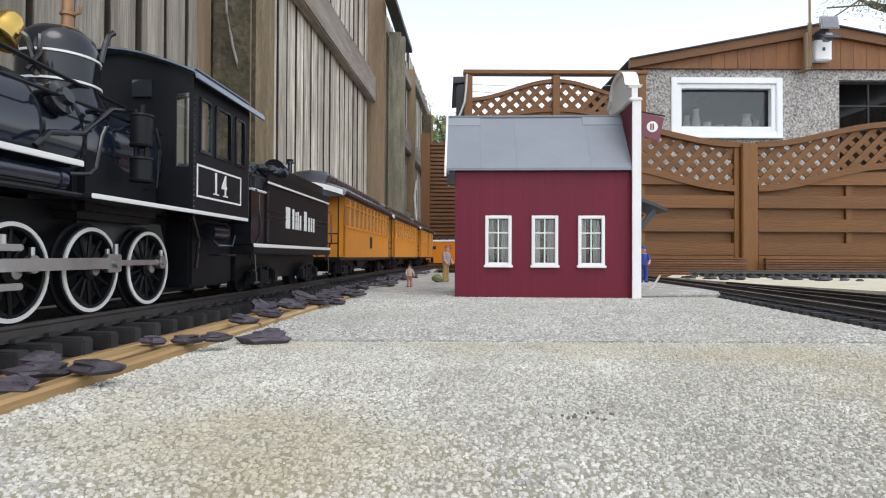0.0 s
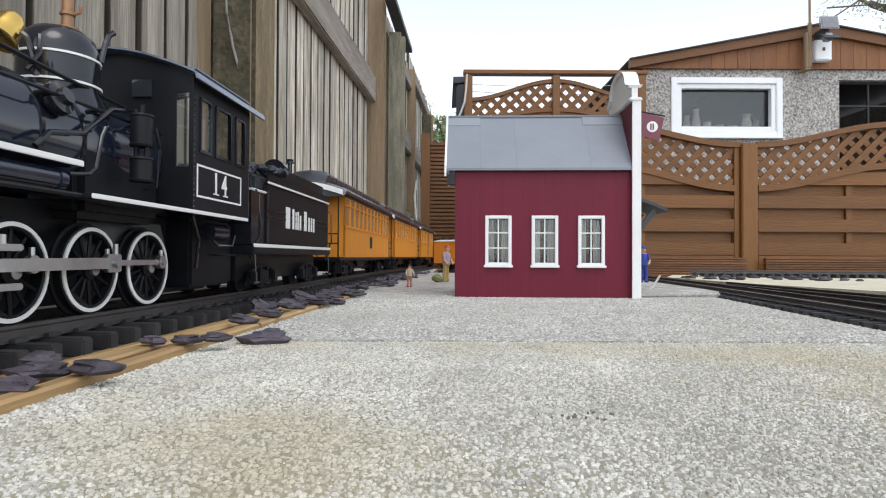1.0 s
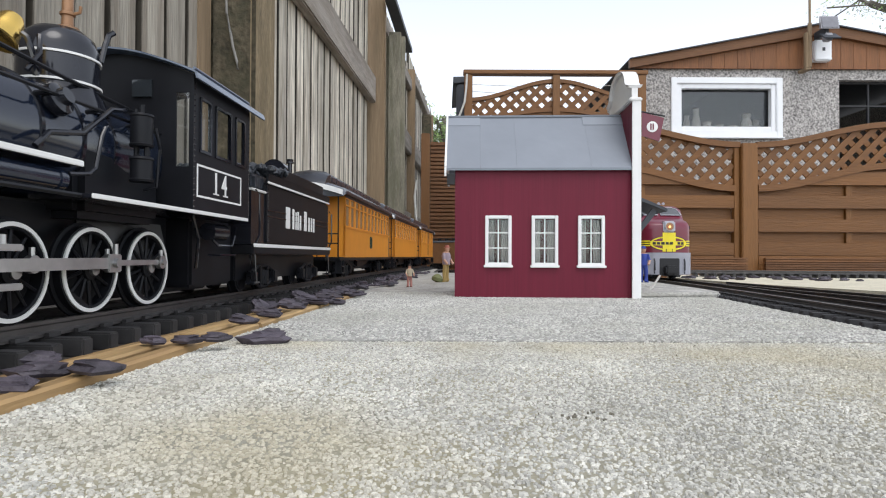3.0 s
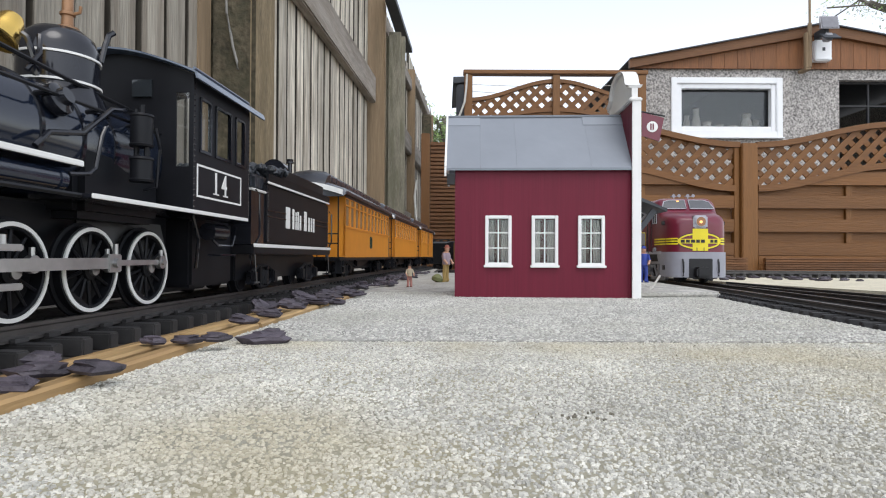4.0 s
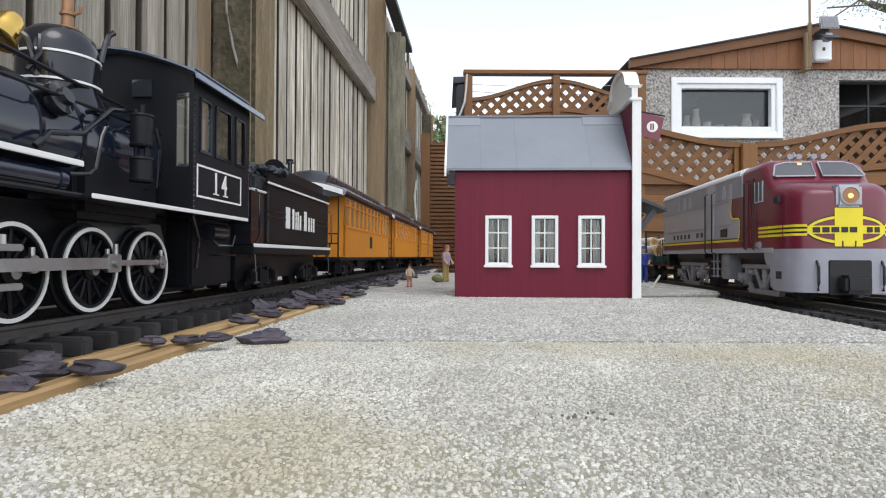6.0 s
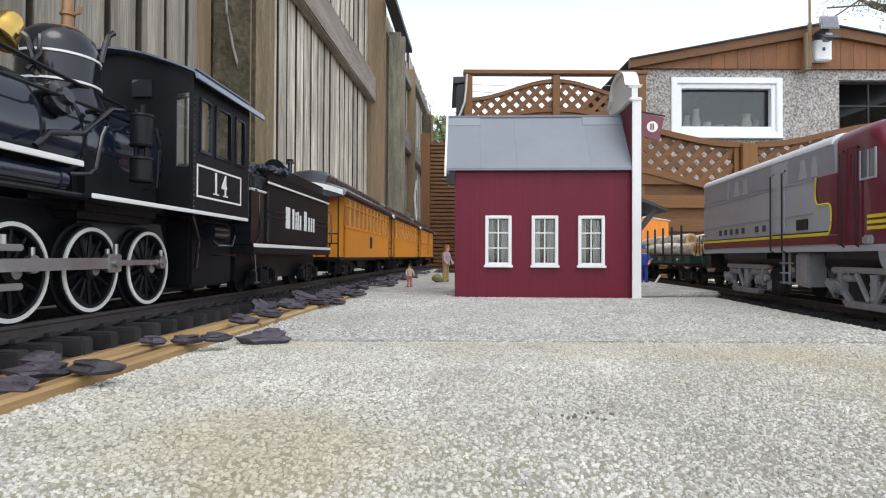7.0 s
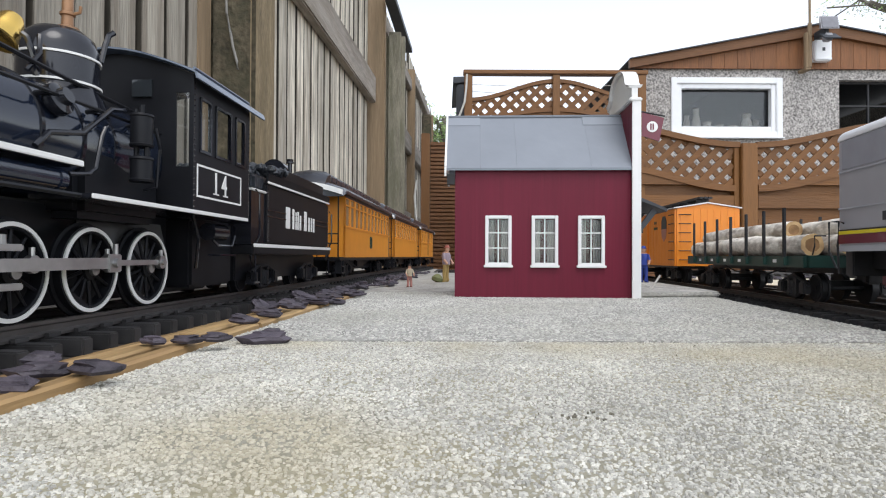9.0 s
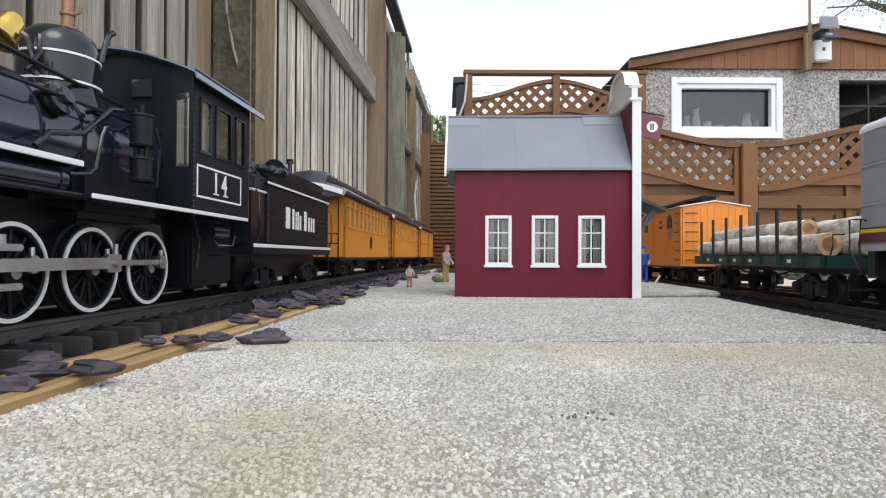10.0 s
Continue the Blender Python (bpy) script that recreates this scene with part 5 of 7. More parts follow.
        for a, b in wins:
            bm = bmesh.new()
            xo = 0.0514 if sx > 0 else -0.0530
            for c, d, z0, z1 in ((a - 0.001, a + 0.0008, 0.1170, 0.1520), (b - 0.0008, b + 0.001, 0.1170, 0.1520), (a - 0.0015, b + 0.0015, 0.1160, 0.1180), (a - 0.001, b + 0.001, 0.1505, 0.1520)):
                box(bm, (xo, Y(c), z0), (xo + 0.0016, Y(d), z1))
            part("window_frame", bm, loco_black, side)
        bm = box(bmesh.new(), (xa + 0.0004, Y(0.3975), 0.1180), (xa + 0.0009, Y(0.414), 0.1510))
        part("pane", bm, pane_glass, side)
    bm = bmesh.new()
    # front sheet with a tall lookout each side, closed by an arched top
    arch = [(0.0, 0.1785), (0.0112, 0.1772), (0.0224, 0.1748), (0.0320, 0.1718), (0.0400, 0.1690), (0.0500, 0.1652)]
    arch = [(-x, z) for x, z in arch[:0:-1]] + arch
    front = sheet([-0.050, -0.0490, -0.0405, 0.0405, 0.0490, 0.050], [cz0, 0.1055, 0.1530, 0.1640], lambda x, z: 0.1055 < z < 0.1530 and 0.0405 < abs(x) < 0.0490, Y(0.387), Y(0.3886))
    merge(bm, front)
    prism(bm, [(-0.050, 0.1640), (0.050, 0.1640)] + arch[::-1], "y", Y(0.387), Y(0.3886))
    part("cab_front", bm, loco_satin, e)
    part("lookout_glass", box(bmesh.new(), (0.0120, Y(0.3850), 0.1500), (0.0250, Y(0.3868), 0.1610), 0.0002), dark_pane, e)
    for x in (0.0405, -0.0490):
        part("pane", box(bmesh.new(), (x, Y(0.3878), 0.1055), (x + 0.0085, Y(0.3882), 0.1530)), pane_glass, e)
    rings = []
    over = [(0.0, 0.1803), (0.0112, 0.1790), (0.0224, 0.1766), (0.0320, 0.1737), (0.0400, 0.1711), (0.0500, 0.1674), (0.0560, 0.1652), (0.0578, 0.1632), (0.0588, 0.1595)]
    over = [(-x, z) for x, z in over[:0:-1]] + over
    for y, t in ((-0.0085, 0.0012), (-0.0070, 0.0018), (0.1065, 0.0018), (0.1080, 0.0012)):
        up = [(x, y, z) for x, z in over]
        low = [(x - math.copysign(t, x) * (abs(x) > 0.055), y, z - t * (abs(x) < 0.0575)) for x, z in over]
        rings.append(up + low[::-1])
    part("cab_roof", loft(bmesh.new(), rings), roof_sky, e, "curved glossy black cab roof")
    for sx in (1, -1):
        part("roof_gutter", rod(bmesh.new(), (sx * 0.0560, -0.0080, 0.1660), (sx * 0.0560, 0.0800, 0.1660), 0.0009, 8), roof_sky, e, "thin rain strip on the roof edge")
    part("backhead", box(bmesh.new(), (-0.030, Y(0.389), 0.079), (0.030, Y(0.40), 0.135), 0.004), loco_black, e)
    # number panel
    bm = bmesh.new()
    for a, b, z0, z1 in ((0.3925, 0.474, 0.1069, 0.1082), (0.3925, 0.474, 0.0867, 0.0880), (0.3925, 0.3939, 0.0880, 0.1069), (0.4726, 0.474, 0.0880, 0.1069)):
        box(bm, (0.0520, Y(a), z0), (0.0524, Y(b), z1))
    part("panel_line", bm, white_paint, e, "white panel outline")
    # slender serifed figures
    for digit, yy in (("1", 0.4240), ("4", 0.4395)):
        letters(digit, 0.0205, Matrix.Translation((0.0524, Y(yy), 0.0977)) @ SIDE @ Matrix.Diagonal((0.80, 1, 1, 1)), white_paint, e, "number", thin=True)
    part("number_foot", box(bmesh.new(), (0.0522, Y(0.4195), 0.0905), (0.0527, Y(0.4290), 0.0914)), white_paint, e)
    part("number_foot", box(bmesh.new(), (0.0522, Y(0.4375), 0.0905), (0.0527, Y(0.4460), 0.0914)), white_paint, e)
    # rivets down the cab corner
    bm = bmesh.new()
    for i in range(24):
        for y in (0.3885, 0.4915):
            lathe(bm, [(0.0006, 0), (0.0004, 0.0005)], (0.0520, Y(y), 0.080 + i * 0.0036), (1, 0, 0), 6)
    part("rivets", bm, loco_black, e)
    # injector, steps and pipes below the cab
    bm = bmesh.new()
    rod(bm, (0.040, Y(0.44), 0.066), (0.040, Y(0.468), 0.066), 0.0062, 14)
    tube(bm, [(0.046, Y(0.435), 0.060), (0.047, Y(0.442), 0.056), (0.047, Y(0.47), 0.056), (0.046, Y(0.478), 0.064)], 0.0009, 6)
    box(bm, (0.040, Y(0.44), 0.0485), (0.050, Y(0.472), 0.0500), 0.0004)
    tube(bm, [(0.038, Y(0.42), 0.076), (0.040, Y(0.425), 0.06), (0.036, Y(0.43), 0.04)], 0.0012, 6)
    part("injector", bm, loco_black, e)
    # driving wheels
    r, zc = 0.0238, RAIL_Z + 0.0238
    for k, y in enumerate((0.2569, 0.3201, 0.3833)):
        for sx in (1, -1):
            w = part("driving_wheel", annulus(bmesh.new(), [(0.0195, -0.006), (0.0255, -0.006), (0.0255, -0.0045), (r, -0.004), (r, 0.0), (0.0202, 0.0006), (0.0195, 0.0)], (sx * 0.0245, Y(y), zc), (sx, 0, 0), 48), loco_satin, e, "spoked black driving wheel")
            for i in range(13):
                a = 2 * math.pi * i / 13
                u = Vector((0, math.cos(a), math.sin(a)))
                part("spoke", rod(bmesh.new(), Vector((sx * 0.0225, Y(y), zc)) + u * 0.004, Vector((sx * 0.0225, Y(y), zc)) + u * 0.0198, 0.0012, 6, 0.0009), loco_satin, w)
            part("hub", lathe(bmesh.new(), [(0.0055, -0.004), (0.0055, 0.0015), (0.0030, 0.0025), (0.0030, 0.004)], (sx * 0.0235, Y(y), zc), (sx, 0, 0), 16), loco_satin, w)
            part("counterweight", loft(bmesh.new(), [[(sx * x, Y(y) + 0.0196 * math.cos(a), zc + 0.0196 * math.sin(a)) for a in [3.6 + i * 0.14 for i in range(9)]] for x in (0.0225, 0.024)]), loco_satin, w)
            if sx > 0:
                part("rim", annulus(bmesh.new(), [(0.0208, -0.0005), (0.0208, 0.0009), (0.0228, 0.0007), (0.0228, -0.0005)], (0.0248, Y(y), zc), (1, 0, 0), 48), white_paint, w, "white painted rim")
                part("axle_end", lathe(bmesh.new(), [(0.0001, 0.0042), (0.0032, 0.004), (0.0034, 0.0022)], (0.0235, Y(y), zc), (1, 0, 0), 14), steel, w)
    # rods
    cy, cz = 0.0055, 0.0035
    pins = [Y(v) + cy for v in (0.2569, 0.3201, 0.3833)]
    zr = zc + cz
    bm = bmesh.new()
    box(bm, (0.0290, pins[0], zr - 0.0016), (0.0308, pins[2], zr + 0.0016), 0.0004)
    for p in pins:
        rod(bm, (0.0285, p, zr), (0.0316, p, zr), 0.0042, 16)
        rod(bm, (0.0270, p, zr), (0.0330, p, zr), 0.0020, 12)
        rod(bm, (0.0300, p, zr + 0.003), (0.0300, p, zr + 0.0078), 0.0013, 10)
    part("side_rod", bm, steel, e, "polished steel side rod")
    bm = bmesh.new()
    loft(bm, [[(0.0325, pins[1] + 0.005, zr - 0.0030), (0.0345, pins[1] + 0.005, zr - 0.0030), (0.0345, pins[1] + 0.005, zr + 0.0030), (0.0325, pins[1] + 0.005, zr + 0.0030)], [(0.0325, Y(0.185), 0.0415), (0.0345, Y(0.185), 0.0415), (0.0345, Y(0.185), 0.0470), (0.0325, Y(0.185), 0.0470)]])
    box(bm, (0.0315, pins[1] - 0.006, zr - 0.0050), (0.0352, pins[1] + 0.0055, zr + 0.0050), 0.0006)
    rod(bm, (0.031, pins[1], zr), (0.0372, pins[1], zr), 0.0026, 14)
    rod(bm, (0.0335, pins[1] + 0.002, zr + 0.004), (0.0335, pins[1] + 0.002, zr + 0.0105), 0.0014, 10)
    part("main_rod", bm, steel, e, "polished steel main rod")
    bm = bmesh.new()
    for z in (0.0505, 0.0335):
        box(bm, (0.0290, Y(0.14), z), (0.0350, Y(0.251), z + 0.0030), 0.0006)
    for i in range(3):
        rod(bm, (0.0325, Y(0.222 + i * 0.009), 0.0525), (0.0325, Y(0.222 + i * 0.009), 0.0575), 0.0018, 8)
    box(bm, (0.0285, Y(0.195), 0.0365), (0.0360, Y(0.222), 0.0505), 0.001)
    part("crosshead", bm, steel, e, "steel crosshead and slide bars")
    part("cylinder", lathe(bmesh.new(), [(0.004, Y(0.095)), (0.0155, Y(0.096)), (0.0165, Y(0.100)), (0.0165, Y(0.138)), (0.0155, Y(0.142)), (0.004, Y(0.143))], (0.036, 0, 0.0455), (0, 1, 0), 28), loco_black, e)
    part("saddle", box(bmesh.new(), (-0.036, Y(0.10), 0.030), (0.030, Y(0.14), 0.085), 0.003), loco_satin, e)
    bm = bmesh.new()
    for y in (0.075, 0.135):
        for sx in (-1, 1):
            wheel_mesh(bm, sx * 0.0255, Y(y), RAIL_Z + 0.013, 0.013, sx)
        rod(bm, (-0.025, Y(y), RAIL_Z + 0.013), (0.025, Y(y), RAIL_Z + 0.013), 0.002, 8)
    part("leading_wheels", bm, loco_satin, e)


steam_engine()


def tender():
    t = thing("tender", on_line(LEFT, float(np.interp(0.618, LEFT[0][:, 1], LEFT[1])), -0.07, 0.07), "black model coal tender with white lining and lettering", "model tender")
    t["group"] = "steam train"
    H = 0.128
    part("tank", box(bmesh.new(), (-0.0465, -H + 0.002, 0.0585), (0.0465, H - 0.035, 0.1135), 0.002), loco_satin, t)
    bm = bmesh.new()
    loft(bm, [[(0.030 * c, y, z) for c, z in ((-1.5, 0.0585), (1.5, 0.0585), (1.5, zt), (-1.5, zt))] for y, zt in ((H - 0.035, 0.104), (H - 0.004, 0.104))])
    part("tank_front", bm, loco_black, t)
    part("front_edge", box(bmesh.new(), (-0.046, H - 0.037, 0.1035), (0.0468, H - 0.003, 0.1055), 0.0008), white_paint, t)
    bm = bmesh.new()
    for sx in (-1, 1):
        loft(bm, [[(sx * 0.0445, y, 0.1135), (sx * 0.0470, y, 0.1135), (sx * 0.0490, y, 0.1215), (sx * 0.0475, y, 0.1215)] for y in (-H + 0.004, H - 0.036)])
    part("flare", bm, loco_satin, t)
    part("lining", box(bmesh.new(), (0.0472, -H + 0.004, 0.1128), (0.0484, H - 0.036, 0.1148), 0.0003), white_paint, t, "white top line")
    part("floor", box(bmesh.new(), (-0.0485, -H, 0.0500), (0.0485, H, 0.0580), 0.001), loco_satin, t)
    part("lining", box(bmesh.new(), (0.0486, -H, 0.0560), (0.0494, H, 0.0590), 0.0003), white_paint, t, "white floor line")
    bm = bmesh.new()
    for z in (0.0835, 0.0890):
        box(bm, (0.0466, -H + 0.006, z), (0.0471, H - 0.038, z + 0.0008))
    for i in range(16):
        for y in (-H + 0.005, H - 0.040):
            lathe(bm, [(0.0007, 0), (0.0005, 0.0006)], (0.0465, y, 0.062 + i * 0.0033), (1, 0, 0), 6)
    part("beading", bm, loco_black, t)
    for sx in (-1, 1):
        part("bunker_side", box(bmesh.new(), (sx * 0.040 - 0.001, -H + 0.006, 0.1135), (sx * 0.040 + 0.001, H - 0.092, 0.1345), 0.0008), loco_satin, t)
    part("bunker_back", box(bmesh.new(), (-0.039, -H + 0.006, 0.1135), (0.039, -H + 0.009, 0.1345), 0.0008), loco_satin, t)
    part("tank_top", box(bmesh.new(), (-0.039, -H + 0.010, 0.1135), (0.039, H - 0.092, 0.1270), 0.001), loco_satin, t)
    # coal lumps heaped at the front
    bm = bmesh.new()
    rs = random.Random(4)
    for i in range(260):
        yy = rs.uniform(0.0, H - 0.012)
        c = Vector((rs.uniform(-0.040, 0.043), yy, 0.1175 + 0.012 * math.sin(min(1.0, (H - 0.010 - yy) / 0.07) * 1.57) + rs.uniform(0, 0.004)))
        r = rs.uniform(0.0025, 0.005)
        q = bmesh.new()
        bmesh.ops.create_icosphere(q, subdivisions=1, radius=r)
        for v in q.verts:
            v.co *= rs.uniform(0.7, 1.2)
        merge(bm, q, Matrix.Translation(c))
    coal = part("coal", bm, coal_mat, t, "heap of coal lumps", smooth=10)
    coal["kind"] = "stuff"
    part("coal_bed", box(bmesh.new(), (-0.042, -0.03, 0.105), (0.043, H - 0.014, 0.1195), 0.003), coal_mat, t)
    # rear hatch arch and lamp bracket
    arch = [(0.0225 + 0.0118 * math.cos(a), 0.1368 + 0.0118 * math.sin(a)) for a in [math.pi * i / 14 for i in range(15)]]
    part("hatch", prism(bmesh.new(), arch + [(0.0107, 0.125), (0.0343, 0.125)], "y", -0.014, 0.006), loco_black, t)
    bm = rod(bmesh.new(), (0.0365, -0.004, 0.125), (0.0365, -0.004, 0.1470), 0.0022, 10)
    lathe(bm, [(0.0042, 0.1455), (0.0040, 0.1470), (0.0030, 0.1476), (0.0036, 0.1496), (0.001, 0.1503)], (0.0365, -0.004, 0), (0, 0, 1), 12)
    part("filler", bm, loco_black, t)
    # plain blocks for the lettering
    y0 = -0.062
    for w, h in ((0.019, 0.021), (0.0085, 0.0205), (0.0050, 0.018), (0.0060, 0.019), (0.0075, 0.0155), (-0.005, 0), (0.0145, 0.021), (0.0085, 0.0155), (0.0075, 0.0155), (0.0075, 0.0155)):
        if w > 0:
            bm = box(bmesh.new(), (0.0466, -y0 - 0.022 - w * 0.66, 0.0755), (0.0473, -y0 - 0.022, 0.0755 + h), 0.0003)
        y0 += abs(w) + 0.0016
        if w > 0:
            part("lettering", bm, white_paint, t, "white lettering block")
    bogie(t, 0.072, 0.052, 0.0125, loco_satin, loco_satin)
    bogie(t, -0.072, 0.052, 0.0125, loco_satin, loco_satin)
    for y in (H - 0.006, -H + 0.006):
        bm = tube(bmesh.new(), [(0.046, y - 0.005, 0.050), (0.047, y - 0.005, 0.026), (0.047, y + 0.005, 0.026), (0.046, y + 0.005, 0.050)], 0.0009, 6)
        box(bm, (0.042, y - 0.006, 0.026), (0.050, y + 0.006, 0.0275))
        part("step", bm, loco_black, t)
        part("grab_rail", tube(bmesh.new(), [(0.0480, y, 0.0585), (0.0515, y, 0.066), (0.0515, y, 0.100), (0.0480, y, 0.104)], 0.0009, 6), loco_black, t)
    part("centre_sill", box(bmesh.new(), (-0.030, -H + 0.008, 0.0275), (0.030, H - 0.008, 0.0500), 0.001), loco_satin, t)
    coupler(t, -H, -H - 0.02)
    # the coal end couples to the engine
    for o in t.children_recursive:
        o.data.transform(Matrix.Diagonal((1, -1, 1, 1)))
        o.data.flip_normals()


tender()


# ---- coaches ----
def coach(y0, y1, kind, label):
    """A wooden-style coach whose body runs from y0 to y1 along the fence track."""
    line_y = LEFT[0][:, 1]
    s = float(np.interp((y0 + y1) / 2, line_y, LEFT[1]))
    L = (y1 - y0) / 2
    c = thing("passenger_coach", on_line(LEFT, s, -L * 0.7, L * 0.7), label, "model coach", "orange coaches")
    B = 0.0485
    zb, zt, w0, w1 = 0.047, 0.136, 0.092, 0.130
    n = {"window": 12, "combine": 12, "baggage": 4}[kind]
    for sx in (1, -1):
        bm = bmesh.new()
        xa, xb = (B - 0.003, B) if sx > 0 else (-B, -B + 0.003)
        box(bm, (xa, -L, zb), (xb, L, w0))
        box(bm, (xa, -L, w1), (xb, L, zt))
        pit = 2 * L / n
        for i in range(n + 1):
            y = -L + i * pit
            half = pit * (0.17 if kind != "baggage" else 0.38)
            box(bm, (xa, max(-L, y - half), w0), (xb, min(L, y + half), w1))
        side = part("side", bm, orange, c)
        if sx > 0:
            part("belt_rail", box(bmesh.new(), (B, -L, w0 - 0.0035), (B + 0.0012, L, w0 - 0.0012), 0.0003), orange, side)
            part("transom", box(bmesh.new(), (B - 0.0012, -L, 0.1195), (B + 0.0006, L, 0.1215), 0.0002), orange, side)
            part("letter_board", box(bmesh.new(), (B, -L, w1 + 0.001), (B + 0.0010, L, zt)), coach_roof, side)
            if kind == "baggage":
                part("door_slot", box(bmesh.new(), (B - 0.002, 0.012, 0.052), (B + 0.0006, 0.024, 0.128)), dark_inside, side)
            if kind == "window":
                em = bmesh.new()
                box(em, (B, -0.012, 0.062), (B + 0.0006, 0.001, 0.082), 0.002)
                part("emblem", em, green_plastic, side, "small dark emblem")
        for i in range(n):
            y = -L + (i + 0.5) * pit
            half = pit * (0.33 if kind != "baggage" else 0.12)
            part("pane", box(bmesh.new(), (xa + 0.0008, y - half, w0), (xa + 0.0016, y + half, w1)), coach_win, side)
    for y in (-L, L - 0.003):
        bm = bmesh.new()
        for x0, x1, z0, z1 in ((-B, -0.012, zb, zt), (0.012, B, zb, zt), (-0.012, 0.012, 0.118, zt)):
            box(bm, (x0, y, z0), (x1, y + 0.003, z1))
        part("end_wall", bm, orange, c)
        part("door", box(bmesh.new(), (-0.012, y + 0.001, zb), (0.012, y + 0.002, 0.118)), orange, c)
    part("floor", box(bmesh.new(), (-B, -L - 0.030, 0.0425), (B, L + 0.030, 0.0475), 0.0008), loco_satin, c)
    # clerestory roof with drooping ends
    def roof_ring(y, f, drop):
        pts = [(-0.0535, 0.1355), (-0.050, 0.143), (-0.030, 0.150), (-0.028, 0.151), (-0.028, 0.151 + 0.011 * f), (-0.020, 0.151 + 0.016 * f), (0, 0.151 + 0.0185 * f), (0.020, 0.151 + 0.016 * f), (0.028, 0.151 + 0.011 * f), (0.028, 0.151), (0.030, 0.150), (0.050, 0.143), (0.0535, 0.1355)]
        return [(x, y, z - drop) for x, z in pts]
    E = L + 0.034
    bow = [(0.0, 0.04, 0.0065), (0.004, 0.30, 0.0045), (0.009, 0.55, 0.0028), (0.016, 0.80, 0.0012), (0.026, 0.96, 0.0002), (0.034, 1.0, 0.0)]
    stations = [(-E + u, k, v) for u, k, v in bow] + [(E - u, k, v) for u, k, v in bow[::-1]]
    part("roof", loft(bmesh.new(), [roof_ring(*q) for q in stations]), coach_grey, c, "dark clerestory roof", 58)
    n2 = 14
    for i in range(n2):
        y = -L + (i + 0.5) * 2 * L / n2
        part("vent_light", box(bmesh.new(), (0.0278, y - L / n2 * 0.7, 0.1535), (0.0288, y + L / n2 * 0.7, 0.1600)), coach_roof, c)
    part("roof_edge", box(bmesh.new(), (0.0515, -L - 0.012, 0.1345), (0.0545, L + 0.012, 0.1385), 0.0006), coach_roof, c)
    for y, d in ((E + 0.0005, 1), (-E - 0.0005, -1)):
        bm = loft(bmesh.new(), [[(x, y + d * k, 0.1285 + 0.013 * math.cos(x / 0.0535 * 1.4)) for x in [-0.053 + 0.106 * i / 12 for i in range(13)]] + [(x, y + d * k, 0.1355 + 0.013 * math.cos(x / 0.0535 * 1.4)) for x in [0.053 - 0.106 * i / 12 for i in range(13)]] for k in (0, 0.004)])
        part("roof_fascia", bm, white_paint, c, "white roof end trim")
    # end platforms with railings and steps
    for d in (1, -1):
        y = d * (L + 0.027)
        iron = brown_post if d > 0 else loco_satin
        for sx in (-1, 1):
            bm = rod(bmesh.new(), (sx * 0.045, y, 0.047), (sx * 0.045, y, 0.134), 0.0011, 6)
            for x in (0.016, 0.030):
                rod(bm, (sx * x, y, 0.047), (sx * x, y, 0.079), 0.0009, 6)
            for z in (0.066, 0.079):
                rod(bm, (sx * 0.045, y, z), (sx * 0.014, y, z), 0.0010, 6)
            part("platform_railing", bm, iron, c)
        bm = bmesh.new()
        for z in (0.034, 0.025):
            box(bm, (0.036, d * (L + 0.016) - 0.008, z), (0.050, d * (L + 0.016) + 0.008, z + 0.0015))
        for k in (-0.008, 0.008):
            box(bm, (0.040, d * (L + 0.016) + k - 0.0006, 0.025), (0.049, d * (L + 0.016) + k + 0.0006, 0.043))
        part("steps", bm, loco_satin, c)
        coupler(c, d * (L + 0.02), d * (L + 0.038))
    bm = bmesh.new()
    tube(bm, [(0.030, -L * 0.45, 0.042), (0.030, -L * 0.2, 0.031), (0.030, L * 0.2, 0.031), (0.030, L * 0.45, 0.042)], 0.0010, 6)
    box(bm, (-0.03, -0.03, 0.030), (0.03, 0.03, 0.042), 0.002)
    part("truss_rods", bm, loco_satin, c)
    part("centre_sill", box(bmesh.new(), (-0.024, -L * 0.98, 0.0270), (0.024, L * 0.98, 0.0425), 0.001), loco_satin, c)
    bogie(c, L * 0.72, 0.048, 0.0115, loco_satin, loco_satin)
    bogie(c, -L * 0.72, 0.048, 0.0115, loco_satin, loco_satin)


coach(0.832, 1.240, "window", "orange model coach with a row of narrow windows")
coach(1.330, 1.742, "combine", "orange model coach further along the fence track")
coach(1.838, 2.19, "baggage", "orange model baggage coach with a dark door slot")


# ---- red and silver diesel ----
def section(y, w, zb, zt, r, n=7):
    """Body cross-section with rounded roof corners."""
    pts = [(w, y, zb), (w, y, (zb + zt - r) / 2)]
    pts += [(w - r * 1.3 + r * 1.3 * math.cos(a), y, zt - r + r * math.sin(a)) for a in [math.pi / 2 * i / (n - 1) for i in range(n)]]
    pts += [(-x, yy, z) for x, yy, z in pts[::-1]]
    return pts


NOSE_W = [0.0, 0.012, 0.026, 0.038, 0.046, 0.0500, 0.0525]
NOSE_Y = [0.4835, 0.4828, 0.4805, 0.4755, 0.4665, 0.4500, 0.4150]


def nose_y(x):
    return float(np.interp(abs(x), NOSE_W, NOSE_Y))


def wrap(bm, x0, x1, lo, hi, lift=0.0008, n=24):
    """A thin strip lying on the curved nose."""
    rows = [x0 + (x1 - x0) * i / n for i in range(n + 1)]
    loft(bm, [[(x, nose_y(x) - 0.002, lo(x)), (x, nose_y(x) + lift, lo(x)), (x, nose_y(x) + lift, hi(x)), (x, nose_y(x) - 0.002, hi(x))] for x in rows])


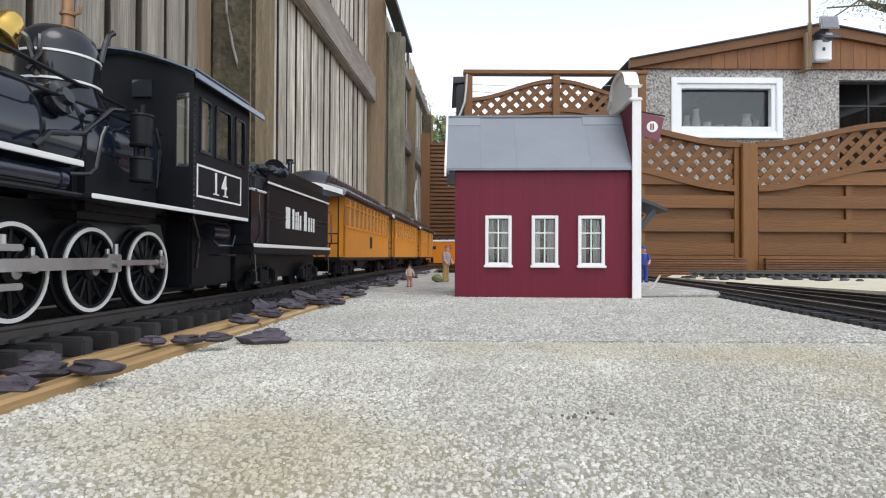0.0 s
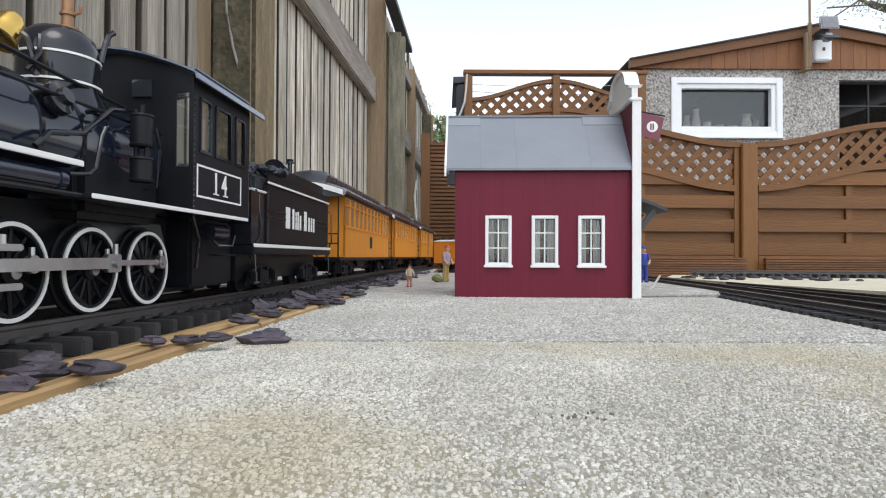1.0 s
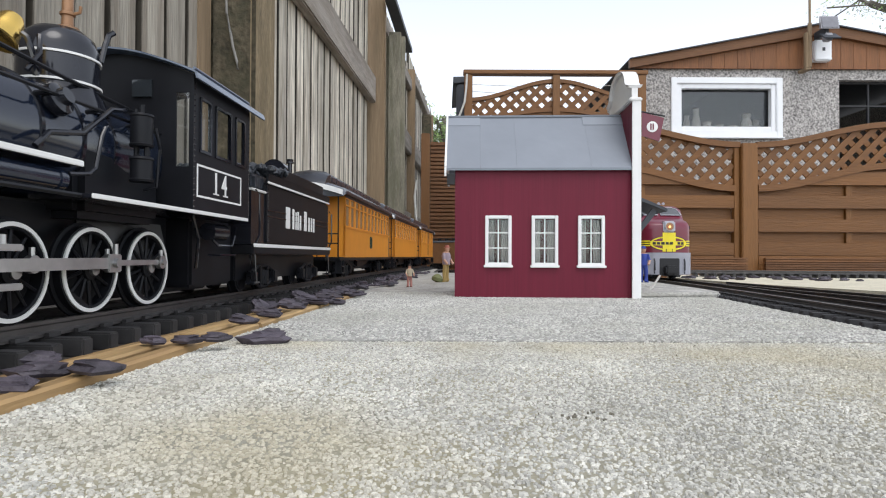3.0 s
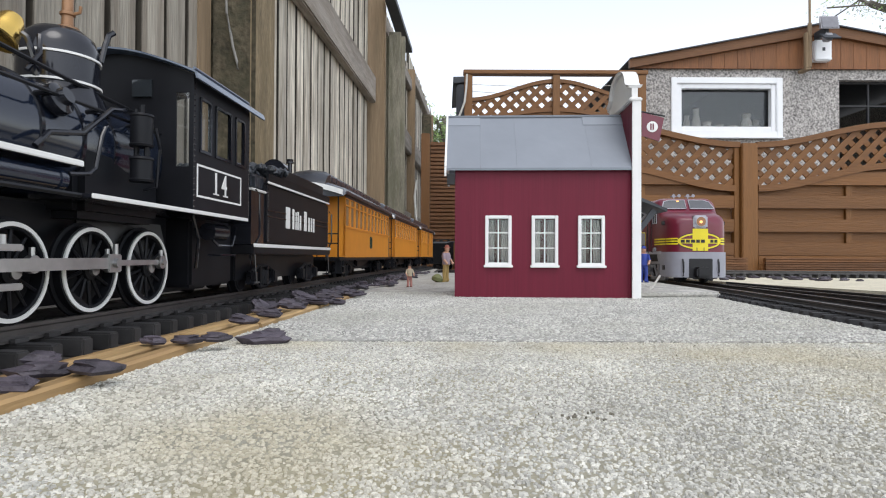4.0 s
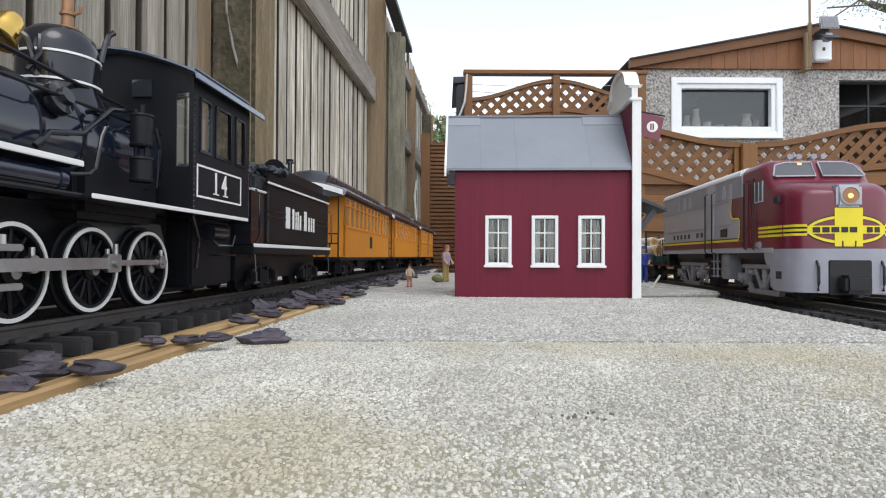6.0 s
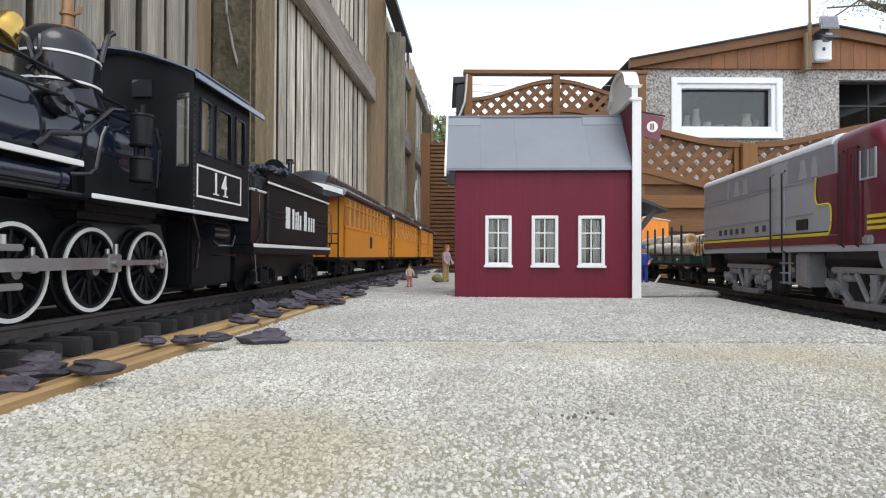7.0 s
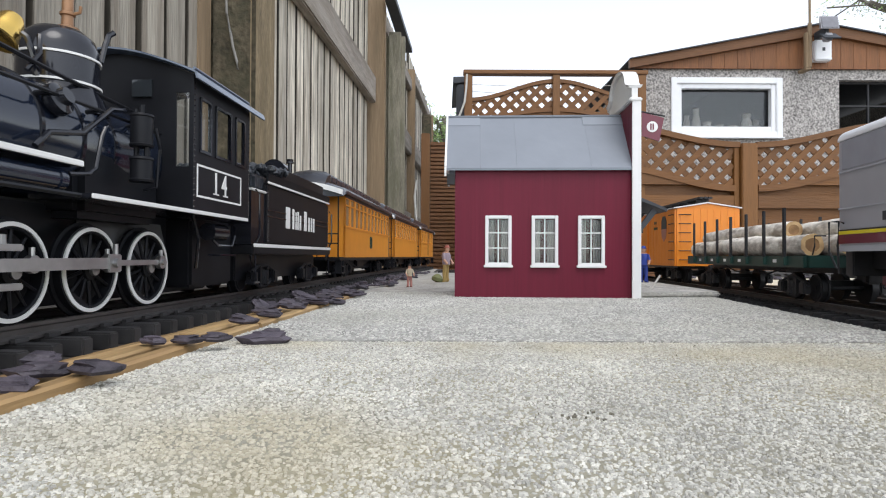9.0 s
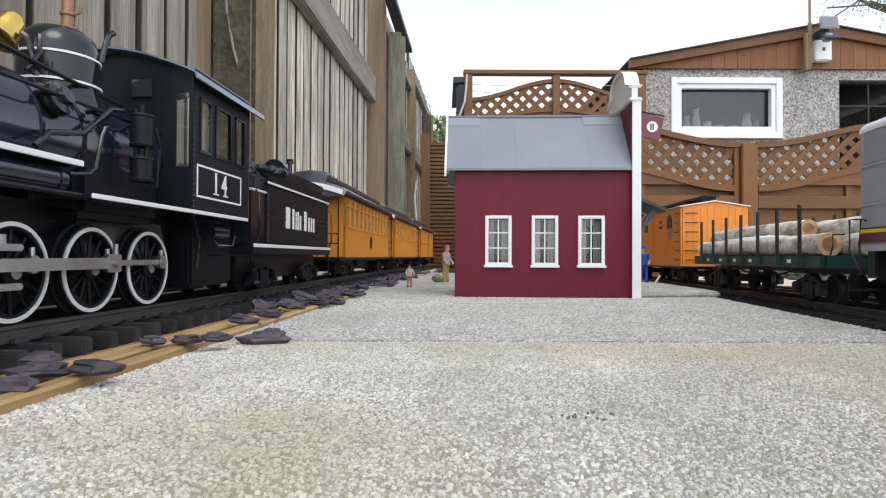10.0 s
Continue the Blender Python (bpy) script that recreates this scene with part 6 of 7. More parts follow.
def diesel():
    d = thing("diesel_locomotive", Matrix(), "maroon and silver model diesel with yellow nose emblem", "model locomotive", "freight train")
    W = 0.0525
    part("body", loft(bmesh.new(), [section(-0.043, W - 0.001, 0.0585, 0.1545, 0.011), section(-0.041, W, 0.0585, 0.1560, 0.011), section(0.345, W, 0.0585, 0.1560, 0.011)]), silver, d, "silver-grey hood")
    part("roof", loft(bmesh.new(), [[(x, y, z) for x, y, z in section(yy, W + 0.0006, 0.1475, 0.1572, 0.0092)] for yy in (-0.0425, 0.334)]), roof_silver, d, "pale silver roof")
    # maroon cab and nose: slices follow the rounded plan
    rings = [section(0.3452, W, 0.0585, 0.1572, 0.0115), section(0.388, W, 0.0585, 0.1575, 0.012), section(0.3975, W - 0.0003, 0.0585, 0.1555, 0.015), section(0.4120, W - 0.0008, 0.0585, 0.1335, 0.012), section(0.424, W - 0.0010, 0.0585, 0.1290, 0.014)]
    for w, y in list(zip(NOSE_W, NOSE_Y))[::-1][1:-1]:
        rings.append(section(y, w, 0.0585, 0.1285 - 0.014 * ((y - 0.424) / 0.06) ** 2, min(0.014, w * 0.7)))
    part("nose", loft(bmesh.new(), rings), maroon, d, "maroon cab and rounded nose")
    # windscreen panes and cab side windows
    for sx in (1, -1):
        q = [(0.0035, 0.3990, 0.1528), (0.0300, 0.3990, 0.1526), (0.0405, 0.3984, 0.1500), (0.0465, 0.4088, 0.1372), (0.0440, 0.4098, 0.1362), (0.0035, 0.4102, 0.1366)]
        bm = loft(bmesh.new(), [[(sx * x, y + k * 0.84, z + k * 0.55) for x, y, z in q] for k in (-0.001, 0.0014)])
        part("windscreen", bm, screen_glass, d, "grey windscreen pane")
        bm = tube(bmesh.new(), [(sx * x, y + 0.0014, z + 0.0009) for x, y, z in q + q[:1]], 0.0009, 6)
        part("windscreen_frame", bm, silver, d)
        x = sx * W
        bm = box(bmesh.new(), (min(x, x + sx * 0.0006), 0.380, 0.112), (max(x, x + sx * 0.0006), 0.398, 0.1335), 0.0002)
        side = part("cab_window", bm, screen_glass, d, "cab side window")
        bm = bmesh.new()
        for a, b, z0, z1 in ((0.3785, 0.400, 0.1105, 0.1120), (0.3985, 0.400, 0.112, 0.134), (0.3785, 0.380, 0.112, 0.134), (0.3895, 0.3905, 0.112, 0.1335)):
            box(bm, (min(x, x + sx * 0.0012), a, z0), (max(x, x + sx * 0.0012), b, z1))
        part("frame", bm, silver, side)
        # crew door with handrails
        bm = bmesh.new()
        for a, b, z0, z1 in ((0.3600, 0.3610, 0.062, 0.140), (0.3740, 0.3750, 0.062, 0.140), (0.3610, 0.3740, 0.139, 0.140), (0.3645, 0.3655, 0.110, 0.134), (0.3695, 0.3705, 0.110, 0.134), (0.3645, 0.3705, 0.110, 0.111)):
            box(bm, (min(x, x + sx * 0.0007), a, z0), (max(x, x + sx * 0.0007), b, z1))
        part("crew_door", bm, maroon, d)
        for y in (0.3555, 0.3765):
            part("handrail", tube(bmesh.new(), [(x, y, 0.138), (x + sx * 0.003, y, 0.136), (x + sx * 0.003, y, 0.060), (x, y, 0.058)], 0.0008, 6), black_plastic, d)
        # number boards
        bm = box(bmesh.new(), (min(x * 0.965, x * 1.03), 0.432, 0.1065), (max(x * 0.965, x * 1.03), 0.446, 0.1130), 0.0006)
        part("number_board", bm, black_plastic, d)
        # stripes along the hood
        xa = x if sx > 0 else x - 0.0008
        part("stripe", box(bmesh.new(), (xa, -0.0415, 0.0610), (xa + 0.0008, 0.345, 0.0685)), maroon, d, "maroon stripe")
        part("stripe", box(bmesh.new(), (xa, -0.0415, 0.0687), (xa + 0.0010, 0.324, 0.0715)), yellow, d, "yellow stripe")
        part("stripe", box(bmesh.new(), (xa, -0.0415, 0.0717), (xa + 0.0009, 0.324, 0.0727)), black_paint, d)
        # sweeping warbonnet edge: maroon field with yellow border
        curve = [(u + 0.008, v) for u, v in [(0.316 + 0.010 * math.sin(a), 0.081 - 0.0113 * math.cos(a)) for a in [i * math.pi / 2 / 8 for i in range(9)]] + [(0.326, 0.0905)] + [(0.318 + 0.008 * math.cos(a), 0.0905 + 0.006 * math.sin(a)) for a in [i * math.pi / 2 / 5 for i in range(1, 6)]] + [(0.298, 0.0965)] + [(0.298 - 0.010 * math.sin(a), 0.1065 - 0.010 * math.cos(a)) for a in [i * math.pi / 2 / 6 for i in range(1, 7)]] + [(0.2885, 0.1150), (0.2905, 0.1215)]]
        field = [(0.3455, 0.0690)] + curve + [(0.3455, 0.1215)]
        prism_m = bmesh.new()
        vs = [[(xa + k, p[0], p[1]) for p in field] for k in (0.0, 0.0006)]
        loft(prism_m, vs)
        part("warbonnet", prism_m, maroon, d, "maroon curved field")
        part("warbonnet_edge", tube(bmesh.new(), [(x + sx * 0.0004, p[0] - 0.001, p[1]) for p in curve], 0.0012, 6), yellow, d, "yellow curved border")
        part("warbonnet_edge", tube(bmesh.new(), [(x + sx * 0.0004, p[0] + 0.0012, p[1] + 0.0004) for p in curve], 0.0006, 5), black_paint, d)
        # upper screens and mouldings
        for a, b in ((-0.036, 0.050), (0.056, 0.176), (0.218, 0.340)):
            part("screen", box(bmesh.new(), (xa, a, 0.1230), (xa + 0.0006, b, 0.1462)), silver_mid, d, "darker grey screen")
        for a, b in ((0.072, 0.092), (0.100, 0.116), (0.250, 0.272), (0.284, 0.300)):
            bm = loft(bmesh.new(), [[(xa + k, a, 0.1230), (xa + k, b, 0.1230), (xa + k, (a + b) / 2 + 0.004, 0.1415), (xa + k, (a + b) / 2 - 0.004, 0.1415)] for k in (0, 0.0010)])
            part("brace", bm, silver, d)
        for z in (0.1200, 0.0895):
            part("moulding", box(bmesh.new(), (xa, -0.041, z), (xa + 0.0012, 0.288, z + 0.0016), 0.0004), silver, d)
        # side door with handrails in the hood
        part("hood_door", box(bmesh.new(), (xa, 0.186, 0.074), (xa + 0.0009, 0.208, 0.1465)), silver, d)
        for y in (0.184, 0.210):
            part("handrail", tube(bmesh.new(), [(x, y, 0.137), (x + sx * 0.004, y, 0.134), (x + sx * 0.004, y, 0.056), (x, y, 0.054)], 0.0009, 6), black_plastic, d)
        part("rear_handrail", tube(bmesh.new(), [(x, -0.034, 0.078), (x + sx * 0.004, -0.034, 0.080), (x + sx * 0.004, -0.036, 0.060), (x + sx * 0.002, -0.038, 0.036)], 0.0009, 6), black_plastic, d)
        part("rear_handrail", tube(bmesh.new(), [(x, -0.0445, 0.080), (x + sx * 0.004, -0.050, 0.080), (x + sx * 0.004, -0.050, 0.055), (x, -0.046, 0.040)], 0.0009, 6), black_plastic, d)
        part("number_plate", box(bmesh.new(), (xa, 0.244, 0.0755), (xa + 0.0012, 0.274, 0.0855)), black_paint, d, "dark plate")
        word_bars(d, 0.020, 0.0776, (0.0085, 0.0085, 0.0085, 0.0085, 0.0085, -0.010, 0.0085, 0.0085), 0.0068, xa, lead, 0.0105)
        part("sill", box(bmesh.new(), (xa - sx * 0.001, -0.042, 0.0545), (xa + 0.0014 - sx * 0.001, 0.425, 0.0598), 0.0004), silver, d)
        # underframe box and ladder
        part("battery_box", box(bmesh.new(), (0.028, 0.218, 0.021) if sx > 0 else (-0.046, 0.218, 0.021), (0.046, 0.252, 0.0535) if sx > 0 else (-0.028, 0.252, 0.0535), 0.0015), truck_grey, d)
        bm = bmesh.new()
        for y in (0.195, 0.208):
            box(bm, (min(sx * 0.047, sx * 0.049), y - 0.0008, 0.022), (max(sx * 0.047, sx * 0.049), y + 0.0008, 0.056))
        for z in (0.023, 0.033, 0.043):
            box(bm, (min(sx * 0.044, sx * 0.052), 0.195, z), (max(sx * 0.044, sx * 0.052), 0.208, z + 0.0014))
        part("ladder", bm, truck_grey, d)
        part("step", box(bmesh.new(), (min(sx * 0.048, sx * 0.056), 0.385, 0.0590), (max(sx * 0.048, sx * 0.056), 0.395, 0.0670), 0.0015), truck_grey, d)
    # nose emblem wrapped round the front
    bm = bmesh.new()
    wrap(bm, -0.0130, 0.0130, lambda x: 0.0605, lambda x: 0.0985, 0.0012)
    panel = part("nose_panel", bm, yellow, d, "yellow nose panel")
    a_, b_, cz = 0.0365, 0.0142, 0.0770
    oval = lambda x, k: b_ * k * math.sqrt(max(0.0, 1 - (x / (a_ * (1 if k == 1 else 0.93))) ** 2))
    for sx in (1, -1):
        bm = bmesh.new()
        x0, x1 = (0.0130, a_ - 0.0002) if sx > 0 else (-a_ + 0.0002, -0.0130)
        for s2 in (1, -1):
            wrap(bm, x0, x1, lambda x: cz + s2 * (oval(x, 0.80) if s2 > 0 else oval(x, 1)), lambda x: cz + s2 * (oval(x, 1) if s2 > 0 else oval(x, 0.80)), 0.0010)
        wrap(bm, x0, x1, lambda x: cz - 0.0040, lambda x: cz + 0.0040, 0.0011)
        part("emblem", bm, yellow, d, "yellow winged oval")
        bm = bmesh.new()
        wrap(bm, x0, x1, lambda x: cz + oval(x, 1), lambda x: cz + oval(x, 1) + 0.0012, 0.0008)
        wrap(bm, x0, x1, lambda x: cz - oval(x, 1) - 0.0012, lambda x: cz - oval(x, 1), 0.0008)
        part("emblem_outline", bm, black_paint, d)
        for dz in (-0.0045, 0.0, 0.0045):
            bm = bmesh.new()
            xs = (a_, 0.0525) if sx > 0 else (-0.0525, -a_)
            wrap(bm, xs[0], xs[1], lambda x: cz + dz - 0.0013, lambda x: cz + dz + 0.0013, 0.0009, 12)
            lo, hi = (0.0522, 0.0533) if sx > 0 else (-0.0533, -0.0522)
            box(bm, (lo, 0.388, cz + dz - 0.0013), (hi, 0.4155, cz + dz + 0.0013))
            part("wing_stripe", bm, yellow, d, "yellow wing stripe")
        for dz in (-0.0022, 0.0022):
            bm = bmesh.new()
            xs = (a_, 0.0525) if sx > 0 else (-0.0525, -a_)
            wrap(bm, xs[0], xs[1], lambda x: cz + dz - 0.0009, lambda x: cz + dz + 0.0009, 0.0006, 12)
            part("wing_line", bm, black_paint, d)
    # plain bars for the nose lettering
    for x0, w in ((-0.0320, 0.0060), (-0.0240, 0.0062), (-0.0160, 0.0068), (-0.0072, 0.0060), (0.0005, 0.0068), (0.0170, 0.0055), (0.0245, 0.0055)):
        bm = bmesh.new()
        wrap(bm, -x0 - w, -x0, lambda x: cz - 0.0026, lambda x: cz + 0.0026, 0.0018, 4)
        part("lettering", bm, black_paint, d)
    for x in (-0.006, 0.006):
        bm = bmesh.new()
        wrap(bm, x - 0.0006, x + 0.0006, lambda v: 0.0600, lambda v: 0.0660, 0.0016, 2)
        part("panel_line", bm, black_paint, d)
    # headlamp
    bm = bmesh.new()
    box(bm, (-0.0120, 0.4560, 0.0990), (0.0120, 0.4868, 0.1215), 0.0025)
    annulus(bm, [(0.0094, 0.0), (0.0094, 0.0016), (0.0080, 0.0022), (0.0080, 0.0)], (0, 0.4866, 0.1105), (0, 1, 0), 28)
    part("headlamp_housing", bm, silver, d, "silver headlamp housing")
    part("headlamp_reflector", lathe(bmesh.new(), [(0.0001, 0.0003), (0.0050, 0.0005), (0.0080, 0.0012)], (0, 0.4868, 0.1105), (0, 1, 0), 28), bronze, d)
    part("headlamp_bulb", lathe(bmesh.new(), [(0.0001, 0.003), (0.0022, 0.002), (0.0026, 0.0)], (0, 0.4876, 0.1100), (0, 1, 0), 16), lamp_warm, d, "glowing bulb")
    part("cab_lamp", box(bmesh.new(), (0.014, 0.4000, 0.1505), (0.018, 0.4030, 0.1523)), lamp_warm, d, "lit cab lamp")
    # silver front valance and pilot
    rings = []
    for w, y in ((0.0520, 0.428), (0.0515, 0.445), (0.0480, 0.468), (0.0400, 0.480), (0.026, 0.4860)):
        rings.append([(w, y, 0.0145), (w, y, 0.0583), (-w, y, 0.0583), (-w, y, 0.0145)])
    part("pilot", loft(bmesh.new(), rings), silver_mid, d, "silver front valance")
    for sx in (-1, 1):
        sweep = [(0.4285, 0.0583), (0.4285, 0.0145), (0.4160, 0.0185), (0.4155, 0.0380)] + [(0.4155 - 0.016 * math.sin(a), 0.0380 + 0.0165 * (1 - math.cos(a))) for a in [i * math.pi / 2 / 6 for i in range(1, 7)]] + [(0.3950, 0.0583)]
        bm = loft(bmesh.new(), [[(sx * x, u, v) for u, v in sweep] for x in (0.0495, 0.0518)])
        part("skirt", bm, silver_mid, d, "silver skirt swept up behind the valance")
    for z in (0.0475, 0.0510, 0.0545):
        bm = bmesh.new()
        for x0, x1 in ((0.0165, 0.044), (-0.044, -0.0165)):
            wrap(bm, x0, x1, lambda x: z, lambda x: z + 0.0018, 0.0036, 8)
        part("grille_bar", bm, roof_silver, d)
    for sx in (-1, 1):
        part("step_recess", box(bmesh.new(), (min(sx * 0.0502, sx * 0.0522), 0.434, 0.0270), (max(sx * 0.0502, sx * 0.0522), 0.448, 0.0350)), black_plastic, d)
        part("step_recess", box(bmesh.new(), (min(sx * 0.0502, sx * 0.0522), 0.434, 0.0400), (max(sx * 0.0502, sx * 0.0522), 0.444, 0.0460)), silver_mid, d)
        bm = bmesh.new()
        xs = (0.0185, 0.0200) if sx > 0 else (-0.0200, -0.0185)
        wrap(bm, xs[0], xs[1], lambda x: 0.0165, lambda x: 0.0460, 0.0036, 2)
        part("pilot_seam", bm, black_plastic, d)
        # black beams added to stand in for shade between sill and bogies
        part("bolster_beam", box(bmesh.new(), (min(sx * 0.030, sx * 0.046), 0.300, 0.0480), (max(sx * 0.030, sx * 0.046), 0.428, 0.0582)), black_plastic, d)
        part("bolster_beam", box(bmesh.new(), (min(sx * 0.030, sx * 0.046), 0.020, 0.0480), (max(sx * 0.030, sx * 0.046), 0.150, 0.0582)), black_plastic, d)
    part("coupler_pocket", box(bmesh.new(), (-0.0200, 0.470, 0.0126), (0.0200, 0.4872, 0.0470), 0.001), black_plastic, d)
    bm = box(bmesh.new(), (-0.012, 0.486, 0.0150), (0.012, 0.508, 0.0325), 0.003)
    part("coupler", bm, black_plastic, d)
    for x in (-0.030, 0.030):
        part("hose", tube(bmesh.new(), [(x, 0.484, 0.046), (x, 0.489, 0.040), (x, 0.489, 0.024), (x, 0.487, 0.017)], 0.0014, 6), black_plastic, d)
    part("underframe", box(bmesh.new(), (-0.030, -0.039, 0.040), (0.030, 0.45, 0.0584), 0.001), black_plastic, d)
    part("rear_frame", box(bmesh.new(), (-0.045, -0.047, 0.034), (0.045, -0.035, 0.0584), 0.001), black_plastic, d)
    coupler(d, -0.043, -0.060, 0.030, maroon)
    # air horns on the cab roof, fan housings on the hood
    bm = bmesh.new()
    for x in (-0.022, 0.004):
        for k in (0, 0.010):
            lathe(bm, [(0.0032, 0.012), (0.0026, 0.010), (0.0010, 0.004), (0.0010, -0.004)], (x + k, 0.365, 0.1640), (0, 1, 0), 12)
        rod(bm, (x + 0.005, 0.364, 0.156), (x + 0.005, 0.364, 0.1635), 0.0012, 8)
        rod(bm, (x, 0.364, 0.1635), (x + 0.010, 0.364, 0.1635), 0.0010, 8)
    part("air_horns", bm, silver_mid, d, "chrome air horns")
    for y in (0.055, 0.115):
        part("roof_fan", lathe(bmesh.new(), [(0.024, 0.1560), (0.024, 0.1620), (0.022, 0.1625), (0.020, 0.1610), (0.001, 0.1610)], (0, y, 0), (0, 0, 1), 28), silver_mid, d)
    part("exhaust", box(bmesh.new(), (-0.008, 0.21, 0.156), (0.008, 0.235, 0.1655), 0.002), black_plastic, d)
    # the hood between the side door and the cab is short and the nose blunt: draw those stretches in
    for o in d.children_recursive:
        for v in o.data.vertices:
            v.co.y = float(np.interp(v.co.y, (-1.0, 0.21, 0.345, 0.41, 1.41), (-1.0, 0.21, 0.3045, 0.3695, 1.1195)))
    bogie(d, 0.080, 0.096, 0.0185, truck_grey, lead, "cast", 0.040, SUNK)
    bogie(d, 0.335, 0.096, 0.0185, truck_grey, lead, "cast", 0.040, SUNK)
    return d


DIESEL = diesel()


# ---- flat car with stakes ----
def flat_car():
    f = thing("flat_car", Matrix(), "dark green model flat car with black stakes", "model flat car", "freight train")
    L, W = 0.177, 0.0495
    part("deck", box(bmesh.new(), (-W + 0.003, -L, 0.046), (W - 0.003, L, 0.0505), 0.0006), coach_roof, f)
    for sx in (-1, 1):
        part("side_sill", box(bmesh.new(), (sx * W - 0.002, -L, 0.0395), (sx * W + 0.002, L, 0.0512), 0.0006), green_plastic, f, "dark green side beam")
    for y in (-L, L):
        part("end_beam", box(bmesh.new(), (-W + 0.002, y - 0.003, 0.0395), (W - 0.002, y + 0.003, 0.0514), 0.0006), green_plastic, f, "dark green end beam")
    for i in range(7):
        y = -0.141 + i * 0.0472
        for sx in (-1, 1):
            part("stake_pocket", box(bmesh.new(), (sx * (W + 0.0035) - 0.0022, y - 0.0036, 0.0415), (sx * (W + 0.0035) + 0.0022, y + 0.0036, 0.0500), 0.0006), green_plastic, f)
            part("stake", box(bmesh.new(), (sx * (W + 0.0035) - 0.0014, y - 0.0016, 0.0435), (sx * (W + 0.0035) + 0.0014, y + 0.0016, 0.1000), 0.0004), black_plastic, f, "black stake")
    for i, y in enumerate((-0.118, -0.070, -0.023, 0.024, 0.118)):
        word_bars(f, y - 0.004, 0.0440, (0.0022, 0.0022, 0.0022), 0.0035, W + 0.0021, white_paint, 0.0006)
    bm = bmesh.new()
    for x in (-0.012, 0.012):
        box(bm, (x - 0.003, -L + 0.004, 0.034), (x + 0.003, L - 0.004, 0.046))
    for x in (-0.028, 0.028):
        tube(bm, [(x, -0.12, 0.044), (x, -0.05, 0.031), (x, 0.05, 0.031), (x, 0.12, 0.044)], 0.0010, 6)
    part("underframe", bm, black_plastic, f)
    rodm = bmesh.new()
    tube(rodm, [(0.044, L + 0.002, 0.052), (0.044, L + 0.006, 0.060), (0.044, L + 0.006, 0.070)], 0.0008, 6)
    rod(rodm, (0.044, L + 0.006, 0.07), (0.034, L + 0.006, 0.07), 0.0008, 6)
    part("brake_staff", rodm, black_plastic, f)
    bogie(f, 0.125, 0.046, 0.0138, black_plastic, black_plastic, sunk=SUNK)
    bogie(f, -0.125, 0.046, 0.0138, black_plastic, black_plastic, sunk=SUNK)
    coupler(f, L, L + 0.018)
    coupler(f, -L, -L - 0.018)
    return f


FLAT = flat_car()


def log(length, r, seed):
    rs = random.Random(seed)
    bm = bmesh.new()
    rings = []
    n = 18
    wob = [rs.uniform(-0.08, 0.08) for _ in range(n)]
    for i in range(21):
        y = -length / 2 + length * i / 20
        cx, cz = 0.0012 * math.sin(y * 14 + seed), 0.0009 * math.sin(y * 19 + seed * 2)
        k = r * (1 + 0.05 * math.sin(y * 31 + seed) + (0.06 if i in (6, 13) else 0))
        rings.append([(cx + math.cos(2 * math.pi * j / n) * k * (1 + wob[j] * 0.6), y, cz + math.sin(2 * math.pi * j / n) * k * (1 + wob[(j + i // 4) % n] * 0.5)) for j in range(n)])
    def inner(r_):
        mid = sum((Vector(p) for p in r_), Vector()) / len(r_)
        return [mid + (Vector(p) - mid) * 0.62 for p in r_]
    rings = [inner(rings[0])] + rings + [inner(rings[-1])]
    loft(bm, rings)
    ob = part("log", bm, bark, None, smooth=50)
    ob.data.materials.append(cut_wood)
    ob.data.materials.append(heart_wood)
    for f in ob.data.polygons:
        if len(f.vertices) > 4:
            f.material_index = 2
        elif abs(f.normal.y) > 0.9:
            f.material_index = 1
    return tagged(ob, "pale birch log with bark loaded on the flat car", "log", "logs on the flat car")


# each log with its place on the flat car
LOGS = [(log(0.336, 0.0112, 1), pose(0.0340, -0.012, 0.0620, 0.3, 0, 0.4)), (log(0.345, 0.0105, 2), pose(0.0105, 0.010, 0.0613, 0, 0, -0.5)), (log(0.350, 0.0110, 3), pose(-0.0125, 0.0, 0.0617, 0, 0, 0.6)), (log(0.340, 0.0105, 7), pose(-0.0355, -0.003, 0.0613, 0, 0, 0)),
        (log(0.255, 0.0090, 4), pose(0.0215, -0.038, 0.0795, 0.5, 0, 0.8)), (log(0.33, 0.0092, 5), pose(-0.0010, 0.035, 0.0795, 0, 0, -0.6)), (log(0.30, 0.0088, 6), pose(-0.024, 0.0, 0.0795, 0, 0, 0.5))]


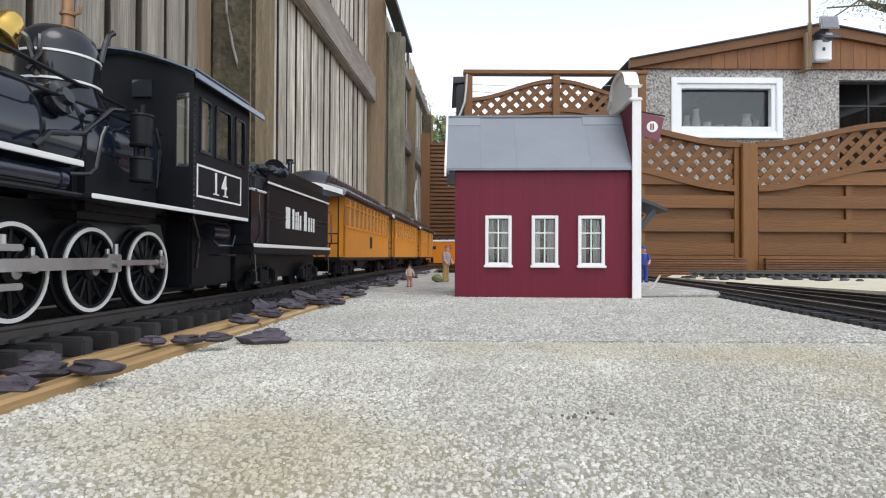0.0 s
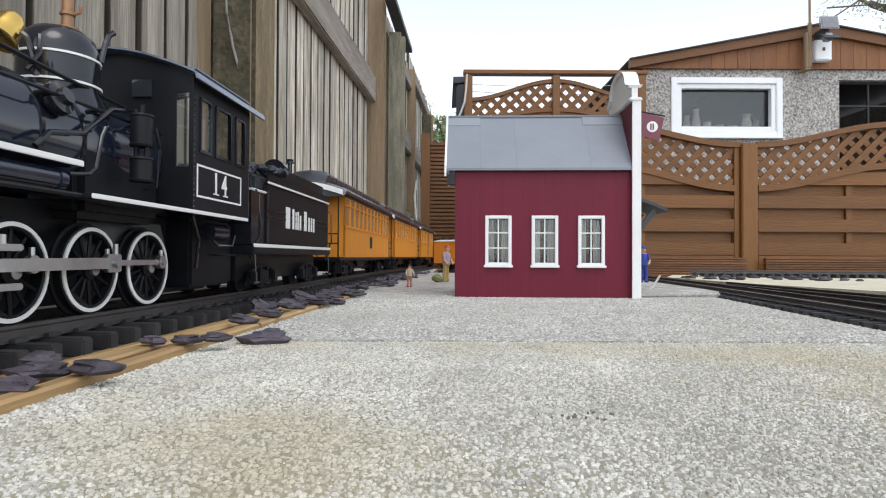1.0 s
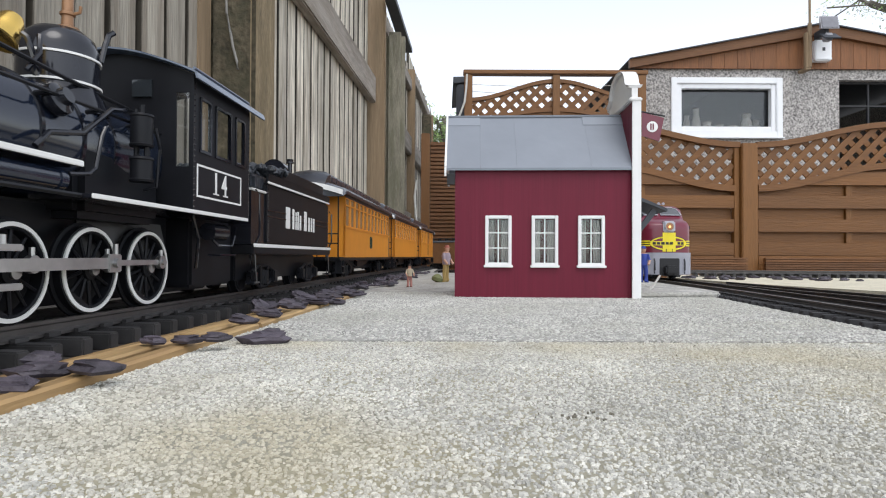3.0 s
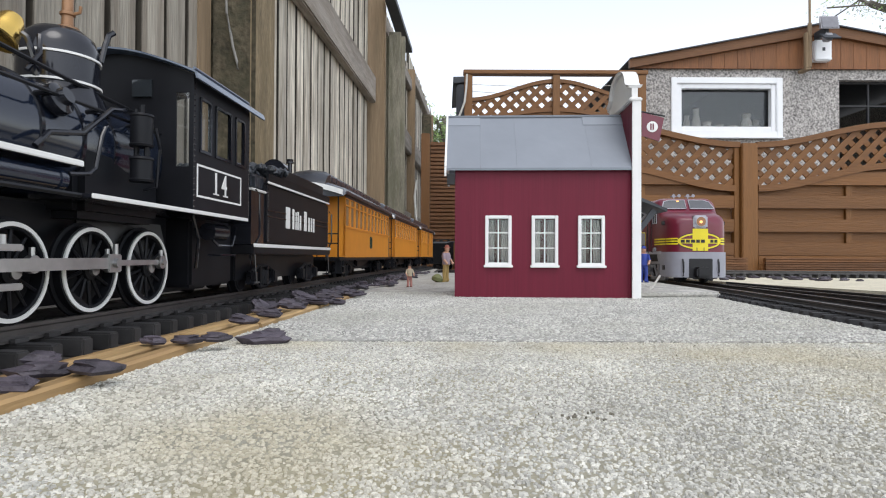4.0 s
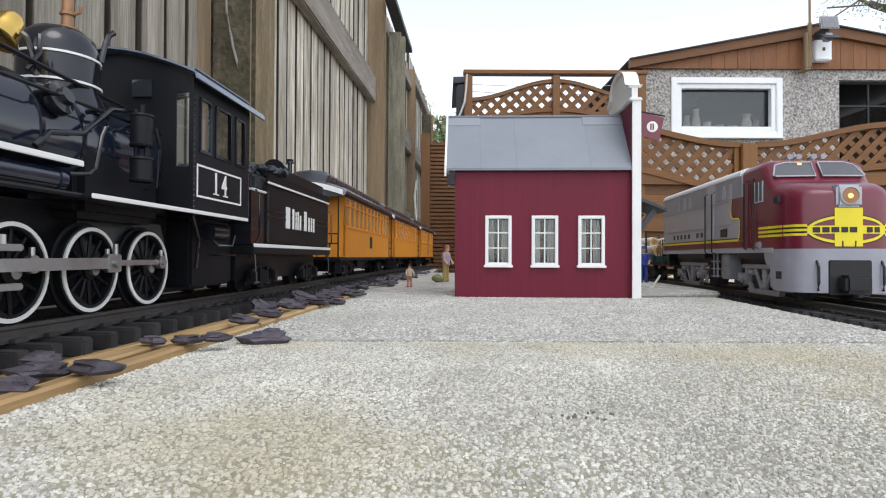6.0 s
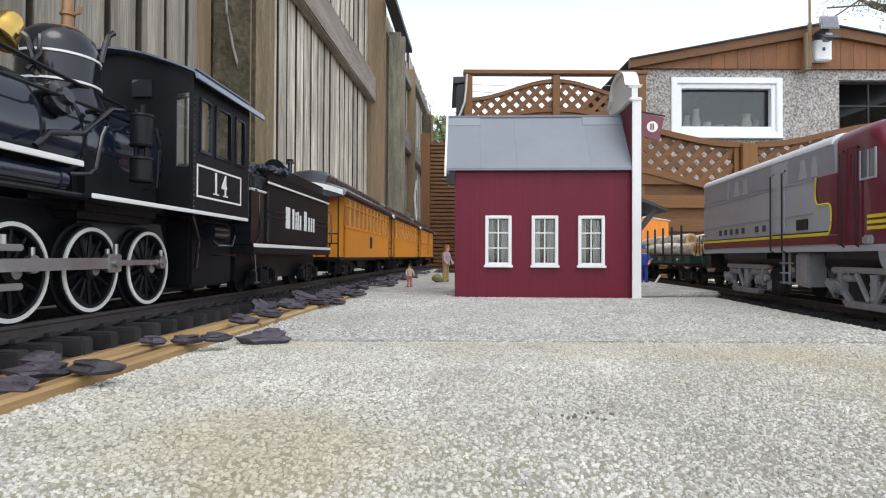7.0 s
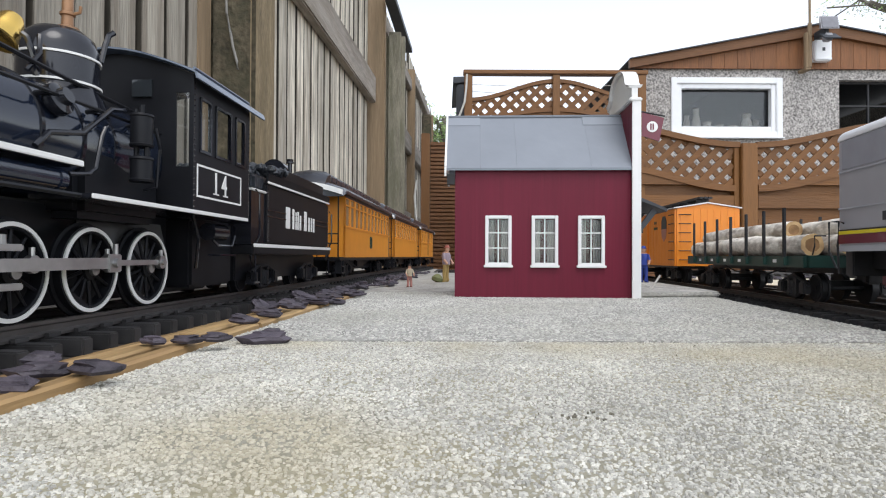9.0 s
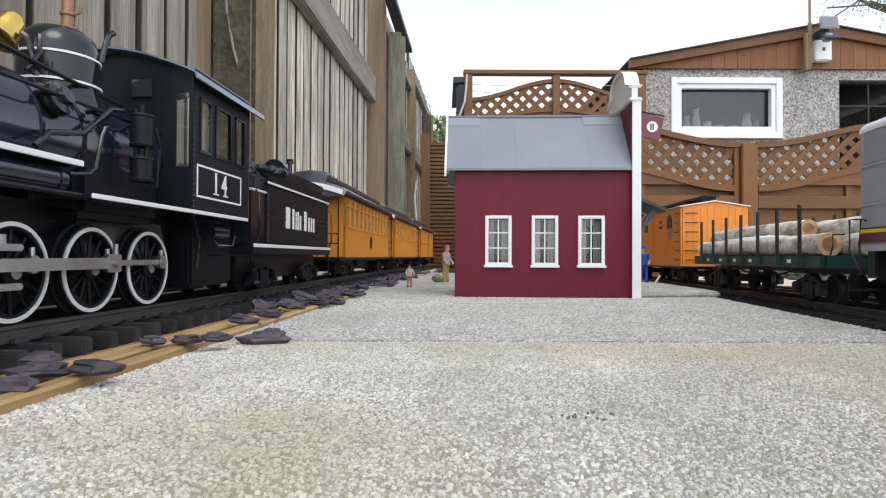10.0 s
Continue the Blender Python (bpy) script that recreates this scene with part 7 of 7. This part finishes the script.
# ---- box cars ----
def box_car(colour, label, zt=0.130, lettered=True):
    b = thing("box_car", Matrix(), label, "model box car", "freight train")
    L, W, zb = 0.178, 0.0515, 0.0345
    for sx in (-1, 1):
        n = 22
        side = part("side", box(bmesh.new(), (sx * W - 0.0015, -L, zb), (sx * W + 0.0015, L, zt), 0.0004), colour, b)
        for i in range(1, n):
            y = -L + 2 * L * i / n
            part("board_bead", box(bmesh.new(), (sx * (W + 0.0015) - 0.0004, y - 0.0005, zb + 0.003), (sx * (W + 0.0015) + 0.0004, y + 0.0005, zt - 0.004)), colour, side)
        door = part("door", box(bmesh.new(), (sx * (W + 0.0028) - 0.0012, -0.036, zb + 0.002), (sx * (W + 0.0028) + 0.0012, 0.036, zt - 0.008), 0.0006), colour, b, "sliding door")
        part("door_track", box(bmesh.new(), (sx * (W + 0.0030) - 0.0012, -0.080, zt - 0.0075), (sx * (W + 0.0030) + 0.0012, 0.044, zt - 0.0050)), colour, b)
        for z in (0.045, 0.060, 0.075, 0.090, 0.105, 0.120):
            part("grab_iron", tube(bmesh.new(), [(sx * (W + 0.001), L - 0.020, z), (sx * (W + 0.005), L - 0.020, z), (sx * (W + 0.005), L - 0.004, z), (sx * (W + 0.001), L - 0.004, z)], 0.0008, 6), black_plastic, b)
    for y in (-L, L):
        end = part("end", box(bmesh.new(), (-W + 0.0015, y - 0.0015, zb), (W - 0.0015, y + 0.0015, zt), 0.0004), colour, b)
        prism(bm := bmesh.new(), [(-W, zt), (W, zt), (0, zt + 0.0085)], "y", y - 0.0014, y + 0.0014)
        part("gable", bm, colour, b)
        for x in [-0.044 + 0.011 * i for i in range(9)]:
            part("board_bead", box(bmesh.new(), (x - 0.0004, y - 0.0020, zb + 0.003), (x + 0.0004, y + 0.0020, zt)), colour, end)
    for z in (0.045, 0.060, 0.075, 0.090, 0.105, 0.120):
        part("grab_iron", tube(bmesh.new(), [(0.046, L + 0.001, z), (0.046, L + 0.005, z), (0.028, L + 0.005, z), (0.028, L + 0.001, z)], 0.0008, 6), black_plastic, b)
    for sx in (-1, 1):
        bm = loft(bmesh.new(), [[(0, y, zt + 0.0088), (sx * (W + 0.004), y, zt + 0.0002), (sx * (W + 0.004), y, zt + 0.0020), (0, y, zt + 0.0108)] for y in (-L - 0.004, L + 0.004)])
        part("roof", bm, roof_silver if colour is box_orange else lead, b, "pale roof sheet")
    bm = bmesh.new()
    for x in (-0.0075, 0.0, 0.0075):
        box(bm, (x - 0.0032, -L - 0.004, zt + 0.0170), (x + 0.0032, L - 0.004, zt + 0.0205), 0.0003)
    for i in range(9):
        y = -L + 0.01 + i * (2 * L - 0.03) / 8
        box(bm, (-0.010, y - 0.0015, zt + 0.0075), (0.010, y + 0.0015, zt + 0.0171))
    part("roof_walk", bm, black_plastic, b, "black roof walk")
    if lettered:
        sh = loft(bmesh.new(), [[(W + 0.0016 + k, y, z) for y, z in ((0.118, 0.1205), (0.112, 0.112), (0.112, 0.098), (0.138, 0.098), (0.138, 0.112), (0.132, 0.1205))] for k in (0, 0.0006)])
        part("emblem", sh, lead, b, "dark upper half of emblem")
        sh = loft(bmesh.new(), [[(W + 0.0016 + k, y, z) for y, z in ((0.112, 0.0975), (0.114, 0.084), (0.125, 0.076), (0.136, 0.084), (0.138, 0.0975))] for k in (0, 0.0006)])
        part("emblem", sh, pinkish, b, "pale striped lower half of emblem")
        word_bars(b, 0.070, 0.109, (0.006, 0.006), 0.0045, W + 0.0015, green_plastic, 0.002)
        word_bars(b, 0.068, 0.099, (0.0045, 0.0045, 0.0045, 0.0045), 0.0045, W + 0.0015, green_plastic, 0.001)
        part("placard", box(bmesh.new(), (W + 0.0040, -0.012, 0.096), (W + 0.0046, 0.008, 0.110)), coach_grey, b)
    part("underframe", box(bmesh.new(), (-0.030, -L + 0.004, 0.030), (0.030, L - 0.004, zb), 0.001), black_plastic, b)
    part("side_sill", box(bmesh.new(), (W - 0.004, -L, 0.0315), (W + 0.0018, L, zb), 0.0003), black_plastic, b)
    bogie(b, 0.125, 0.046, 0.0145, black_plastic, black_plastic, sunk=SUNK)
    bogie(b, -0.125, 0.046, 0.0145, black_plastic, black_plastic, sunk=SUNK)
    coupler(b, L, L + 0.02)
    coupler(b, -L, -L - 0.02)
    return b


BOX = box_car(box_orange, "orange model box car with pale roof and emblem")


DARK = box_car(loco_satin, "black model box car with grey roof", 0.122, False)
BROWN = box_car(coach_brown, "brown model box car with grey roof", 0.126, False)

# ---- motion of the freight train ----
# seconds and the distance of the diesel's tail along the main line
TAIL = [(0, 2.5906), (1.1, 2.4025), (2.2, 2.2145), (2.7, 2.122), (3.8, 1.941), (4.4, 1.8265), (5.0, 1.7), (5.5, 1.5815), (7.0, 1.261), (7.5, 1.17), (8, 1.0725), (8.5, 0.976), (9, 0.9135), (9.5, 0.886), (10, 0.8815)]


def diesel_pose(s):
    a, b = along(RIGHT, s - 0.08), along(RIGHT, s - 0.335)
    d = b - a
    run = np.hypot(*d)
    d = d / run
    c = a - 0.08 * d
    za, zb = level(RIGHT, s - 0.08), level(RIGHT, s - 0.335)
    return pose(c[0], c[1], za + SUNK - (zb - za) / run * 0.08, 0, 0, math.degrees(math.atan2(d[1], d[0])) - 90) @ pose(0, 0, 0, math.degrees(math.atan2(zb - za, run)))


def motions():
    walk(DIESEL, [(t, diesel_pose(s)) for t, s in TAIL])
    flat_rows = [(t, on_line(RIGHT, s + 0.285, 0.125, -0.125)) for t, s in TAIL]
    walk(FLAT, flat_rows)
    for ob, m in LOGS:
        walk(ob, [(t, p @ m) for t, p in flat_rows])
    for ob, off in ((BOX, 0.709), (BROWN, 1.114), (DARK, 1.52)):
        walk(ob, [(t, on_line(RIGHT, s + off, 0.125, -0.125)) for t, s in TAIL])


motions()
